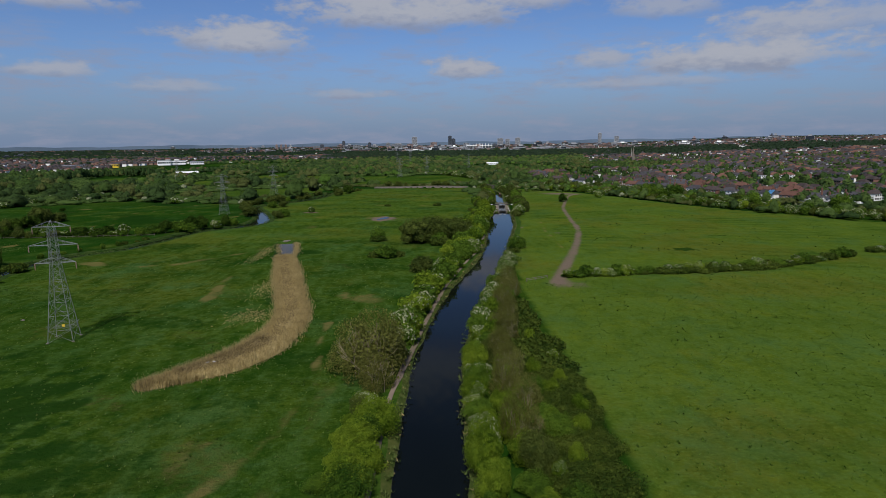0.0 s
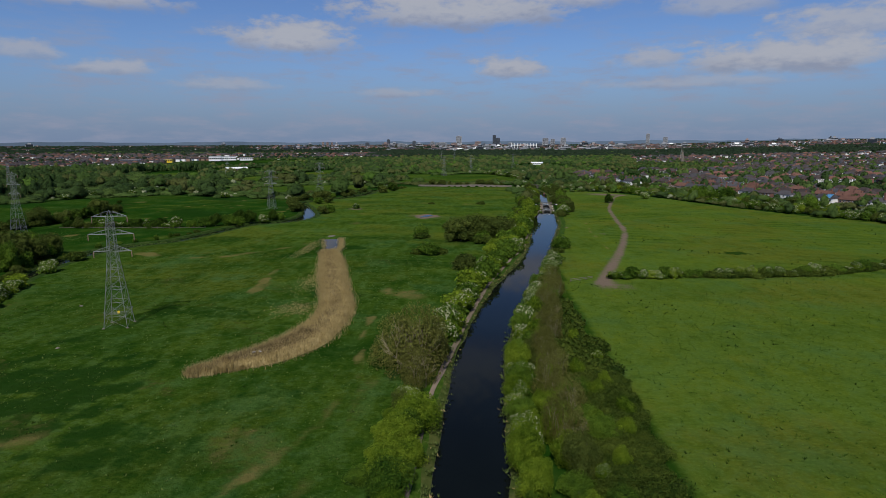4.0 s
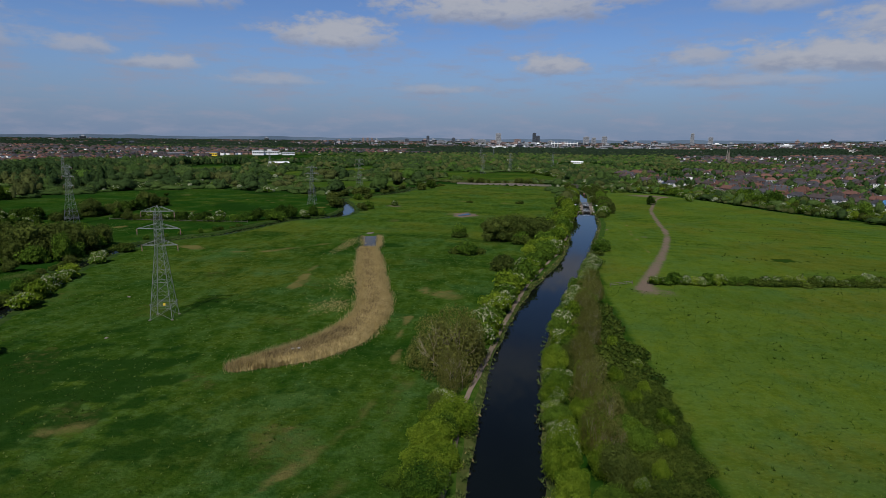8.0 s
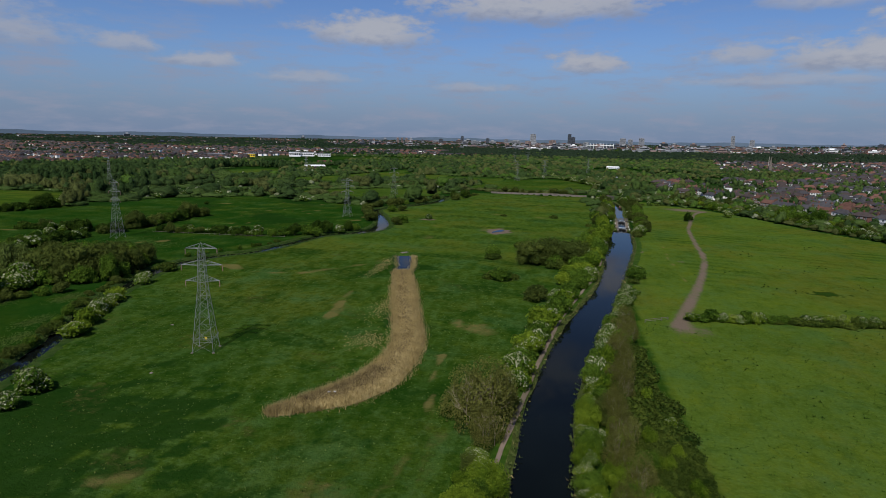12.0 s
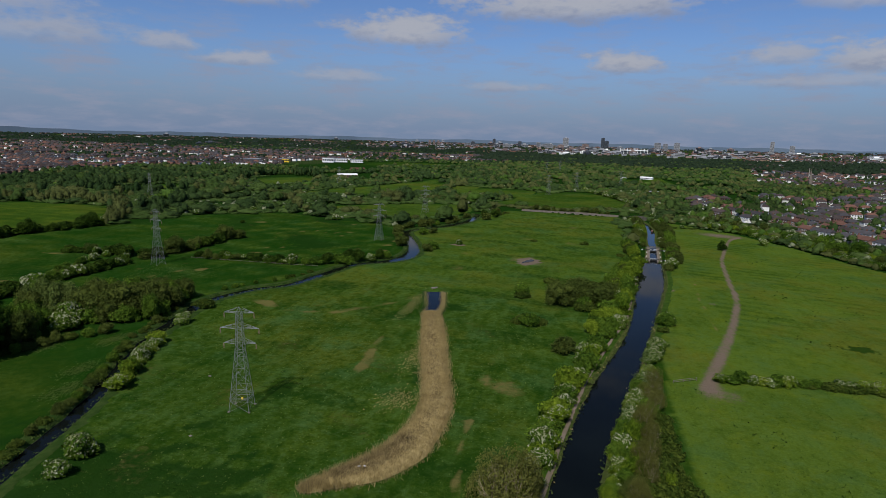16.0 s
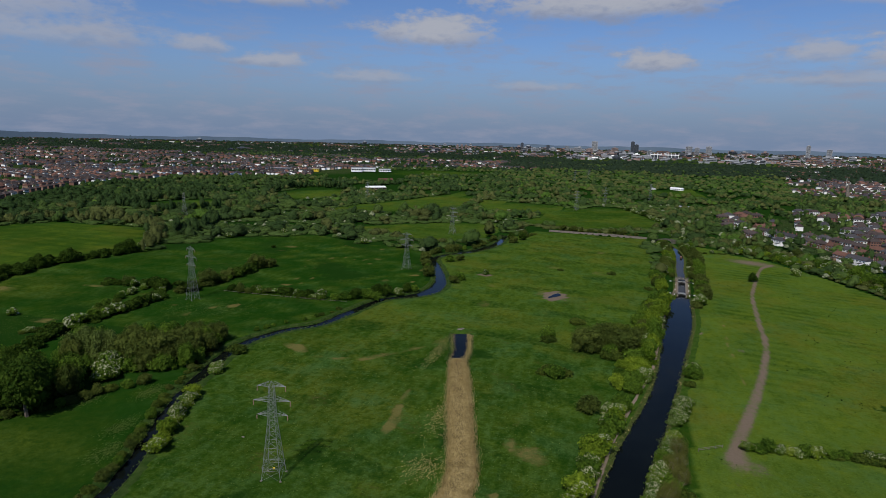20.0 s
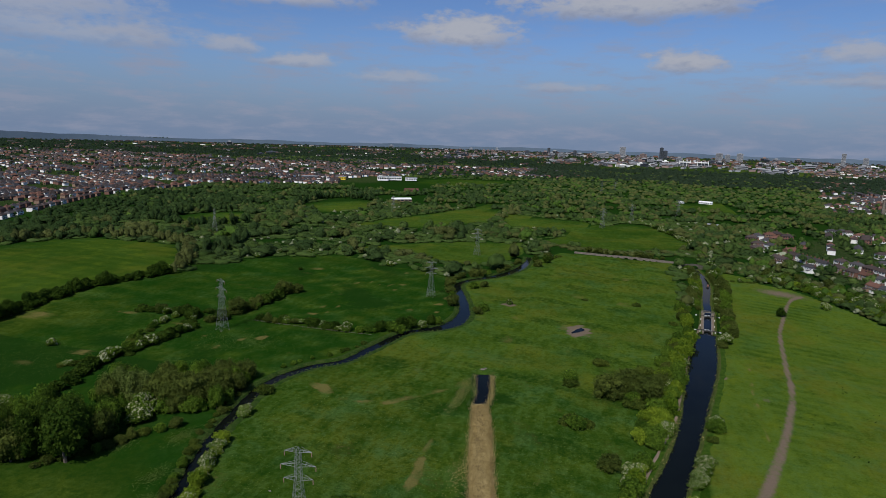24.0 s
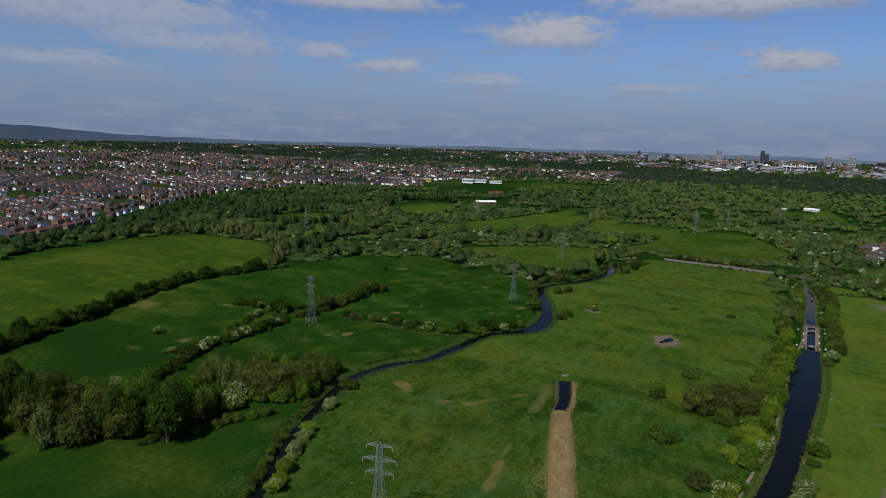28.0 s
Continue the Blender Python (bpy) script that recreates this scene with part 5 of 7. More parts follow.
scatter("garden_trees", "garden trees among the suburb's nearer houses", "trees", LEAF["wood_dark"], T_GARDEN, x[near], y[near], (0.4, 0.95), 70)
x, y = wood_points(250, 950, 120, (-900, -600), 82)
scatter("woodland", "trees between the big field and the suburb", "woodland", LEAF["wood_dark"], T_NEAR, x, y, (0.6, 1.0), 83)
# hawthorn in blossom through the scrub
x, y = wood_points(480, 1000, 900, (-480, 140), 58)
T_MAY = [far_template(np.random.RandomState(70 + k), 6, 5, 4, 150, 0.42) for k in range(3)]
scatter("hawthorn_scrub", "hawthorns in white blossom among the far scrub", "bushes", leaf("may_and_leaf", (0.045, 0.075, 0.02), (0.34, 0.36, 0.22), 0.3, 3.0, 0.9), T_MAY, x, y, (0.6, 1.1), 68)
rs = np.random.RandomState(71)
x, y = rs.uniform(130, 1000, 12000), rs.uniform(330, 1500, 12000)
k = inside(x, y, TOWN_R) & (rs.rand(len(x)) < np.clip(1.3 - np.hypot(x, y) / 1600, 0.2, 1)) & ((rs.rand(len(x)) < 0.45) | (wave_noise(x, y, 75, 36) > 0.25))
x, y = x[k], y[k]
k = rs.rand(len(x)) < 0.5
scatter("garden_trees", "garden trees between the nearer houses", "trees", LEAF["wood"], T_GARDEN, x[k], y[k], (0.6, 1.35), 73)
scatter("garden_trees", "dark garden trees between the nearer houses", "trees", LEAF["wood_dark"], T_GARDEN, x[~k], y[~k], (0.6, 1.4), 72)
x, y = wood_points(300, 720, 330, (60, 330), 59)
k = ~inside(x, y, TOWN_R)
scatter("hawthorn_scrub", "hawthorns in white blossom in the belt by the houses", "bushes", bpy.data.materials["may_and_leaf"], T_MAY, x[k], y[k], (0.6, 1.1), 74)
# the long wood before the city, its cloud shade put into dark leaf colour
rs = np.random.RandomState(75)
x, y = rs.uniform(-350, 1500, 9000), rs.uniform(1750, 2650, 9000)
r = np.hypot(x, y)
k = (r > 1880 + 60 * wave_noise(x, y, 300, 44)) & (r < 2480 + 90 * wave_noise(x, y, 260, 45)) & (wave_noise(x, y, 210, 46) > -0.55)
scatter("far_woodland", "long wood before the city, painted dark as under cloud", "woodland", LEAF["wood_haze"], T_FAR, x[k], y[k], (0.8, 1.4), 76)
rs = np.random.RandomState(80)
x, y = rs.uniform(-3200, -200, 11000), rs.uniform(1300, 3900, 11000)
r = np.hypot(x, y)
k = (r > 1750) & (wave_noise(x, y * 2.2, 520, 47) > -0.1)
scatter("far_woodland", "dark hedgerows and copses behind the suburb", "woodland", LEAF["wood_haze"], T_FAR, x[k], y[k], (0.6, 1.0), 81)

# ---------------------------------------------------------------- pylons
def pylon(x, y, turn, label, h=28.0, sign=False):
    """A steel lattice pylon: legs, bracing, three pairs of arms, insulators."""
    ob = thing("pylon", label, "pylon", "power line pylons", at=pose(x, y, tz(x, y), 0, 0, turn))
    def half(z):
        q = z / h
        return 2.8 + (1.0 - 2.8) * q / 0.62 if q < 0.62 else 1.0 + (0.72 - 1.0) * (q - 0.62) / 0.32 if q < 0.94 else 0.72 * max(0.0, (1 - q) / 0.06)
    arms = ((0.65, 4.5), (0.795, 5.4), (0.945, 4.15))
    lev = [0, 0.10, 0.22, 0.33, 0.42, 0.50, 0.57, 0.64, 0.69, 0.74, 0.79, 0.84, 0.89, 0.945]
    for sx, sy in ((1, 1), (1, -1), (-1, -1), (-1, 1)):
        bm = bmesh.new()
        prev = None
        for q in lev + [1.0]:
            r, w = half(q * h), (0.12 - 0.05 * q) / 2
            ring = [bm.verts.new((sx * r + a * w, sy * r + b * w, q * h)) for a, b in ((-1, -1), (1, -1), (1, 1), (-1, 1))]
            if prev:
                for i in range(4):
                    bm.faces.new((prev[i], prev[(i + 1) % 4], ring[(i + 1) % 4], ring[i]))
            prev = ring
        leg = part("leg", bm, STEEL, ob)
        bm = bmesh.new()
        box(bm, sx * 2.82 - 0.3, sy * 2.82 - 0.3, -0.4, sx * 2.82 + 0.3, sy * 2.82 + 0.3, 0.18)
        part("footing", bm, STONE, ob)
    for sx, sy, ax in ((1, 0, 1), (-1, 0, 1), (0, 1, 0), (0, -1, 0)):
        bm = bmesh.new()
        for a, b in zip(lev[:-1], lev[1:]):
            p, q = half(a * h), half(b * h)
            pt = lambda r, s, z: (sx * r, s * r, z) if ax else (s * r, sy * r, z)
            for nm, c, d, w in (("cross_brace", pt(p, -1, a * h), pt(q, 1, b * h), 0.045), ("cross_brace", pt(p, 1, a * h), pt(q, -1, b * h), 0.045),
                                ("horizontal_brace", pt(q, -1, b * h), pt(q, 1, b * h), 0.055)):
                if y < 450:
                    one = bmesh.new()
                    beam(one, c, d, w)
                    part(nm, one, STEEL, ob)
                else:
                    beam(bm, c, d, w)
        if y < 450:
            bm.free()
        else:
            part("bracing", bm, STEEL, ob)
    for q, reach in arms:
        for s in (-1, 1):
            z = q * h
            r = half(z)
            bm = bmesh.new()
            tip = (s * reach, 0, z)
            for k in (-1, 1):
                beam(bm, (s * r, k * r, z), tip, 0.10)
                beam(bm, (s * r * 0.9, k * r * 0.9, z + 1.25), tip, 0.07)
                for u in (0.33, 0.66):
                    xa = s * (r + (reach - r) * u)
                    beam(bm, (xa, k * r * (1 - u), z), (xa, k * r * (1 - u) * 0.9, z + 1.25 * (1 - u)), 0.06)
            for u in (0.3, 0.6):
                xa = s * (r + (reach - r) * u)
                beam(bm, (xa, -r * (1 - u), z), (xa, r * (1 - u), z), 0.08)
            arm = part("arm", bm, STEEL, ob)
            bm = bmesh.new()
            for k in range(8):
                bmesh.ops.create_cone(bm, cap_ends=True, segments=8, radius1=0.15, radius2=0.08, depth=0.12, matrix=Matrix.Translation((s * reach, 0, z - 0.25 - k * 0.17)))
            beam(bm, (s * reach, 0, z), (s * reach, 0, z - 1.7), 0.05)
            part("insulator", bm, INSUL, arm)
    z, r = 3.6, half(3.6) + 0.12
    for k in range(3):
        bm = bmesh.new()
        zz, rr = z + 0.28 * k, r + 0.10 * k
        ring = [[bm.verts.new((sx * (rr + e), sy * (rr + e), zz + u)) for e, u in ((-0.02, -0.02), (0.02, -0.02), (0.02, 0.02), (-0.02, 0.02))] for sx, sy in ((-1, -1), (1, -1), (1, 1), (-1, 1))]
        for a in range(4):
            for c in range(4):
                bm.faces.new((ring[a][c], ring[(a + 1) % 4][c], ring[(a + 1) % 4][(c + 1) % 4], ring[a][(c + 1) % 4]))
        part("anti_climb_bar", bm, STEEL, ob)
    if sign:
        bm = bmesh.new()
        box(bm, 0.7, -2.66, 3.9, 1.3, -2.60, 4.5)
        part("warning_plate", bm, YELLOW, ob, "yellow warning plate")
    return ob


pylon(-96.1, 150.2, 12, "tall grey lattice pylon standing in the rough meadow", 29.9, True)
pylon(-150, 432, 0, "grey lattice pylon beside the river bend")
pylon(-242, 306, -20, "tall grey lattice pylon standing in the far hedge", 32.5)
pylon(-160, 610, -10, "grey lattice pylon among the willows")
pylon(-480, 605, -35, "grey lattice pylon at the wood's edge")
pylon(-362, 874, -30, "grey lattice pylon near the white shed")
pylon(-49, 884, -30, "grey lattice pylon at the back of the green field")
pylon(-11, 973, -25, "grey lattice pylon above the hedgerow")
pylon(62, 1090, -20, "grey lattice pylon beside the sports ground")
pylon(-55, 1500, -10, "far grey lattice pylon over the dark wood")
pylon(-84, 1460, -10, "far grey lattice pylon over the dark wood")


# ---------------------------------------------------------------- reeds, tufts
def reed_bed():
    rs = np.random.RandomState(9)
    n = normals2(REEDS)
    v, f = ribbon(REEDS, [(lambda h: -h - 0.4, -0.1), (lambda h: -h * 0.8, 0.9), (lambda h: -h * 0.3, 1.25), (lambda h: h * 0.3, 1.2), (lambda h: h * 0.8, 0.95), (lambda h: h + 0.4, -0.1)], 0.5, 3)
    bed = thing("reed_bed", "long curving bed of dry straw-coloured reeds", "reeds", kind="stuff")
    part_mesh("mat", mesh_of("mat", v, f, REED, True), bed)
    V = []

    def stand(line, nrm, lo, hi, count, height, lean):
        i = rs.randint(0, len(line) - 1, count)
        o = rs.uniform(lo, hi, count) * line[i, 2]
        px = line[i, 0] + nrm[i, 0] * o + rs.normal(0, 0.7, count)
        py = line[i, 1] + nrm[i, 1] * o + rs.normal(0, 0.7, count)
        h = height * rs.uniform(0.6, 1.2, count)
        w = rs.uniform(0.03, 0.075, count)
        a = rs.uniform(0, 3.14, count)
        base = np.stack([px, py, np.zeros(count)], 1)
        side = np.stack([np.cos(a) * w, np.sin(a) * w, np.zeros(count)], 1)
        tip = base + np.stack([rs.normal(0, lean, count), rs.normal(0, lean, count), h], 1)
        V.append(np.stack([base - side, base + side, tip], 1).reshape(-1, 3))

    stand(REEDS, n, -0.95, 0.95, 60000, 1.9, 0.45)
    stand(REEDS, n, 0.9, 1.25, 2500, 1.4, 0.4)
    stand(REEDS, n, -1.25, -0.9, 2500, 1.4, 0.4)
    pn = normals2(POND)
    stand(POND, pn, 1.05, 1.5, 1500, 1.1, 0.4)
    stand(POND, pn, -1.2, -1.02, 350, 0.9, 0.4)
    v = np.vstack(V)
    V.clear()
    stand(REEDS, n, -0.45, 0.2, 13000, 1.8, 0.45)
    stand(REEDS[4:18], n[4:18], -0.75, 0.25, 9000, 1.75, 0.45)
    old = np.vstack(V)
    part_mesh("old_stems", mesh_of("old_stems", old, np.arange(len(old)).reshape(-1, 3), REED_DARK), bed, "dark broken stems along the middle")
    part_mesh("stems", mesh_of("stems", v, np.arange(len(v)).reshape(-1, 3), REED), bed)


reed_bed()


def tufts(name, label, mat, n, place, size, seed):
    rs = np.random.RandomState(seed)
    x, y = place(rs, n)
    m = len(x)
    V, F, at = [], [], 0
    blades = 6
    a = rs.uniform(0, 6.28, (m, blades))
    r = rs.uniform(0.0, 0.5, (m, blades))
    s = (size * rs.uniform(0.5, 1.4, m))[:, None]
    bx, by = x[:, None] + np.cos(a) * r * s, y[:, None] + np.sin(a) * r * s
    tx, ty = x[:, None] + np.cos(a) * (r + 0.5) * s, y[:, None] + np.sin(a) * (r + 0.5) * s
    w = 0.16 * s
    z0 = terrain(x, y)[:, None] + 0 * a
    p = np.stack([bx - np.sin(a) * w, by + np.cos(a) * w, z0], -1)
    q = np.stack([bx + np.sin(a) * w, by - np.cos(a) * w, z0], -1)
    t = np.stack([tx, ty, z0 + s * rs.uniform(0.35, 0.8, (m, blades))], -1)
    v = np.stack([p, q, t], 2).reshape(-1, 3)
    tagged(new(name, mesh_of(name, v, np.arange(len(v)).reshape(-1, 3), mat)), label, "grass", kind="stuff")


def in_poly(poly, clump=0):
    p = np.array(poly)
    def place(rs, n):
        x, y = rs.uniform(p[:, 0].min(), p[:, 0].max(), n), rs.uniform(p[:, 1].min(), p[:, 1].max(), n)
        k = inside(x, y, poly)
        if clump:
            k &= wave_noise(x, y, clump, 77) > 0.45
        x, y = x[k], y[k]
        ok = (dist_line(x, y, CANAL) > 9) & (dist_line(x, y, RIVER) > 7) & (dist_line(x, y, TRACK) > 3) & (dist_line(x, y, REEDS) > 7) & (dist_line(x, y, POND) > 5)
        return x[ok], y[ok]
    return place


NEAR_R = [(26, 50), (26, 205), (160, 235), (160, 50)]
NEAR_L = [(-120, 60), (-150, 200), (-160, 250), (-20, 260), (-12, 130), (-24, 60)]
tufts("weed_tufts", "dark thistle and nettle tufts in the grazed pasture", LEAF["dark"], 1200, in_poly(NEAR_R, 40), 0.55, 81)
tufts("weed_tufts", "dark sedge tufts in the far pasture", LEAF["dark"], 1500, in_poly([(60, 222), (60, 480), (180, 420), (230, 340), (200, 260)], 45), 0.7, 82)
tufts("tussocks", "coarse grass tussocks in the rough meadow", LEAF["dark"], 5000, in_poly(NEAR_L, 30), 0.45, 83)
tufts("tussocks", "grey-green grass tussocks in the rough meadow", LEAF["pale"], 5000, in_poly(NEAR_L), 0.32, 86)
tufts("tussocks", "green grass tussocks in the grazed pasture", LEAF["green"], 7000, in_poly(NEAR_R), 0.35, 87)
tufts("tussocks", "pale dead grass tussocks in the rough meadow", REED, 1500, lambda rs, n: (np.concatenate([rs.normal(-55, 3, n // 3), rs.normal(-60, 2, n // 3), rs.normal(-79, 1.6, n // 3)]), np.concatenate([rs.normal(168, 4, n // 3), rs.normal(205, 9, n // 3), rs.normal(268, 12, n // 3)])), 0.30, 84)


tufts("rush_tufts", "pale flowering rush tufts in the damp river field", LEAF["pale"], 3000, lambda rs, n: (np.concatenate([rs.normal(-222, 14, n // 2), rs.normal(-300, 16, n // 2)]), np.concatenate([rs.normal(292, 9, n // 2), rs.normal(225, 16, n // 2)])), 0.26, 85)


tufts("rush_tufts", "grey dead sedge on the river's far bank", LEAF["pale"], 2600, lambda rs, n: (np.concatenate([rs.normal(x, 2.2, n // 4) for x in (-161, -153, -172, -189)]), np.concatenate([rs.normal(y, 4.0, n // 4) for y in (162, 147, 189, 176)])), 0.28, 88)


def bank_fringe(line, label, seed, mat, n):
    def place(rs, m):
        i = rs.randint(0, len(line) - 1, m)
        nn = normals2(line)
        s = rs.choice([-1, 1], m)
        o = s * (line[i, 2] + rs.uniform(-0.2, 1.5, m))
        return line[i, 0] + nn[i, 0] * o + rs.normal(0, 0.4, m), line[i, 1] + nn[i, 1] * o + rs.normal(0, 0.8, m)
    tufts("bank_sedge", label, mat, n, place, 0.55, seed)


bank_fringe(CANAL, "sedge and long grass along the canal edge", 91, BANK, 5200)
bank_fringe(RIVER, "sedge and long grass along the river edge", 92, BANK, 3200)
bank_fringe(CANAL, "dead sedge stems along the canal edge", 93, REED, 350)

# ---------------------------------------------------------------- houses
def roof_bm(w, d, eaves, rise, hip, over=0.35):
    """A tiled roof with thickness: hip is how far the ridge stops short of each end."""
    bm = bmesh.new()
    a, b = w / 2 + over, d / 2 + over
    r = max(0.02, a - hip)
    for dz in (0.0,):
        low = [bm.verts.new(p) for p in ((-a, -b, eaves - 0.12), (a, -b, eaves - 0.12), (a, b, eaves - 0.12), (-a, b, eaves - 0.12))]
        rim = [bm.verts.new(p) for p in ((-a, -b, eaves + 0.06), (a, -b, eaves + 0.06), (a, b, eaves + 0.06), (-a, b, eaves + 0.06))]
        t0, t1 = bm.verts.new((-r, 0, eaves + rise)), bm.verts.new((r, 0, eaves + rise))
    for i in range(4):
        bm.faces.new((low[i], low[(i + 1) % 4], rim[(i + 1) % 4], rim[i]))
    bm.faces.new(low[::-1])
    bm.faces.new((rim[0], rim[1], t1, t0))
    bm.faces.new((rim[2], rim[3], t0, t1))
    bm.faces.new((rim[1], rim[2], t1))
    bm.faces.new((rim[3], rim[0], t0))
    return bm


def wall_bm(w, d, eaves, rise=0.0):
    bm = bmesh.new()
    box(bm, -w / 2, -d / 2, -0.6, w / 2, d / 2, eaves)
    if rise:
        for s in (-1, 1):
            x = s * (w / 2 - 0.13)
            v = [bm.verts.new((x + e, y, z)) for e in (-0.12, 0.12) for y, z in ((-d / 2, eaves), (d / 2, eaves), (0, eaves + rise - 0.1))]
            bm.faces.new(v[:3])
            bm.faces.new(v[3:][::-1])
            bm.faces.new((v[0], v[2], v[5], v[3]))
            bm.faces.new((v[1], v[4], v[5], v[2]))
    return bm


def window_part(parent, x, y, z, w, h, side):
    """A white frame with a dark pane, on the front (side -1) or back (1) wall."""
    bm = bmesh.new()
    y1 = y + side * 0.07
    for a in ((-w / 2 - 0.07, -w / 2, -h / 2, h / 2), (w / 2, w / 2 + 0.07, -h / 2, h / 2), (-w / 2 - 0.07, w / 2 + 0.07, h / 2, h / 2 + 0.07), (-w / 2 - 0.1, w / 2 + 0.1, -h / 2 - 0.1, -h / 2), (-0.04, 0.04, -h / 2, h / 2)):
        box(bm, x + a[0], min(y, y1), z + a[2], x + a[1], max(y, y1), z + a[3])
    win = part("window", bm, WHITE, parent)
    bm = bmesh.new()
    box(bm, x - w / 2, min(y, y + side * 0.03), z - h / 2, x + w / 2, max(y, y + side * 0.03), z + h / 2)
    part("pane", bm, GLASS, win, "dark window glass")


def house(name, label, wall, roof, w=14.0, d=8.0, eaves=5.2, rise=3.0, hip=4.0, chimneys=(0,), annex=True, wins=4, tarp=None, group="houses by the meadow"):
    ob = thing(name, label, "house", group)
    part("wall", wall_bm(w, d, eaves, 0 if hip > 0.5 else rise), wall, ob)
    rf = part("roof", roof_bm(w, d, eaves, rise, hip), roof, ob)
    for c in chimneys:
        bm = bmesh.new()
        box(bm, c - 0.55, -0.4, eaves + rise * 0.55, c + 0.55, 0.4, eaves + rise + 1.1)
        for k in (-0.3, 0.0, 0.3):
            bmesh.ops.create_cone(bm, cap_ends=True, segments=6, radius1=0.13, radius2=0.11, depth=0.45, matrix=Matrix.Translation((c + k, 0, eaves + rise + 1.3)))
        part("chimney", bm, BRICK[0], rf, "brick chimney stack with pots")
    for side in (-1, 1):
        for k in range(wins):
            x = (k + 0.5) / wins * w - w / 2
            for z in (1.5, eaves - 1.2):
                if side == -1 and z < 2 and k in (0, wins - 1):
                    bm = bmesh.new()
                    box(bm, x - 0.5, -d / 2 - 0.06, 0, x + 0.5, -d / 2, 2.1)
                    part("door", bm, TIMBER, ob)
                else:
                    window_part(ob, x, side * d / 2, z, 1.5, 1.25, side)
    if annex:
        for s in (-1, 1):
            bm = bmesh.new()
            box(bm, s * w * 0.28 - 1.9, -d / 2 - 3.0, -0.5, s * w * 0.28 + 1.9, -d / 2 - 0.01, 2.6)
            an = part("extension", bm, RENDER_W if s > 0 else wall, ob, "flat-roofed rear extension")
            bm = bmesh.new()
            box(bm, s * w * 0.28 - 2.1, -d / 2 - 3.2, 2.6, s * w * 0.28 + 2.1, -d / 2 - 0.01, 2.78)
            part("roof_slab", bm, ROOF[1], an)
    if tarp:
        bm = bmesh.new()
        a, b = w / 2 + 0.36, d / 2 + 0.36
        x0, x1 = w * 0.05, w * 0.36
        v = [bm.verts.new(p) for p in ((x0, -b, eaves + 0.11), (x1, -b, eaves + 0.11), (min(x1, a - hip) * 0.99, -0.02, eaves + rise + 0.06), (x0 * 0.9, -0.02, eaves + rise + 0.06))]
        f = bm.faces.new(v)
        bmesh.ops.solidify(bm, geom=[f], thickness=0.04)
        part("roof_sheet", bm, tarp, rf, "bright blue sheet over half the roof")
    return ob


TEMPL = [
    house("house", "pair of brown brick semis with a hipped tiled roof", BRICK[1], ROOF[0], chimneys=(0,)),
    house("house", "white rendered semis with a grey hipped roof", RENDER_W, ROOF[1], chimneys=(-6, 6)),
    house("house", "red brick semis with a brown hipped roof", BRICK[0], ROOF[0], chimneys=(0,), hip=3.4),
    house("house", "terrace of white-backed houses under slate roofs", RENDER_W, ROOF[1], w=20, d=7.4, rise=2.9, hip=0.2, chimneys=(-10 + 0.7, -3.3, 3.3, 9.3), wins=6),
    house("house", "brown brick gabled house pair with rear extensions", BRICK[1], ROOF[2], w=13, hip=0.2, chimneys=(-6, 6)),
    house("house", "terrace of red brick houses under brown tiles", BRICK[0], ROOF[0], w=20, d=7.4, rise=2.9, hip=0.2, chimneys=(-3.3, 3.3), wins=6),
]
BLUE = house("house", "semis with a bright blue sheet over half the roof", RENDER_W, ROOF[1], hip=2.0, chimneys=(-5,), tarp=TARP)
U, Vn = np.array([0.43, -0.903]), np.array([0.903, 0.43])
ANG = math.degrees(math.atan2(U[1], U[0]))
hr = random.Random(21)
used = set()
n_house = 0
for off in (0, 30):
    s = -185.0
    while s < 165:
        if off == 0 and s < -60 and hr.random() < 0.45:
            s += 20
            continue
        x, y = np.array([214.0, 564.0]) + U * s + Vn * off
        k = hr.choice((1, 0, 1, 3, 5, 3, 4, 2)) if s < 60 else hr.choice((0, 1, 1, 1, 4))
        tpl = BLUE if off == 0 and 96 < s < 118 and "b" not in used else TEMPL[k]
        if tpl is BLUE:
            used.add("b")
        front = 180 if off in (30,) else 0
        if tpl not in used and tpl is not BLUE:
            used.add(tpl)
        m = pose(x, y, tz(x, y), 0, 0, ANG + front + hr.uniform(-2, 2))
        copy_thing(tpl, m)
        n_house += 1
        s += 23.5 if k in (3, 5) else 17.5
for tpl, (x, y, a) in zip(TEMPL + [BLUE], ((132, 780, 20), (150, 800, -60), (138, 812, 10), (560, 420, 0), (165, 775, 30), (585, 470, 0), (600, 400, 30))):
    tpl.matrix_basis = pose(x, y, tz(x, y), 0, 0, a)


def far_house(wall, roof, label):
    ob = thing("house", label, "house", "suburb houses")
    part("wall", wall_bm(14, 8, 5.2), wall, ob)
    rf = part("roof", roof_bm(14, 8, 5.2, 2.9, 3.6), roof, ob)
    bm = bmesh.new()
    box(bm, -0.6, -0.5, 6.5, 0.6, 0.5, 9.2)
    part("chimney", bm, BRICK[0], rf)
    for x in (-4.6, -1.6, 1.6, 4.6):
        bm = bmesh.new()
        for z in (1.4, 4.0):
            box(bm, x - 0.9, -4.06, z - 0.7, x + 0.9, -4.0, z + 0.7)
        part("window", bm, GLASS, ob)
    return ob


FARH = [far_house(RENDER_W, ROOF[0], "white rendered suburban semis with brown roofs"), far_house(BRICK[0], ROOF[0], "red brick suburban semis with brown roofs"),
        far_house(RENDER_W, ROOF[1], "pale suburban semis with grey roofs"), far_house(BRICK[1], ROOF[2], "brick suburban semis with red tiled roofs")]
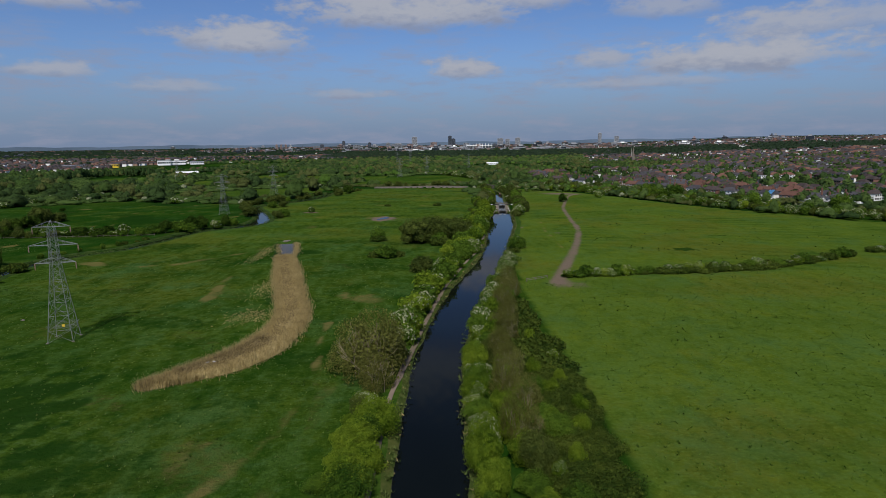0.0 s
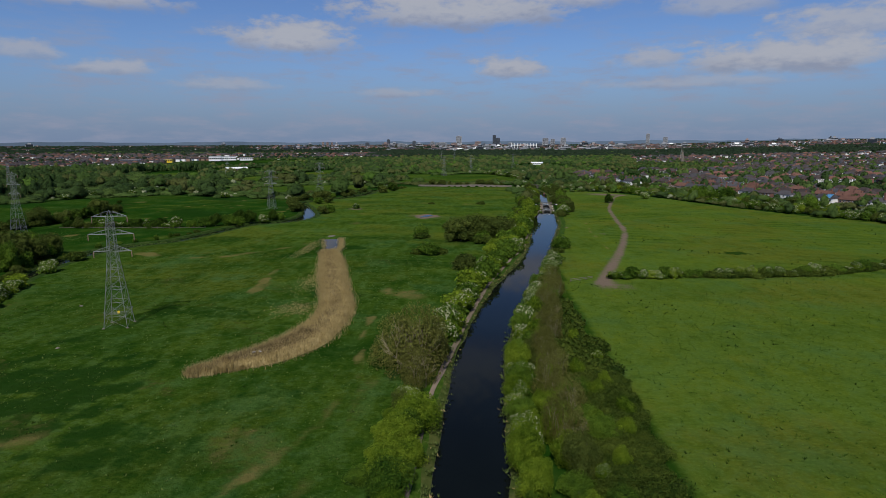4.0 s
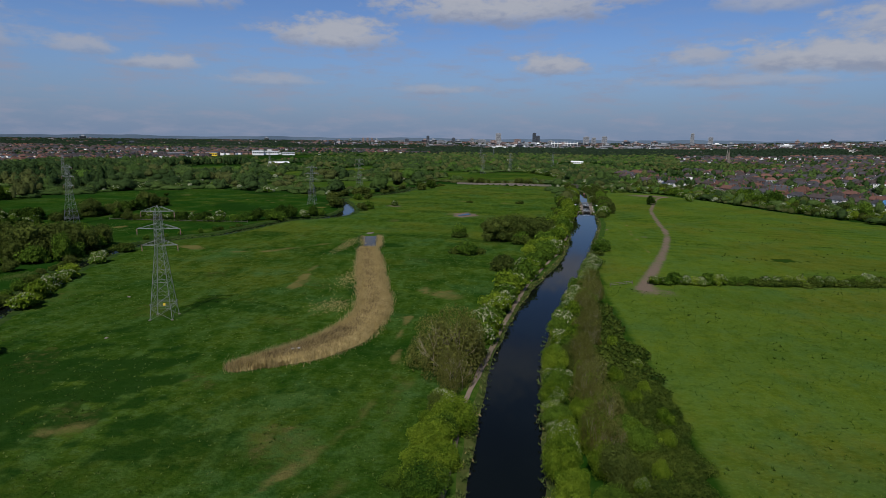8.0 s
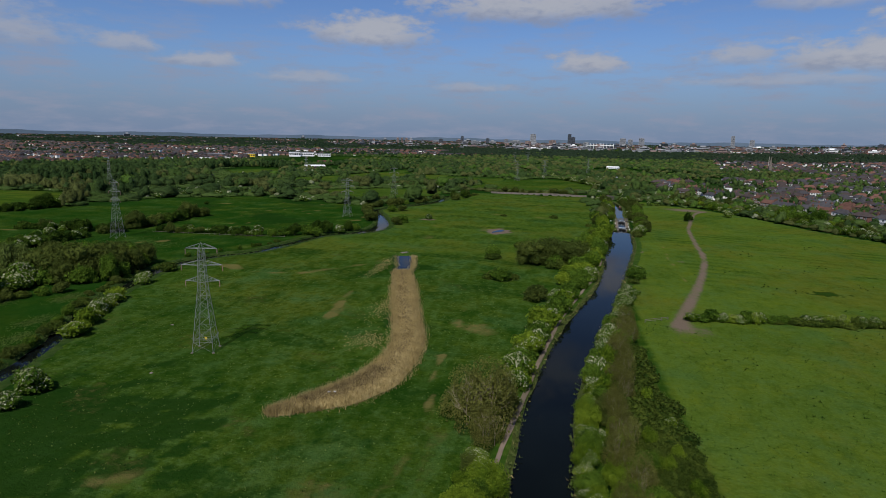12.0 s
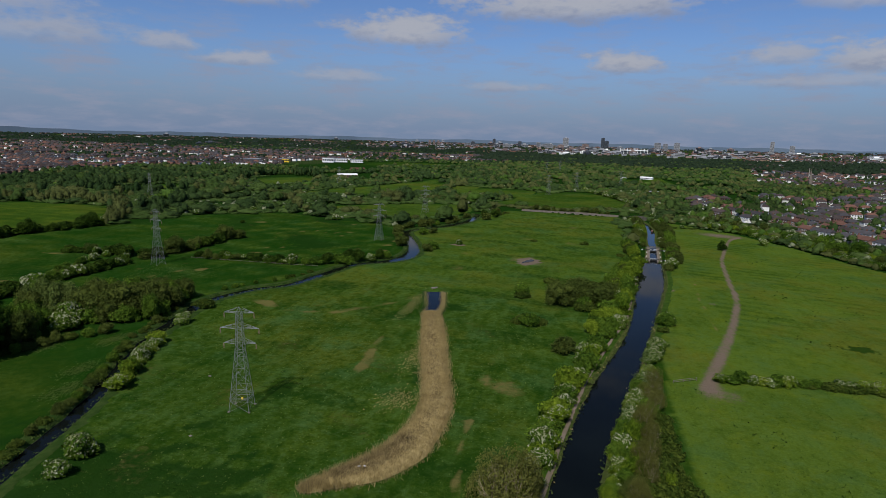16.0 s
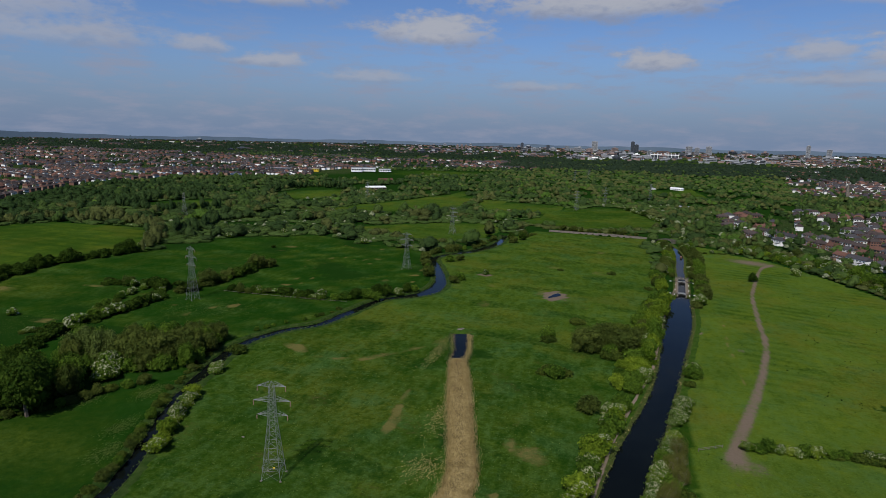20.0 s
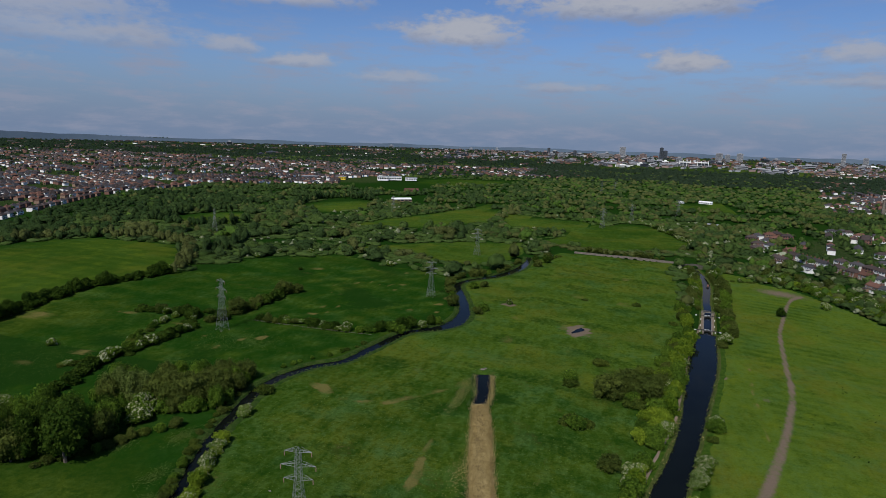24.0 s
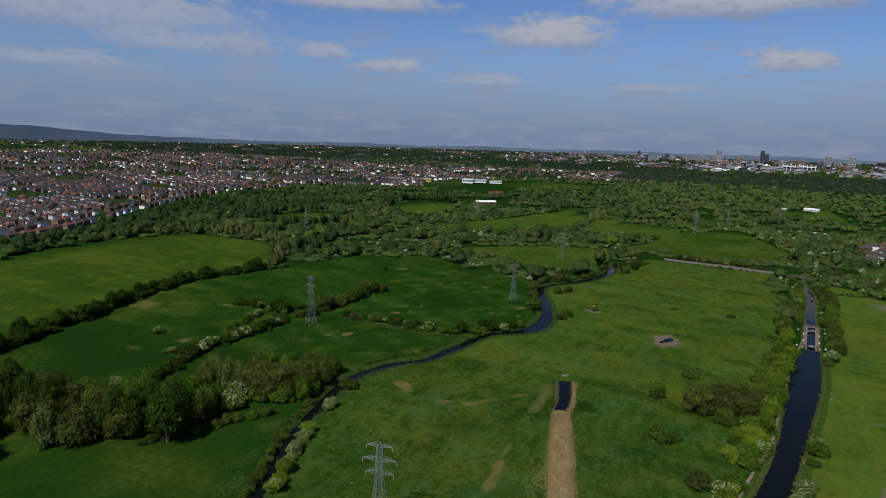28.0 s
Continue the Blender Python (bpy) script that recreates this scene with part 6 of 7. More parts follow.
for s in np.arange(-150, 165, 16.5):
    x, y = np.array([214.0, 564.0]) + U * (s + hr.uniform(-2, 2)) + Vn * (60 + hr.uniform(-3, 3))
    copy_thing(hr.choice(FARH), pose(x, y, tz(x, y), 0, 0, ANG + hr.choice((0, 0, 90)) + hr.uniform(-5, 5)))
for x, y, a in ((139, 862, 10), (150, 884, -70), (166, 900, 15), (178, 918, -60), (168, 872, 20), (186, 896, 5), (152, 846, 60)):
    copy_thing(hr.choice(FARH[1:]), pose(x, y, tz(x, y), 0, 0, a))
edge = curve_points([(-672, 330), (-705, 460), (-792, 625), (-893, 860), (-898, 1100)], 18)
for row, back in enumerate((8, 40)):
    nn = normals2(edge)
    for (x, y), (nx, ny) in zip(edge[:, :2], nn):
        if hr.random() < 0.1:
            continue
        px, py = x - nx * back, y - ny * back
        a = math.degrees(math.atan2(nx, -ny)) + (180 if row == 1 else 0)
        copy_thing(FARH[hr.choice((0, 1, 1, 2, 3, 3, 1))], pose(px, py, tz(px, py), 0, 0, a + hr.uniform(-4, 4)))
for tpl, (x, y) in zip(FARH, ((-690, 390), (-760, 540), (-850, 760), (-910, 1000))):
    tpl.matrix_basis = pose(x - 70, y, tz(x - 70, y), 0, 0, 80)


def house_arrays(w, d, e, r, hip):
    a, b = w / 2, d / 2
    wall = np.array([(-a, -b, -1), (a, -b, -1), (a, b, -1), (-a, b, -1), (-a, -b, e), (a, -b, e), (a, b, e), (-a, b, e)], float)
    wq = np.array([(0, 1, 5, 4), (1, 2, 6, 5), (2, 3, 7, 6), (3, 0, 4, 7)])
    o = 0.4
    k = a + o - hip
    roof = np.array([(-a - o, -b - o, e), (a + o, -b - o, e), (a + o, b + o, e), (-a - o, b + o, e), (-k, 0, e + r), (k, 0, e + r)], float)
    rq, rt = np.array([(0, 1, 5, 4), (2, 3, 4, 5)]), np.array([(1, 2, 5), (3, 0, 4)])
    wins = []
    for z in (1.4, e - 1.2):
        for s in (-1, 1):
            for x in np.linspace(-a * 0.7, a * 0.7, 4):
                wins += [(x - 0.8, s * (b + 0.06), z - 0.6), (x + 0.8, s * (b + 0.06), z - 0.6), (x + 0.8, s * (b + 0.06), z + 0.6), (x - 0.8, s * (b + 0.06), z + 0.6)]
    wins = np.array(wins)
    return (wall, wq), (roof, rq, rt), (wins, np.arange(len(wins)).reshape(-1, 4))


def suburb(name, label, poly, skip, row, step, seed, lo=0, hi=9e9, keep=0.9, cell=260, size=None, mats=None, white=0.48):
    """Streets of far houses: walls by colour, roofs by colour, panes, each in one mesh under one thing."""
    rs = np.random.RandomState(seed)
    p = np.array(poly)
    X, Y, A = [], [], []
    for cx in np.arange(p[:, 0].min(), p[:, 0].max(), cell):
        for cy in np.arange(p[:, 1].min(), p[:, 1].max(), cell):
            ang = rs.uniform(-0.35, 0.35) + (1.57 if rs.rand() < 0.4 else 0)
            c, s = math.cos(ang), math.sin(ang)
            for v in np.arange(-cell * 0.75, cell * 0.75, row):
                u = np.arange(-cell * 0.75, cell * 0.75, step) + rs.uniform(0, step)
                x, y = cx + cell / 2 + u * c - v * s, cy + cell / 2 + u * s + v * c
                k = (np.abs(x - cx - cell / 2) < cell / 2) & (np.abs(y - cy - cell / 2) < cell / 2) & (rs.rand(len(u)) < keep)
                X.append(x[k]), Y.append(y[k]), A.append(np.full(k.sum(), ang) + rs.normal(0, 0.03, k.sum()))
    X, Y, A = np.concatenate(X), np.concatenate(Y), np.concatenate(A)
    r = np.hypot(X, Y)
    k = inside(X, Y, poly) & ~skip(X, Y) & (wave_noise(X, Y, 180, 35) < 0.42) & (r > lo) & (r < hi) & (np.abs(np.degrees(np.arctan2(X, Y))) < 66)
    X, Y, A = X[k], Y[k], A[k]
    Z = terrain(X, Y)
    ob = thing(name, label, "houses", kind="stuff")
    wallc, roofc = rs.choice(3, len(X), p=(white, 0.58 - white / 2, 0.42 - white / 2)), rs.choice(3, len(X), p=(0.42, 0.38, 0.20))
    sc = rs.uniform(0.85, 1.2, len(X))
    (wv, wq), (rv, rq, rt), (gv, gq) = house_arrays(*(size or (step * 0.78, 8, 5.1, 3.0)), 3.0)

    def put(nm, base, quads, tris, idx, mat):
        if not len(idx):
            return
        c, s = np.cos(A[idx]), np.sin(A[idx])
        bx, by, bz = base[None, :, 0] * sc[idx][:, None], base[None, :, 1], base[None, :, 2]
        v = np.stack([bx * c[:, None] - by * s[:, None] + X[idx][:, None], bx * s[:, None] + by * c[:, None] + Y[idx][:, None], bz + Z[idx][:, None]], -1)
        off = np.arange(len(idx)) * len(base)
        f = (quads[None] + off[:, None, None]).reshape(-1, 4).tolist()
        if tris is not None:
            f += (tris[None] + off[:, None, None]).reshape(-1, 3).tolist()
        part_mesh(nm, mesh_of(nm, v.reshape(-1, 3), f, mat), ob)

    for k, mat in enumerate(mats or (RENDER_W, BRICK[0], BRICK[1])):
        put("walls", wv, wq, None, np.nonzero(wallc == k)[0], mat)
    for k, mat in enumerate(ROOF):
        put("roofs", rv, rq, rt, np.nonzero(roofc == k)[0], mat)
    near = np.nonzero(np.hypot(X, Y) < 1300)[0]
    put("panes", gv, gq, None, near, GLASS)
    return len(X)


def skip_right(x, y):
    d = (x - 214) * Vn[0] + (y - 564) * Vn[1]
    s = (x - 214) * U[0] + (y - 564) * U[1]
    return ((d < 80) & (s < 190)) | inside(x, y, TREE_BELT)


suburb("far_houses", "rows of brick and white houses with brown roofs", TOWN_R, skip_right, 28, 15, 301, hi=1950, cell=150, keep=0.78, white=0.56)
suburb("far_houses", "distant streets of small houses", TOWN_R, lambda x, y: np.zeros(x.shape, bool), 40, 20, 302, lo=1950, hi=3400, keep=0.6, white=0.28)
suburb("far_houses", "suburb of white and brick semis with brown roofs", TOWN_L, lambda x, y: (dist_line(x, y, edge) < 58) | inside(x, y, SCHOOL), 25, 13.5, 303, hi=1750, keep=0.88)
suburb("far_houses", "distant suburb streets and roofs", TOWN_L, lambda x, y: np.zeros(x.shape, bool), 34, 17, 304, lo=1750, hi=3400, keep=0.7, white=0.30)
suburb("far_houses", "far streets between belts of trees", BEHIND_L, lambda x, y: wave_noise(x, y, 240, 36) < 0.45, 44, 24, 307, lo=1900, hi=3400, keep=0.6, white=0.34)
CITY = [(-1000, 2650), (900, 2650), (1200, 3900), (-1200, 3900)]
suburb("city_blocks", "crowded pale city blocks and offices", CITY, lambda x, y: wave_noise(x, y, 260, 38) > 0.5, 62, 42, 306, lo=2600, hi=3950, keep=0.5, size=(20, 13, 8, 2.0), mats=(FACADE, FACADE_R, FACADE_R))
FAR_T = [(-3600, 1500), (-3400, 2600), (-1500, 4300), (0, 4500), (1500, 4200), (3000, 3200), (2400, 3300), (700, 3000), (-350, 2700), (-1800, 2900), (-2600, 1800)]
suburb("far_houses", "hazy town roofs far off", FAR_T, lambda x, y: wave_noise(x, y, 420, 33) > 0.15, 60, 34, 305, lo=2600, hi=4500, keep=0.5, white=0.28)


# ---------------------------------------------------------------- large buildings
def block(az, r, top_el, w, d, mat, label, floors=0, base=None, name="tower_block", eye=114.0):
    """A large far building at a bearing and distance, with bands of windows."""
    a = radians(az)
    x, y = r * math.sin(a), r * math.cos(a)
    zb = tz(x, y)
    h = max(6.0, eye + r * math.tan(radians(top_el)) - zb)
    label = label if len(label.split()) > 3 else label + " on the city skyline"
    ob = thing(name, label, "building", "far large buildings", at=pose(x, y, zb, 0, 0, -az))
    bm = bmesh.new()
    box(bm, -w / 2, -d / 2, -5, w / 2, d / 2, h)
    box(bm, -w * 0.2, -d * 0.2, h, w * 0.2, d * 0.2, h + 2.5)
    part("wall", bm, mat, ob)
    n = floors or max(1, int(h / 3.4))
    for k in range(n):
        z = (k + 0.5) / n * h
        bm = bmesh.new()
        box(bm, -w * 0.46, -d / 2 - 0.15, z - 0.75, w * 0.46, -d / 2 - 0.02, z + 0.75)
        part("window_band", bm, GLASS, ob)
    return ob


R = 3600
block(1.70, R, -0.37, 20, 24, FACADE_D, "tall dark glass tower over the city")
block(2.02, R + 10, -0.62, 24, 24, FACADE_D, "dark slab beside the tall tower")
block(-1.57, R, -0.42, 32, 20, FACADE, "pale concrete office tower")
block(-5.70, R, -0.87, 20, 18, FACADE_D, "dark slim tower block")
block(-8.05, R, -0.72, 17, 18, FACADE_D, "slim grey-blue tower")
for az in (-14.0, -13.6, -13.2):
    block(az, R - 300, -1.05, 12, 14, FACADE_R, "pink brick residential tower")
block(6.35, R, -0.66, 34, 20, FACADE, "grey slab tower")
block(7.0, R - 50, -0.75, 24, 20, FACADE, "grey-white block")
block(7.94, R, -0.62, 30, 20, FACADE, "pale tower block")
block(15.24, R - 100, -0.34, 19, 18, FACADE, "white residential tower block")
block(16.7, R, -0.62, 24, 20, FACADE, "pale tower block")
block(20.5, R - 300, -1.25, 44, 18, FACADE_R, "long brick flats")
block(22.36, R - 500, -1.3, 70, 30, FACADE, "long white hall")
block(-6.9, R - 200, -1.15, 40, 24, FACADE, "white office block")
block(-10.5, R - 200, -1.2, 34, 24, FACADE, "white office block")
block(-3.2, R - 100, -1.05, 60, 24, FACADE, "pale office slab")
block(-2.0, R - 150, -1.1, 34, 24, FACADE_R, "brick office block")
block(0.2, R - 50, -0.95, 36, 24, FACADE_R, "brick office block")
block(-10.0, R, -1.0, 24, 20, FACADE_D, "dark office block")
block(-4.0, R, -0.92, 24, 24, FACADE, "pale block")
block(3.2, R - 300, -1.15, 30, 24, FACADE, "pale block")
for az, w in ((-2.6, 60), (-0.6, 100), (1.0, 50), (9.6, 70), (11.5, 50), (13.0, 70), (-7.8, 50), (5.2, 60)):
    block(az, R - 650, -1.9, w, 40, FACADE, "long pale retail shed by the city", 1, name="retail_shed")


def stadium():
    a = radians(4.4)
    x, y = 3000 * math.sin(a), 3000 * math.cos(a)
    ob = thing("stadium_stand", "white steel stadium stand with roof trusses", "stadium", at=pose(x, y, tz(x, y), 0, 0, -4.4))
    bm = bmesh.new()
    box(bm, -62, -15, 17, 62, 15, 20)
    part("roof", bm, WHITE, ob)
    for k in range(9):
        bm = bmesh.new()
        xx = -60 + k * 15
        box(bm, xx - 1, -15.5, -3, xx + 1, -13.5, 27)
        part("mast", bm, WHITE, ob)
    bm = bmesh.new()
    box(bm, -60, -8, -3, 60, 14, 15)
    part("seating", bm, FACADE_D, ob)


stadium()
rs = np.random.RandomState(405)
for k in range(46):
    az = rs.normal(1.0, 3.2) if k % 2 else rs.uniform(8, 30)
    block(az, rs.uniform(2650, 3500), -9, rs.uniform(18, 60), rs.uniform(14, 30), (FACADE, FACADE_R, FACADE, WHITE, FACADE)[k % 5], "low white city building", 2, name="city_building").scale[2] = rs.uniform(1.0, 2.6)
rs = np.random.RandomState(404)
for k in range(90):
    az = rs.uniform(-18, 14) if k % 3 else rs.uniform(-40, 34)
    r = rs.uniform(2700, 4100)
    block(az, r, -5, rs.uniform(14, 42), rs.uniform(12, 24), (FACADE, FACADE_R, FACADE_D, FACADE)[rs.randint(4)], "mid-rise city building", rs.randint(2, 5), name="city_building").scale[2] = rs.uniform(1.2, 3.2)


def long_building(x, y, turn, w, d, h, label, parts_n, mat=WHITE, roof=None, rise=0.0):
    ob = thing("building", label, "building", at=pose(x, y, tz(x, y), 0, 0, turn))
    part("wall", wall_bm(w, d, h, rise), mat, ob)
    if rise:
        part("roof", roof_bm(w, d, h, rise, 0.2), roof, ob)
    else:
        bm = bmesh.new()
        box(bm, -w / 2 - 0.6, -d / 2 - 0.6, h, w / 2 + 0.6, d / 2 + 0.6, h + 0.5)
        part("roof", bm, roof or FACADE, ob)
    for k in range(parts_n):
        xx = (k + 0.5) / parts_n * w - w / 2
        bm = bmesh.new()
        box(bm, xx - w / parts_n * 0.38, -d / 2 - 0.1, h * 0.35, xx + w / parts_n * 0.38, -d / 2, h * 0.72)
        part("window", bm, GLASS, ob)
    return ob


long_building(-596, 1420, 22, 60, 20, 8, "long white modern school building with dark window band", 14)
long_building(-548, 1444, 22, 30, 16, 6, "low white side wing of the school", 7)
long_building(-604, 1398, 22, 26, 12, 10, "white upper storey block of the school", 6)
long_building(-416, 1045, 38, 36, 14, 4.5, "brick sports shed with white roof", 5, BRICK[1], WHITE, 2.4)
long_building(-470, 1240, 30, 30, 16, 4, "low brick barn with red-brown roof", 4, BRICK[0], ROOF[2], 2.6)
long_building(130, 1352, -25, 26, 8, 3.6, "white cricket pavilion with pitched roof", 6, WHITE, WHITE, 2.0)
long_building(82, 1338, -25, 12, 6, 3.0, "small white wooden clubhouse", 3, WHITE, WHITE)
long_building(108, 985, -20, 22, 8, 3.0, "low white garage among the trees", 4, WHITE, FACADE)
long_building(-790, 1370, 15, 40, 20, 9, "flat-roofed yellow and dark college block", 8, FACADE_D, FACADE)
long_building(-720, 1400, 15, 26, 16, 7, "yellow panelled college wing", 5, YELLOW, FACADE)

# ---------------------------------------------------------------- the lock
def build_lock():
    at = pose(44.7, 423, 0, 0, 0, -5.6)
    lock = thing("lock", "canal lock with stone sides and black gates", "lock", at=at)
    for s in (-1, 1):
        bm = bmesh.new()
        box(bm, s * 2.3, -4, -2.6, s * 3.1, 50, 0.16)
        part("side_wall", bm, STONE, lock)
        bm = bmesh.new()
        box(bm, s * 2.25, -4, 0.16, s * 3.2, 50, 0.34)
        part("coping", bm, STONE, lock, "worn stone coping")
        bm = bmesh.new()
        box(bm, s * 3.1, -4.2, -2.6, s * 5.6, 50.2, 0.14)
        part("apron", bm, BANK_DRY, lock, "trodden grass lockside")
        bm = bmesh.new()
        box(bm, s * 3.2, 1, 0.14, s * 4.2, 49, 0.2)
        part("path", bm, GRAVEL, lock)
    for y0, z, span in ((0.5, 0.5, -1), (37, 0.75, -1)):
        for s in (-1, 1):
            bm = bmesh.new()
            beam(bm, (s * 2.35, y0, -1.0), (0.0, y0 + 1.2, -1.0), 0.3)
            beam(bm, (s * 2.35, y0, 0.3), (0.0, y0 + 1.2, 0.3), 0.3)
            for k in range(7):
                u = k / 6
                beam(bm, (s * 2.35 * (1 - u), y0 + 1.2 * u, -2.2), (s * 2.35 * (1 - u), y0 + 1.2 * u, 0.4), 0.34)
            gate = part("gate", bm, TIMBER_B, lock, "black timber lock gate")
            bm = bmesh.new()
            beam(bm, (s * 0.3, y0 + 1.1, z + 0.35), (s * 7.0, y0 - 1.4, z + 0.35), 0.34)
            part("balance_beam", bm, TIMBER_B, gate)
            bm = bmesh.new()
            beam(bm, (s * 7.0, y0 - 1.4, z + 0.35), (s * 8.2, y0 - 1.85, z + 0.35), 0.37)
            part("beam_end", bm, WHITE, gate, "white-painted beam end")
            bm = bmesh.new()
            for k in range(4):
                beam(bm, (s * (0.3 + k * 0.62), y0 - 0.25 + 1.0 - k * 0.3, 0.3), (s * (0.3 + k * 0.62), y0 - 0.25 + 1.0 - k * 0.3, 1.35), 0.08)
            beam(bm, (s * 0.3, y0 + 0.75, 1.3), (s * 2.2, y0 - 0.2, 1.3), 0.08)
            part("hand_rail", bm, WHITE, gate, "white hand rail")
    v = np.array([(-2.4, -4, -0.54), (2.4, -4, -0.54), (2.4, 50, -0.5), (-2.4, 50, -0.5)], float)
    part_mesh("water", mesh_of("water", v, [(0, 1, 2, 3)], WATER), lock, "dark water in the chamber")
    fb = thing("footbridge", "grey timber footbridge with rails over the lock head", "bridge", at=at)
    bm = bmesh.new()
    box(bm, -4.6, 47.2, 0.5, 4.6, 48.8, 0.8)
    part("deck", bm, TIMBER, fb)
    for y in (47.25, 48.75):
        bm = bmesh.new()
        for k in range(7):
            beam(bm, (-4.5 + 1.5 * k, y, 0.8), (-4.5 + 1.5 * k, y, 1.85), 0.08)
        for z in (1.3, 1.82):
            beam(bm, (-4.5, y, z), (4.5, y, z), 0.08)
        part("rail", bm, TIMBER, fb)
    for s in (-1, 1):
        bm = bmesh.new()
        box(bm, s * 3.2, 46.8, 0, s * 4.6, 49.2, 0.5)
        part("abutment", bm, STONE, fb)
    m4 = at
    for x, y in ((-4.6, -2), (4.6, -2), (-4.4, 12), (4.4, 12), (-4.4, 28), (4.4, 28)):
        p = m4 @ Vector((x, y, 0.14))
        bm = bmesh.new()
        bmesh.ops.create_cone(bm, cap_ends=True, segments=10, radius1=0.22, radius2=0.2, depth=0.7, matrix=Matrix.Translation((0, 0, 0.35)))
        bmesh.ops.create_cone(bm, cap_ends=True, segments=10, radius1=0.27, radius2=0.22, depth=0.12, matrix=Matrix.Translation((0, 0, 0.74)))
        me = bpy.data.meshes.new("bollard")
        bm.to_mesh(me)
        bm.free()
        me.materials.append(WHITE)
        tagged(new("bollard", me), "short white-topped mooring bollard on the lockside", "bollard", "lock bollards").matrix_basis = Matrix.Translation(p)


build_lock()


# ---------------------------------------------------------------- bridges
BRIDGE_WAY = plain("worn_bridge_way", (0.050, 0.046, 0.030), (0.120, 0.098, 0.072), 0.5, 0.95, 0.02)


def arch_bridge(name, label, line, arches, top, parapet, half, stone=STONE):
    """A stone bridge along a line. arches: rows of (distance along, span, crown height)."""
    pts = curve_points(line, 0.5)
    n = normals2(pts)
    s = np.r_[0, np.cumsum(np.hypot(*np.diff(pts[:, :2], axis=0).T))]
    low = np.full(len(s), -1.0)
    for c, span, h in arches:
        u = np.abs(s - c) / (span / 2)
        low = np.where(u < 1, -0.6 + (h + 0.6) * np.sqrt(np.clip(1 - u * u, 0, 1)), low)
    crest = top(s / s[-1])
    ob = thing(name, label, "bridge")
    for side in (-1, 1):
        a, b = pts[:, :2] + n * half * side, pts[:, :2] + n * (half - 0.35) * side
        v = np.vstack([np.c_[a, low], np.c_[a, crest + parapet], np.c_[b, crest + parapet], np.c_[b, crest - 0.2]])
        L = len(s)
        f = []
        for i in range(L - 1):
            for k in range(3):
                f.append((k * L + i, k * L + i + 1, (k + 1) * L + i + 1, (k + 1) * L + i))
        part_mesh("parapet_wall", mesh_of("parapet_wall", v, f, stone), ob)
    a, b = pts[:, :2] - n * half, pts[:, :2] + n * half
    L = len(s)
    f = [(i, i + 1, L + i + 1, L + i) for i in range(L - 1)]
    part_mesh("vault", mesh_of("vault", np.vstack([np.c_[a, low], np.c_[b, low]]), f, DARKHOLE if half > 9 else stone), ob)
    a, b = pts[:, :2] - n * (half - 0.3), pts[:, :2] + n * (half - 0.3)
    part_mesh("deck", mesh_of("deck", np.vstack([np.c_[a, crest], np.c_[b, crest]]), f, BRIDGE_WAY), ob)
    return ob


arch_bridge("stone_bridge", "long low medieval stone bridge with small arches across the meadow", [(-66, 668.5), (-45, 666.5), (-20, 663), (2, 659.5), (24, 658.5), (35, 658)],
            [(34, 3.0, 0.9), (40, 3.0, 0.95), (47, 3.2, 1.0), (55, 4.6, 1.35), (64, 4.8, 1.4), (73, 3.2, 1.0), (79, 3.0, 0.9), (85, 2.6, 0.8)],
            lambda u: 0.9 + 0.75 * np.exp(-((u - 0.64) / 0.2) ** 2), 0.75, 1.5)
arch_bridge("canal_bridge", "humped brick bridge over the canal", [(38, 642), (46, 641), (53, 640), (60, 639), (69, 638)], [(15.5, 8.0, 3.0)], lambda u: 1.0 + 2.4 * np.sin(np.clip(u, 0, 1) * 3.14) ** 1.5, 0.9, 1.7, plain("dark_mossy_stone", (0.035, 0.036, 0.026), (0.095, 0.084, 0.064), 0.7, 0.9, bumpy=0.05))


# ---------------------------------------------------------------- small things
def fence(name, label, pts, rails=2, h=1.15, step=2.2, mat=TIMBER):
    ob = thing(name, label, "fence")
    line = curve_points(pts, step)
    prev = None
    for x, y in line[:, :2]:
        z = tz(x, y)
        bm = bmesh.new()
        beam(bm, (x, y, z - 0.3), (x, y, z + h), 0.13)
        part("post", bm, mat, ob)
        if prev is not None:
            for r in range(rails):
                bm = bmesh.new()
                zz = h * (0.45 + 0.45 * r)
                beam(bm, (prev[0], prev[1], prev[2] + zz), (x, y, z + zz), 0.1)
                part("rail", bm, mat, ob)
        prev = (x, y, z)
    return ob


fence("wooden_fence", "short weathered wooden fence beside the worn track", [(27.5, 205), (31, 207.2), (35.6, 210)])
fence("wire_fence", "pale post fence along the river field", [(-236, 328.5), (-210, 328.5), (-190, 329), (-168, 330), (-154, 331)], 1, 1.1, 3.0)


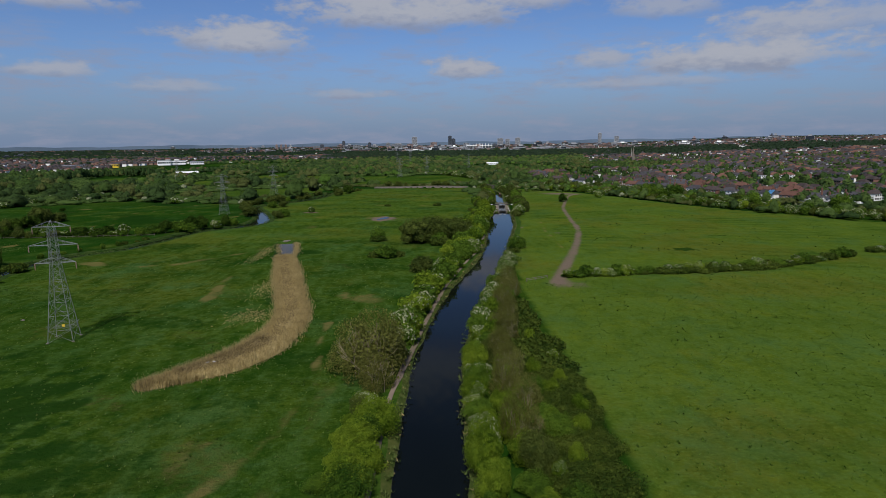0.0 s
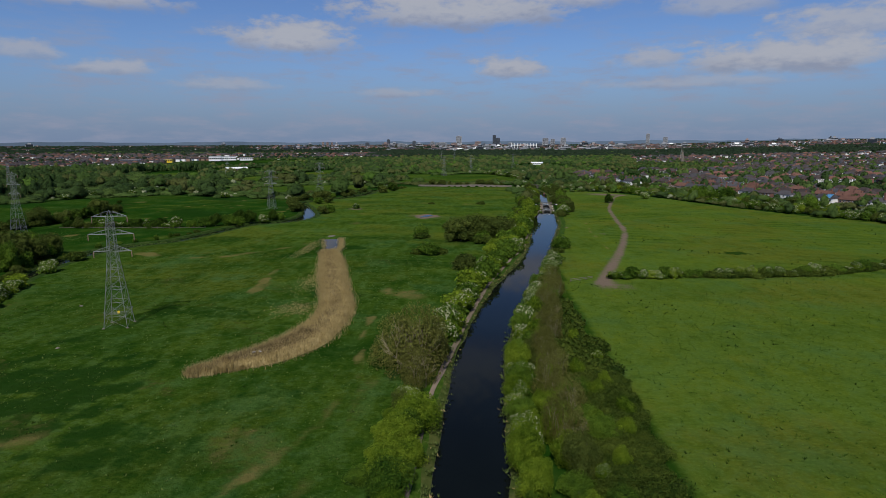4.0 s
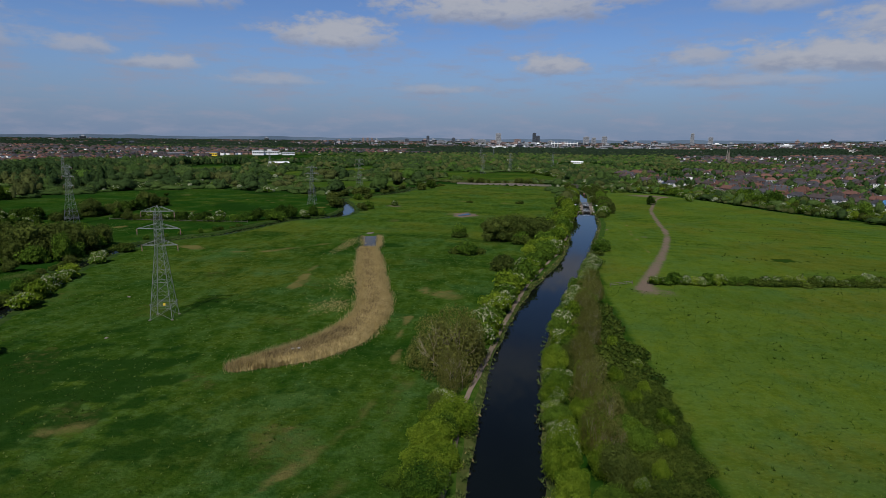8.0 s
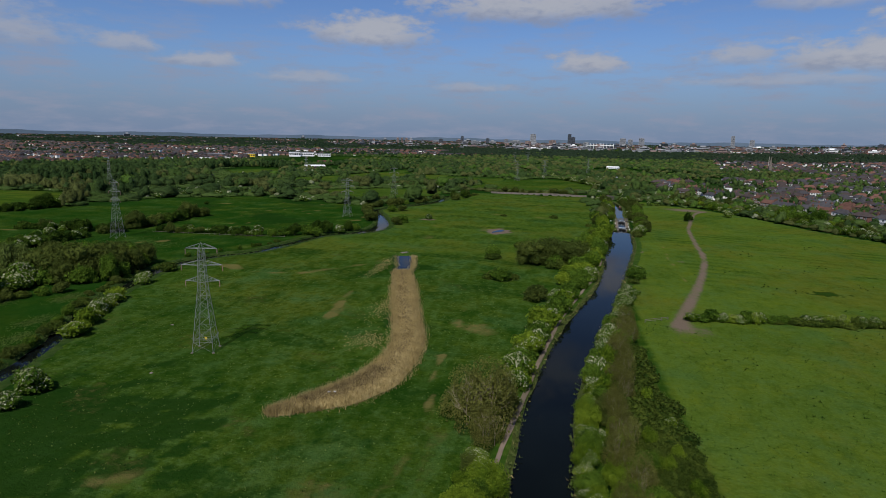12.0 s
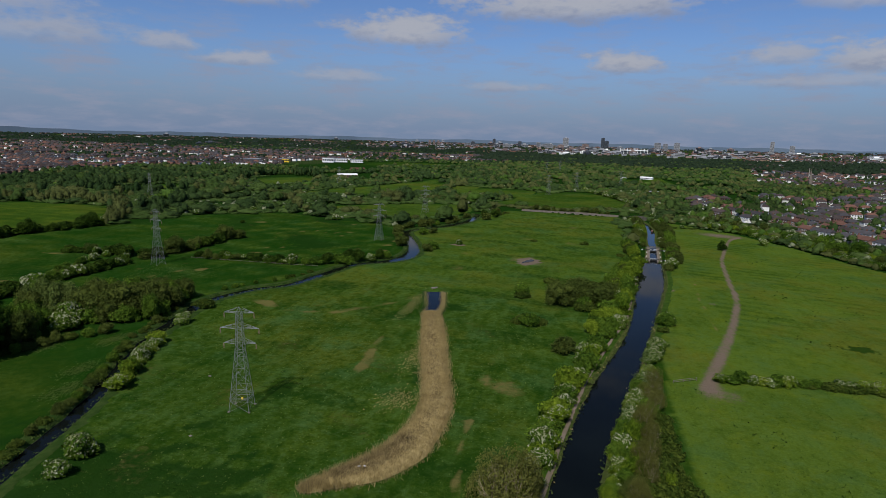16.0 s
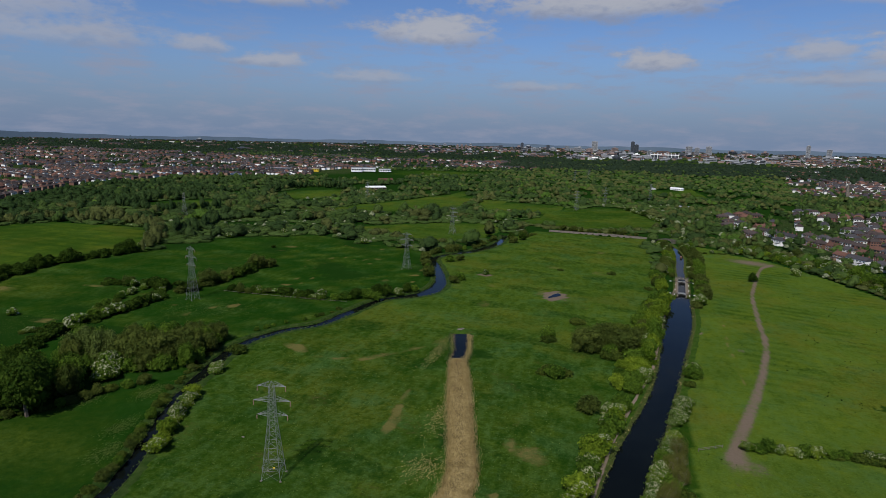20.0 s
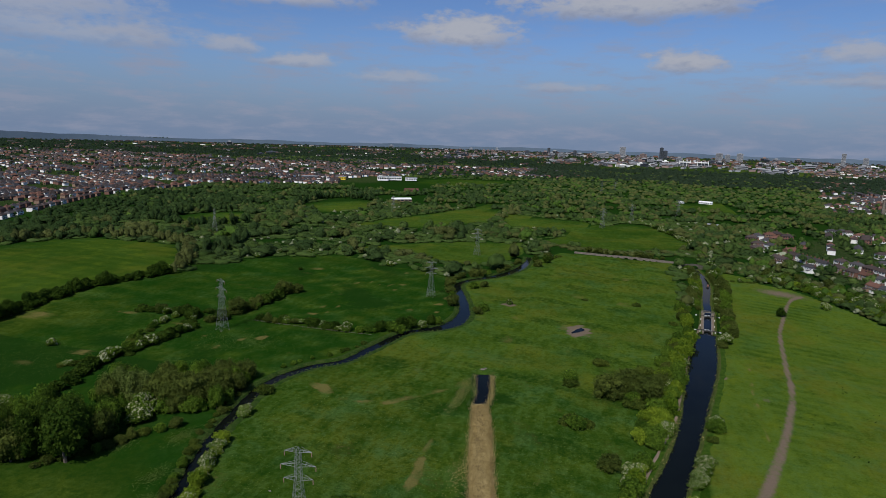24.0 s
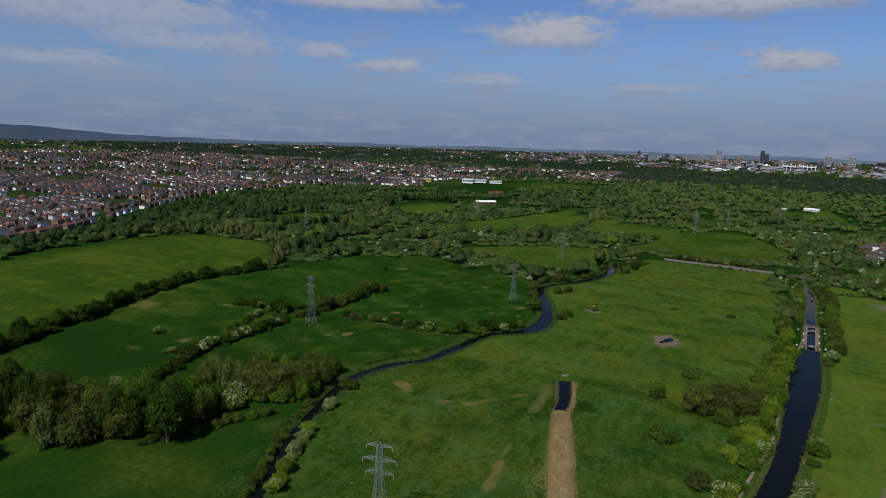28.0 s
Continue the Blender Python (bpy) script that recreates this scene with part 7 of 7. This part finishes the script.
def narrowboat(x, y, turn):
    ob = thing("boat", "small brown moored canal boat", "boat", at=pose(x, y, -0.35, 0, 0, turn))
    bm = bmesh.new()
    sec = ((-5.5, 0.3), (-4.6, 0.95), (3.6, 0.95), (4.8, 0.6), (5.4, 0.08))
    rows = []
    for yy, w in sec:
        rows.append([bm.verts.new(p) for p in ((-w * 0.8, yy, -0.3), (-w, yy, 0.65), (w, yy, 0.65), (w * 0.8, yy, -0.3))])
    for a, b in zip(rows[:-1], rows[1:]):
        for k in range(3):
            bm.faces.new((a[k], a[k + 1], b[k + 1], b[k]))
    bm.faces.new(rows[0])
    bm.faces.new(rows[-1][::-1])
    part("hull", bm, TIMBER_B, ob)
    bm = bmesh.new()
    box(bm, -0.72, -3.6, 0.62, 0.72, 2.6, 1.5)
    bmesh.ops.bevel(bm, geom=bm.edges[:], offset=0.12, segments=2, affect="EDGES")
    cab = part("cabin", bm, BRICK[0], ob, "red-brown cabin")
    for s in (-1, 1):
        for yy in (-2.6, -1.0, 0.6, 1.8):
            bm = bmesh.new()
            box(bm, s * 0.73, yy - 0.35, 0.95, s * 0.76, yy + 0.35, 1.3)
            part("window", bm, GLASS, cab)


narrowboat(58.3, 563, -6)


def car(x, y, turn, mat, label):
    ob = thing("car", label, "car", at=pose(x, y, tz(x, y) + 0.1, 0, 0, turn))
    bm = bmesh.new()
    prof = ((-2.1, 0.35), (-2.1, 0.9), (-1.9, 1.0), (-1.3, 1.65), (0.5, 1.7), (1.1, 1.05), (1.95, 0.9), (2.1, 0.6), (2.1, 0.35))
    a = [bm.verts.new((-0.85, yy, z)) for yy, z in prof]
    b = [bm.verts.new((0.85, yy, z)) for yy, z in prof]
    bm.faces.new(a)
    bm.faces.new(b[::-1])
    for i in range(len(prof)):
        j = (i + 1) % len(prof)
        bm.faces.new((a[j], a[i], b[i], b[j]))
    body = part("body", bm, mat, ob)
    for s in (-1, 1):
        bm = bmesh.new()
        box(bm, s * 0.86, -1.2, 1.05, s * 0.88, 0.5, 1.5)
        part("side_window", bm, GLASS, body)
        for yy in (-1.3, 1.3):
            bm = bmesh.new()
            bmesh.ops.create_cone(bm, cap_ends=True, segments=14, radius1=0.33, radius2=0.33, depth=0.22, matrix=Matrix.Translation((s * 0.8, yy, 0.33)) @ pose(0, 0, 0, 0, 90, 0))
            part("wheel", bm, TIMBER_B, ob)
    bm = bmesh.new()
    v = [bm.verts.new(p) for p in ((-0.75, 1.08, 1.1), (0.75, 1.08, 1.1), (0.7, 0.58, 1.64), (-0.7, 0.58, 1.64))]
    bm.faces.new(v)
    part("windscreen", bm, GLASS, body)


car(31.5, 447, -8, WHITE, "white car parked beside the lock")
# pale stump and log by the pond, bank rubbish
for x, y, s in ((-77, 303, 1.2), (-76, 305, 0.8), (-118, 168, 0.45), (-100, 132, 0.4)):
    rs = np.random.RandomState(int(abs(x * 10)))
    v = ICO2[0] * (1 + rs.uniform(-0.25, 0.25, (len(ICO2[0]), 1))) * (s * 1.2, s * 0.7, s * 0.45)
    tagged(new("rubble_heap", mesh_of("rubble_heap", v, ICO2[1], STONE)), "small pale heap of earth and stones in the grass", "rubble", "rubble heaps").matrix_basis = Matrix.Translation((x, y, tz(x, y) + 0.1))
for x, y, a in ((-52.5, 127.5, 20), (-51.3, 127.9, -30)):
    bm = bmesh.new()
    bmesh.ops.create_icosphere(bm, subdivisions=2, radius=0.4, matrix=Matrix.Diagonal((1.2, 0.6, 0.4, 1)))
    me = bpy.data.meshes.new("feed_sack")
    bm.to_mesh(me)
    bm.free()
    me.materials.append(CONCRETE)
    tagged(new("plastic_sack", me), "pale plastic sack lying on the dry reeds", "sack", "sacks on the reeds").matrix_basis = pose(x, y, 1.5, 0, 0, a)

# muddy scrape in the north of the meadow
rs = np.random.RandomState(12)
a = np.linspace(0, 6.28, 40, endpoint=False)
k = 1 + 0.16 * np.sin(a * 3 + 1) + 0.08 * np.sin(a * 7)
v = np.stack([-35.5 + np.cos(a) * k * 2.4 + np.sin(a) * k * 2.6, 391 + np.sin(a) * k * 6.4, np.full(40, 0.16)], 1)
tagged(new("water", mesh_of("water", v, [tuple(range(40))], WATER)), "shallow muddy puddle in bare ground", "puddle", kind="structure")

# church spire among the trees
sp = thing("church_spire", "grey stone church spire above the trees", "church", at=pose(420, 1290, tz(420, 1290)))
bm = bmesh.new()
box(bm, -3, -3, -1, 3, 3, 14)
part("tower", bm, STONE, sp)
bm = bmesh.new()
bmesh.ops.create_cone(bm, cap_ends=True, segments=8, radius1=3.2, radius2=0.1, depth=20, matrix=Matrix.Translation((0, 0, 24)))
part("spire", bm, STONE, sp)
ch = thing("tall_chimney", "slim pale works chimney beyond the church", "chimney", at=pose(505, 1560, tz(505, 1560)))
bm = bmesh.new()
bmesh.ops.create_cone(bm, cap_ends=True, segments=12, radius1=0.9, radius2=0.55, depth=28, matrix=Matrix.Translation((0, 0, 13)))
part("shaft", bm, CONCRETE, ch)
bm = bmesh.new()
bmesh.ops.create_cone(bm, cap_ends=True, segments=12, radius1=0.7, radius2=0.7, depth=1.0, matrix=Matrix.Translation((0, 0, 26.6)))
part("cap", bm, STONE, ch)
# long pale-green workshop roof at the edge of the houses
long_building(148, 740, 62, 24, 12, 4.0, "low workshop with a pale green pitched roof", 4, BRICK[0], plain("green_sheet_roof", (0.20, 0.22, 0.13), (0.32, 0.34, 0.22), 0.6, 0.7), 2.6)
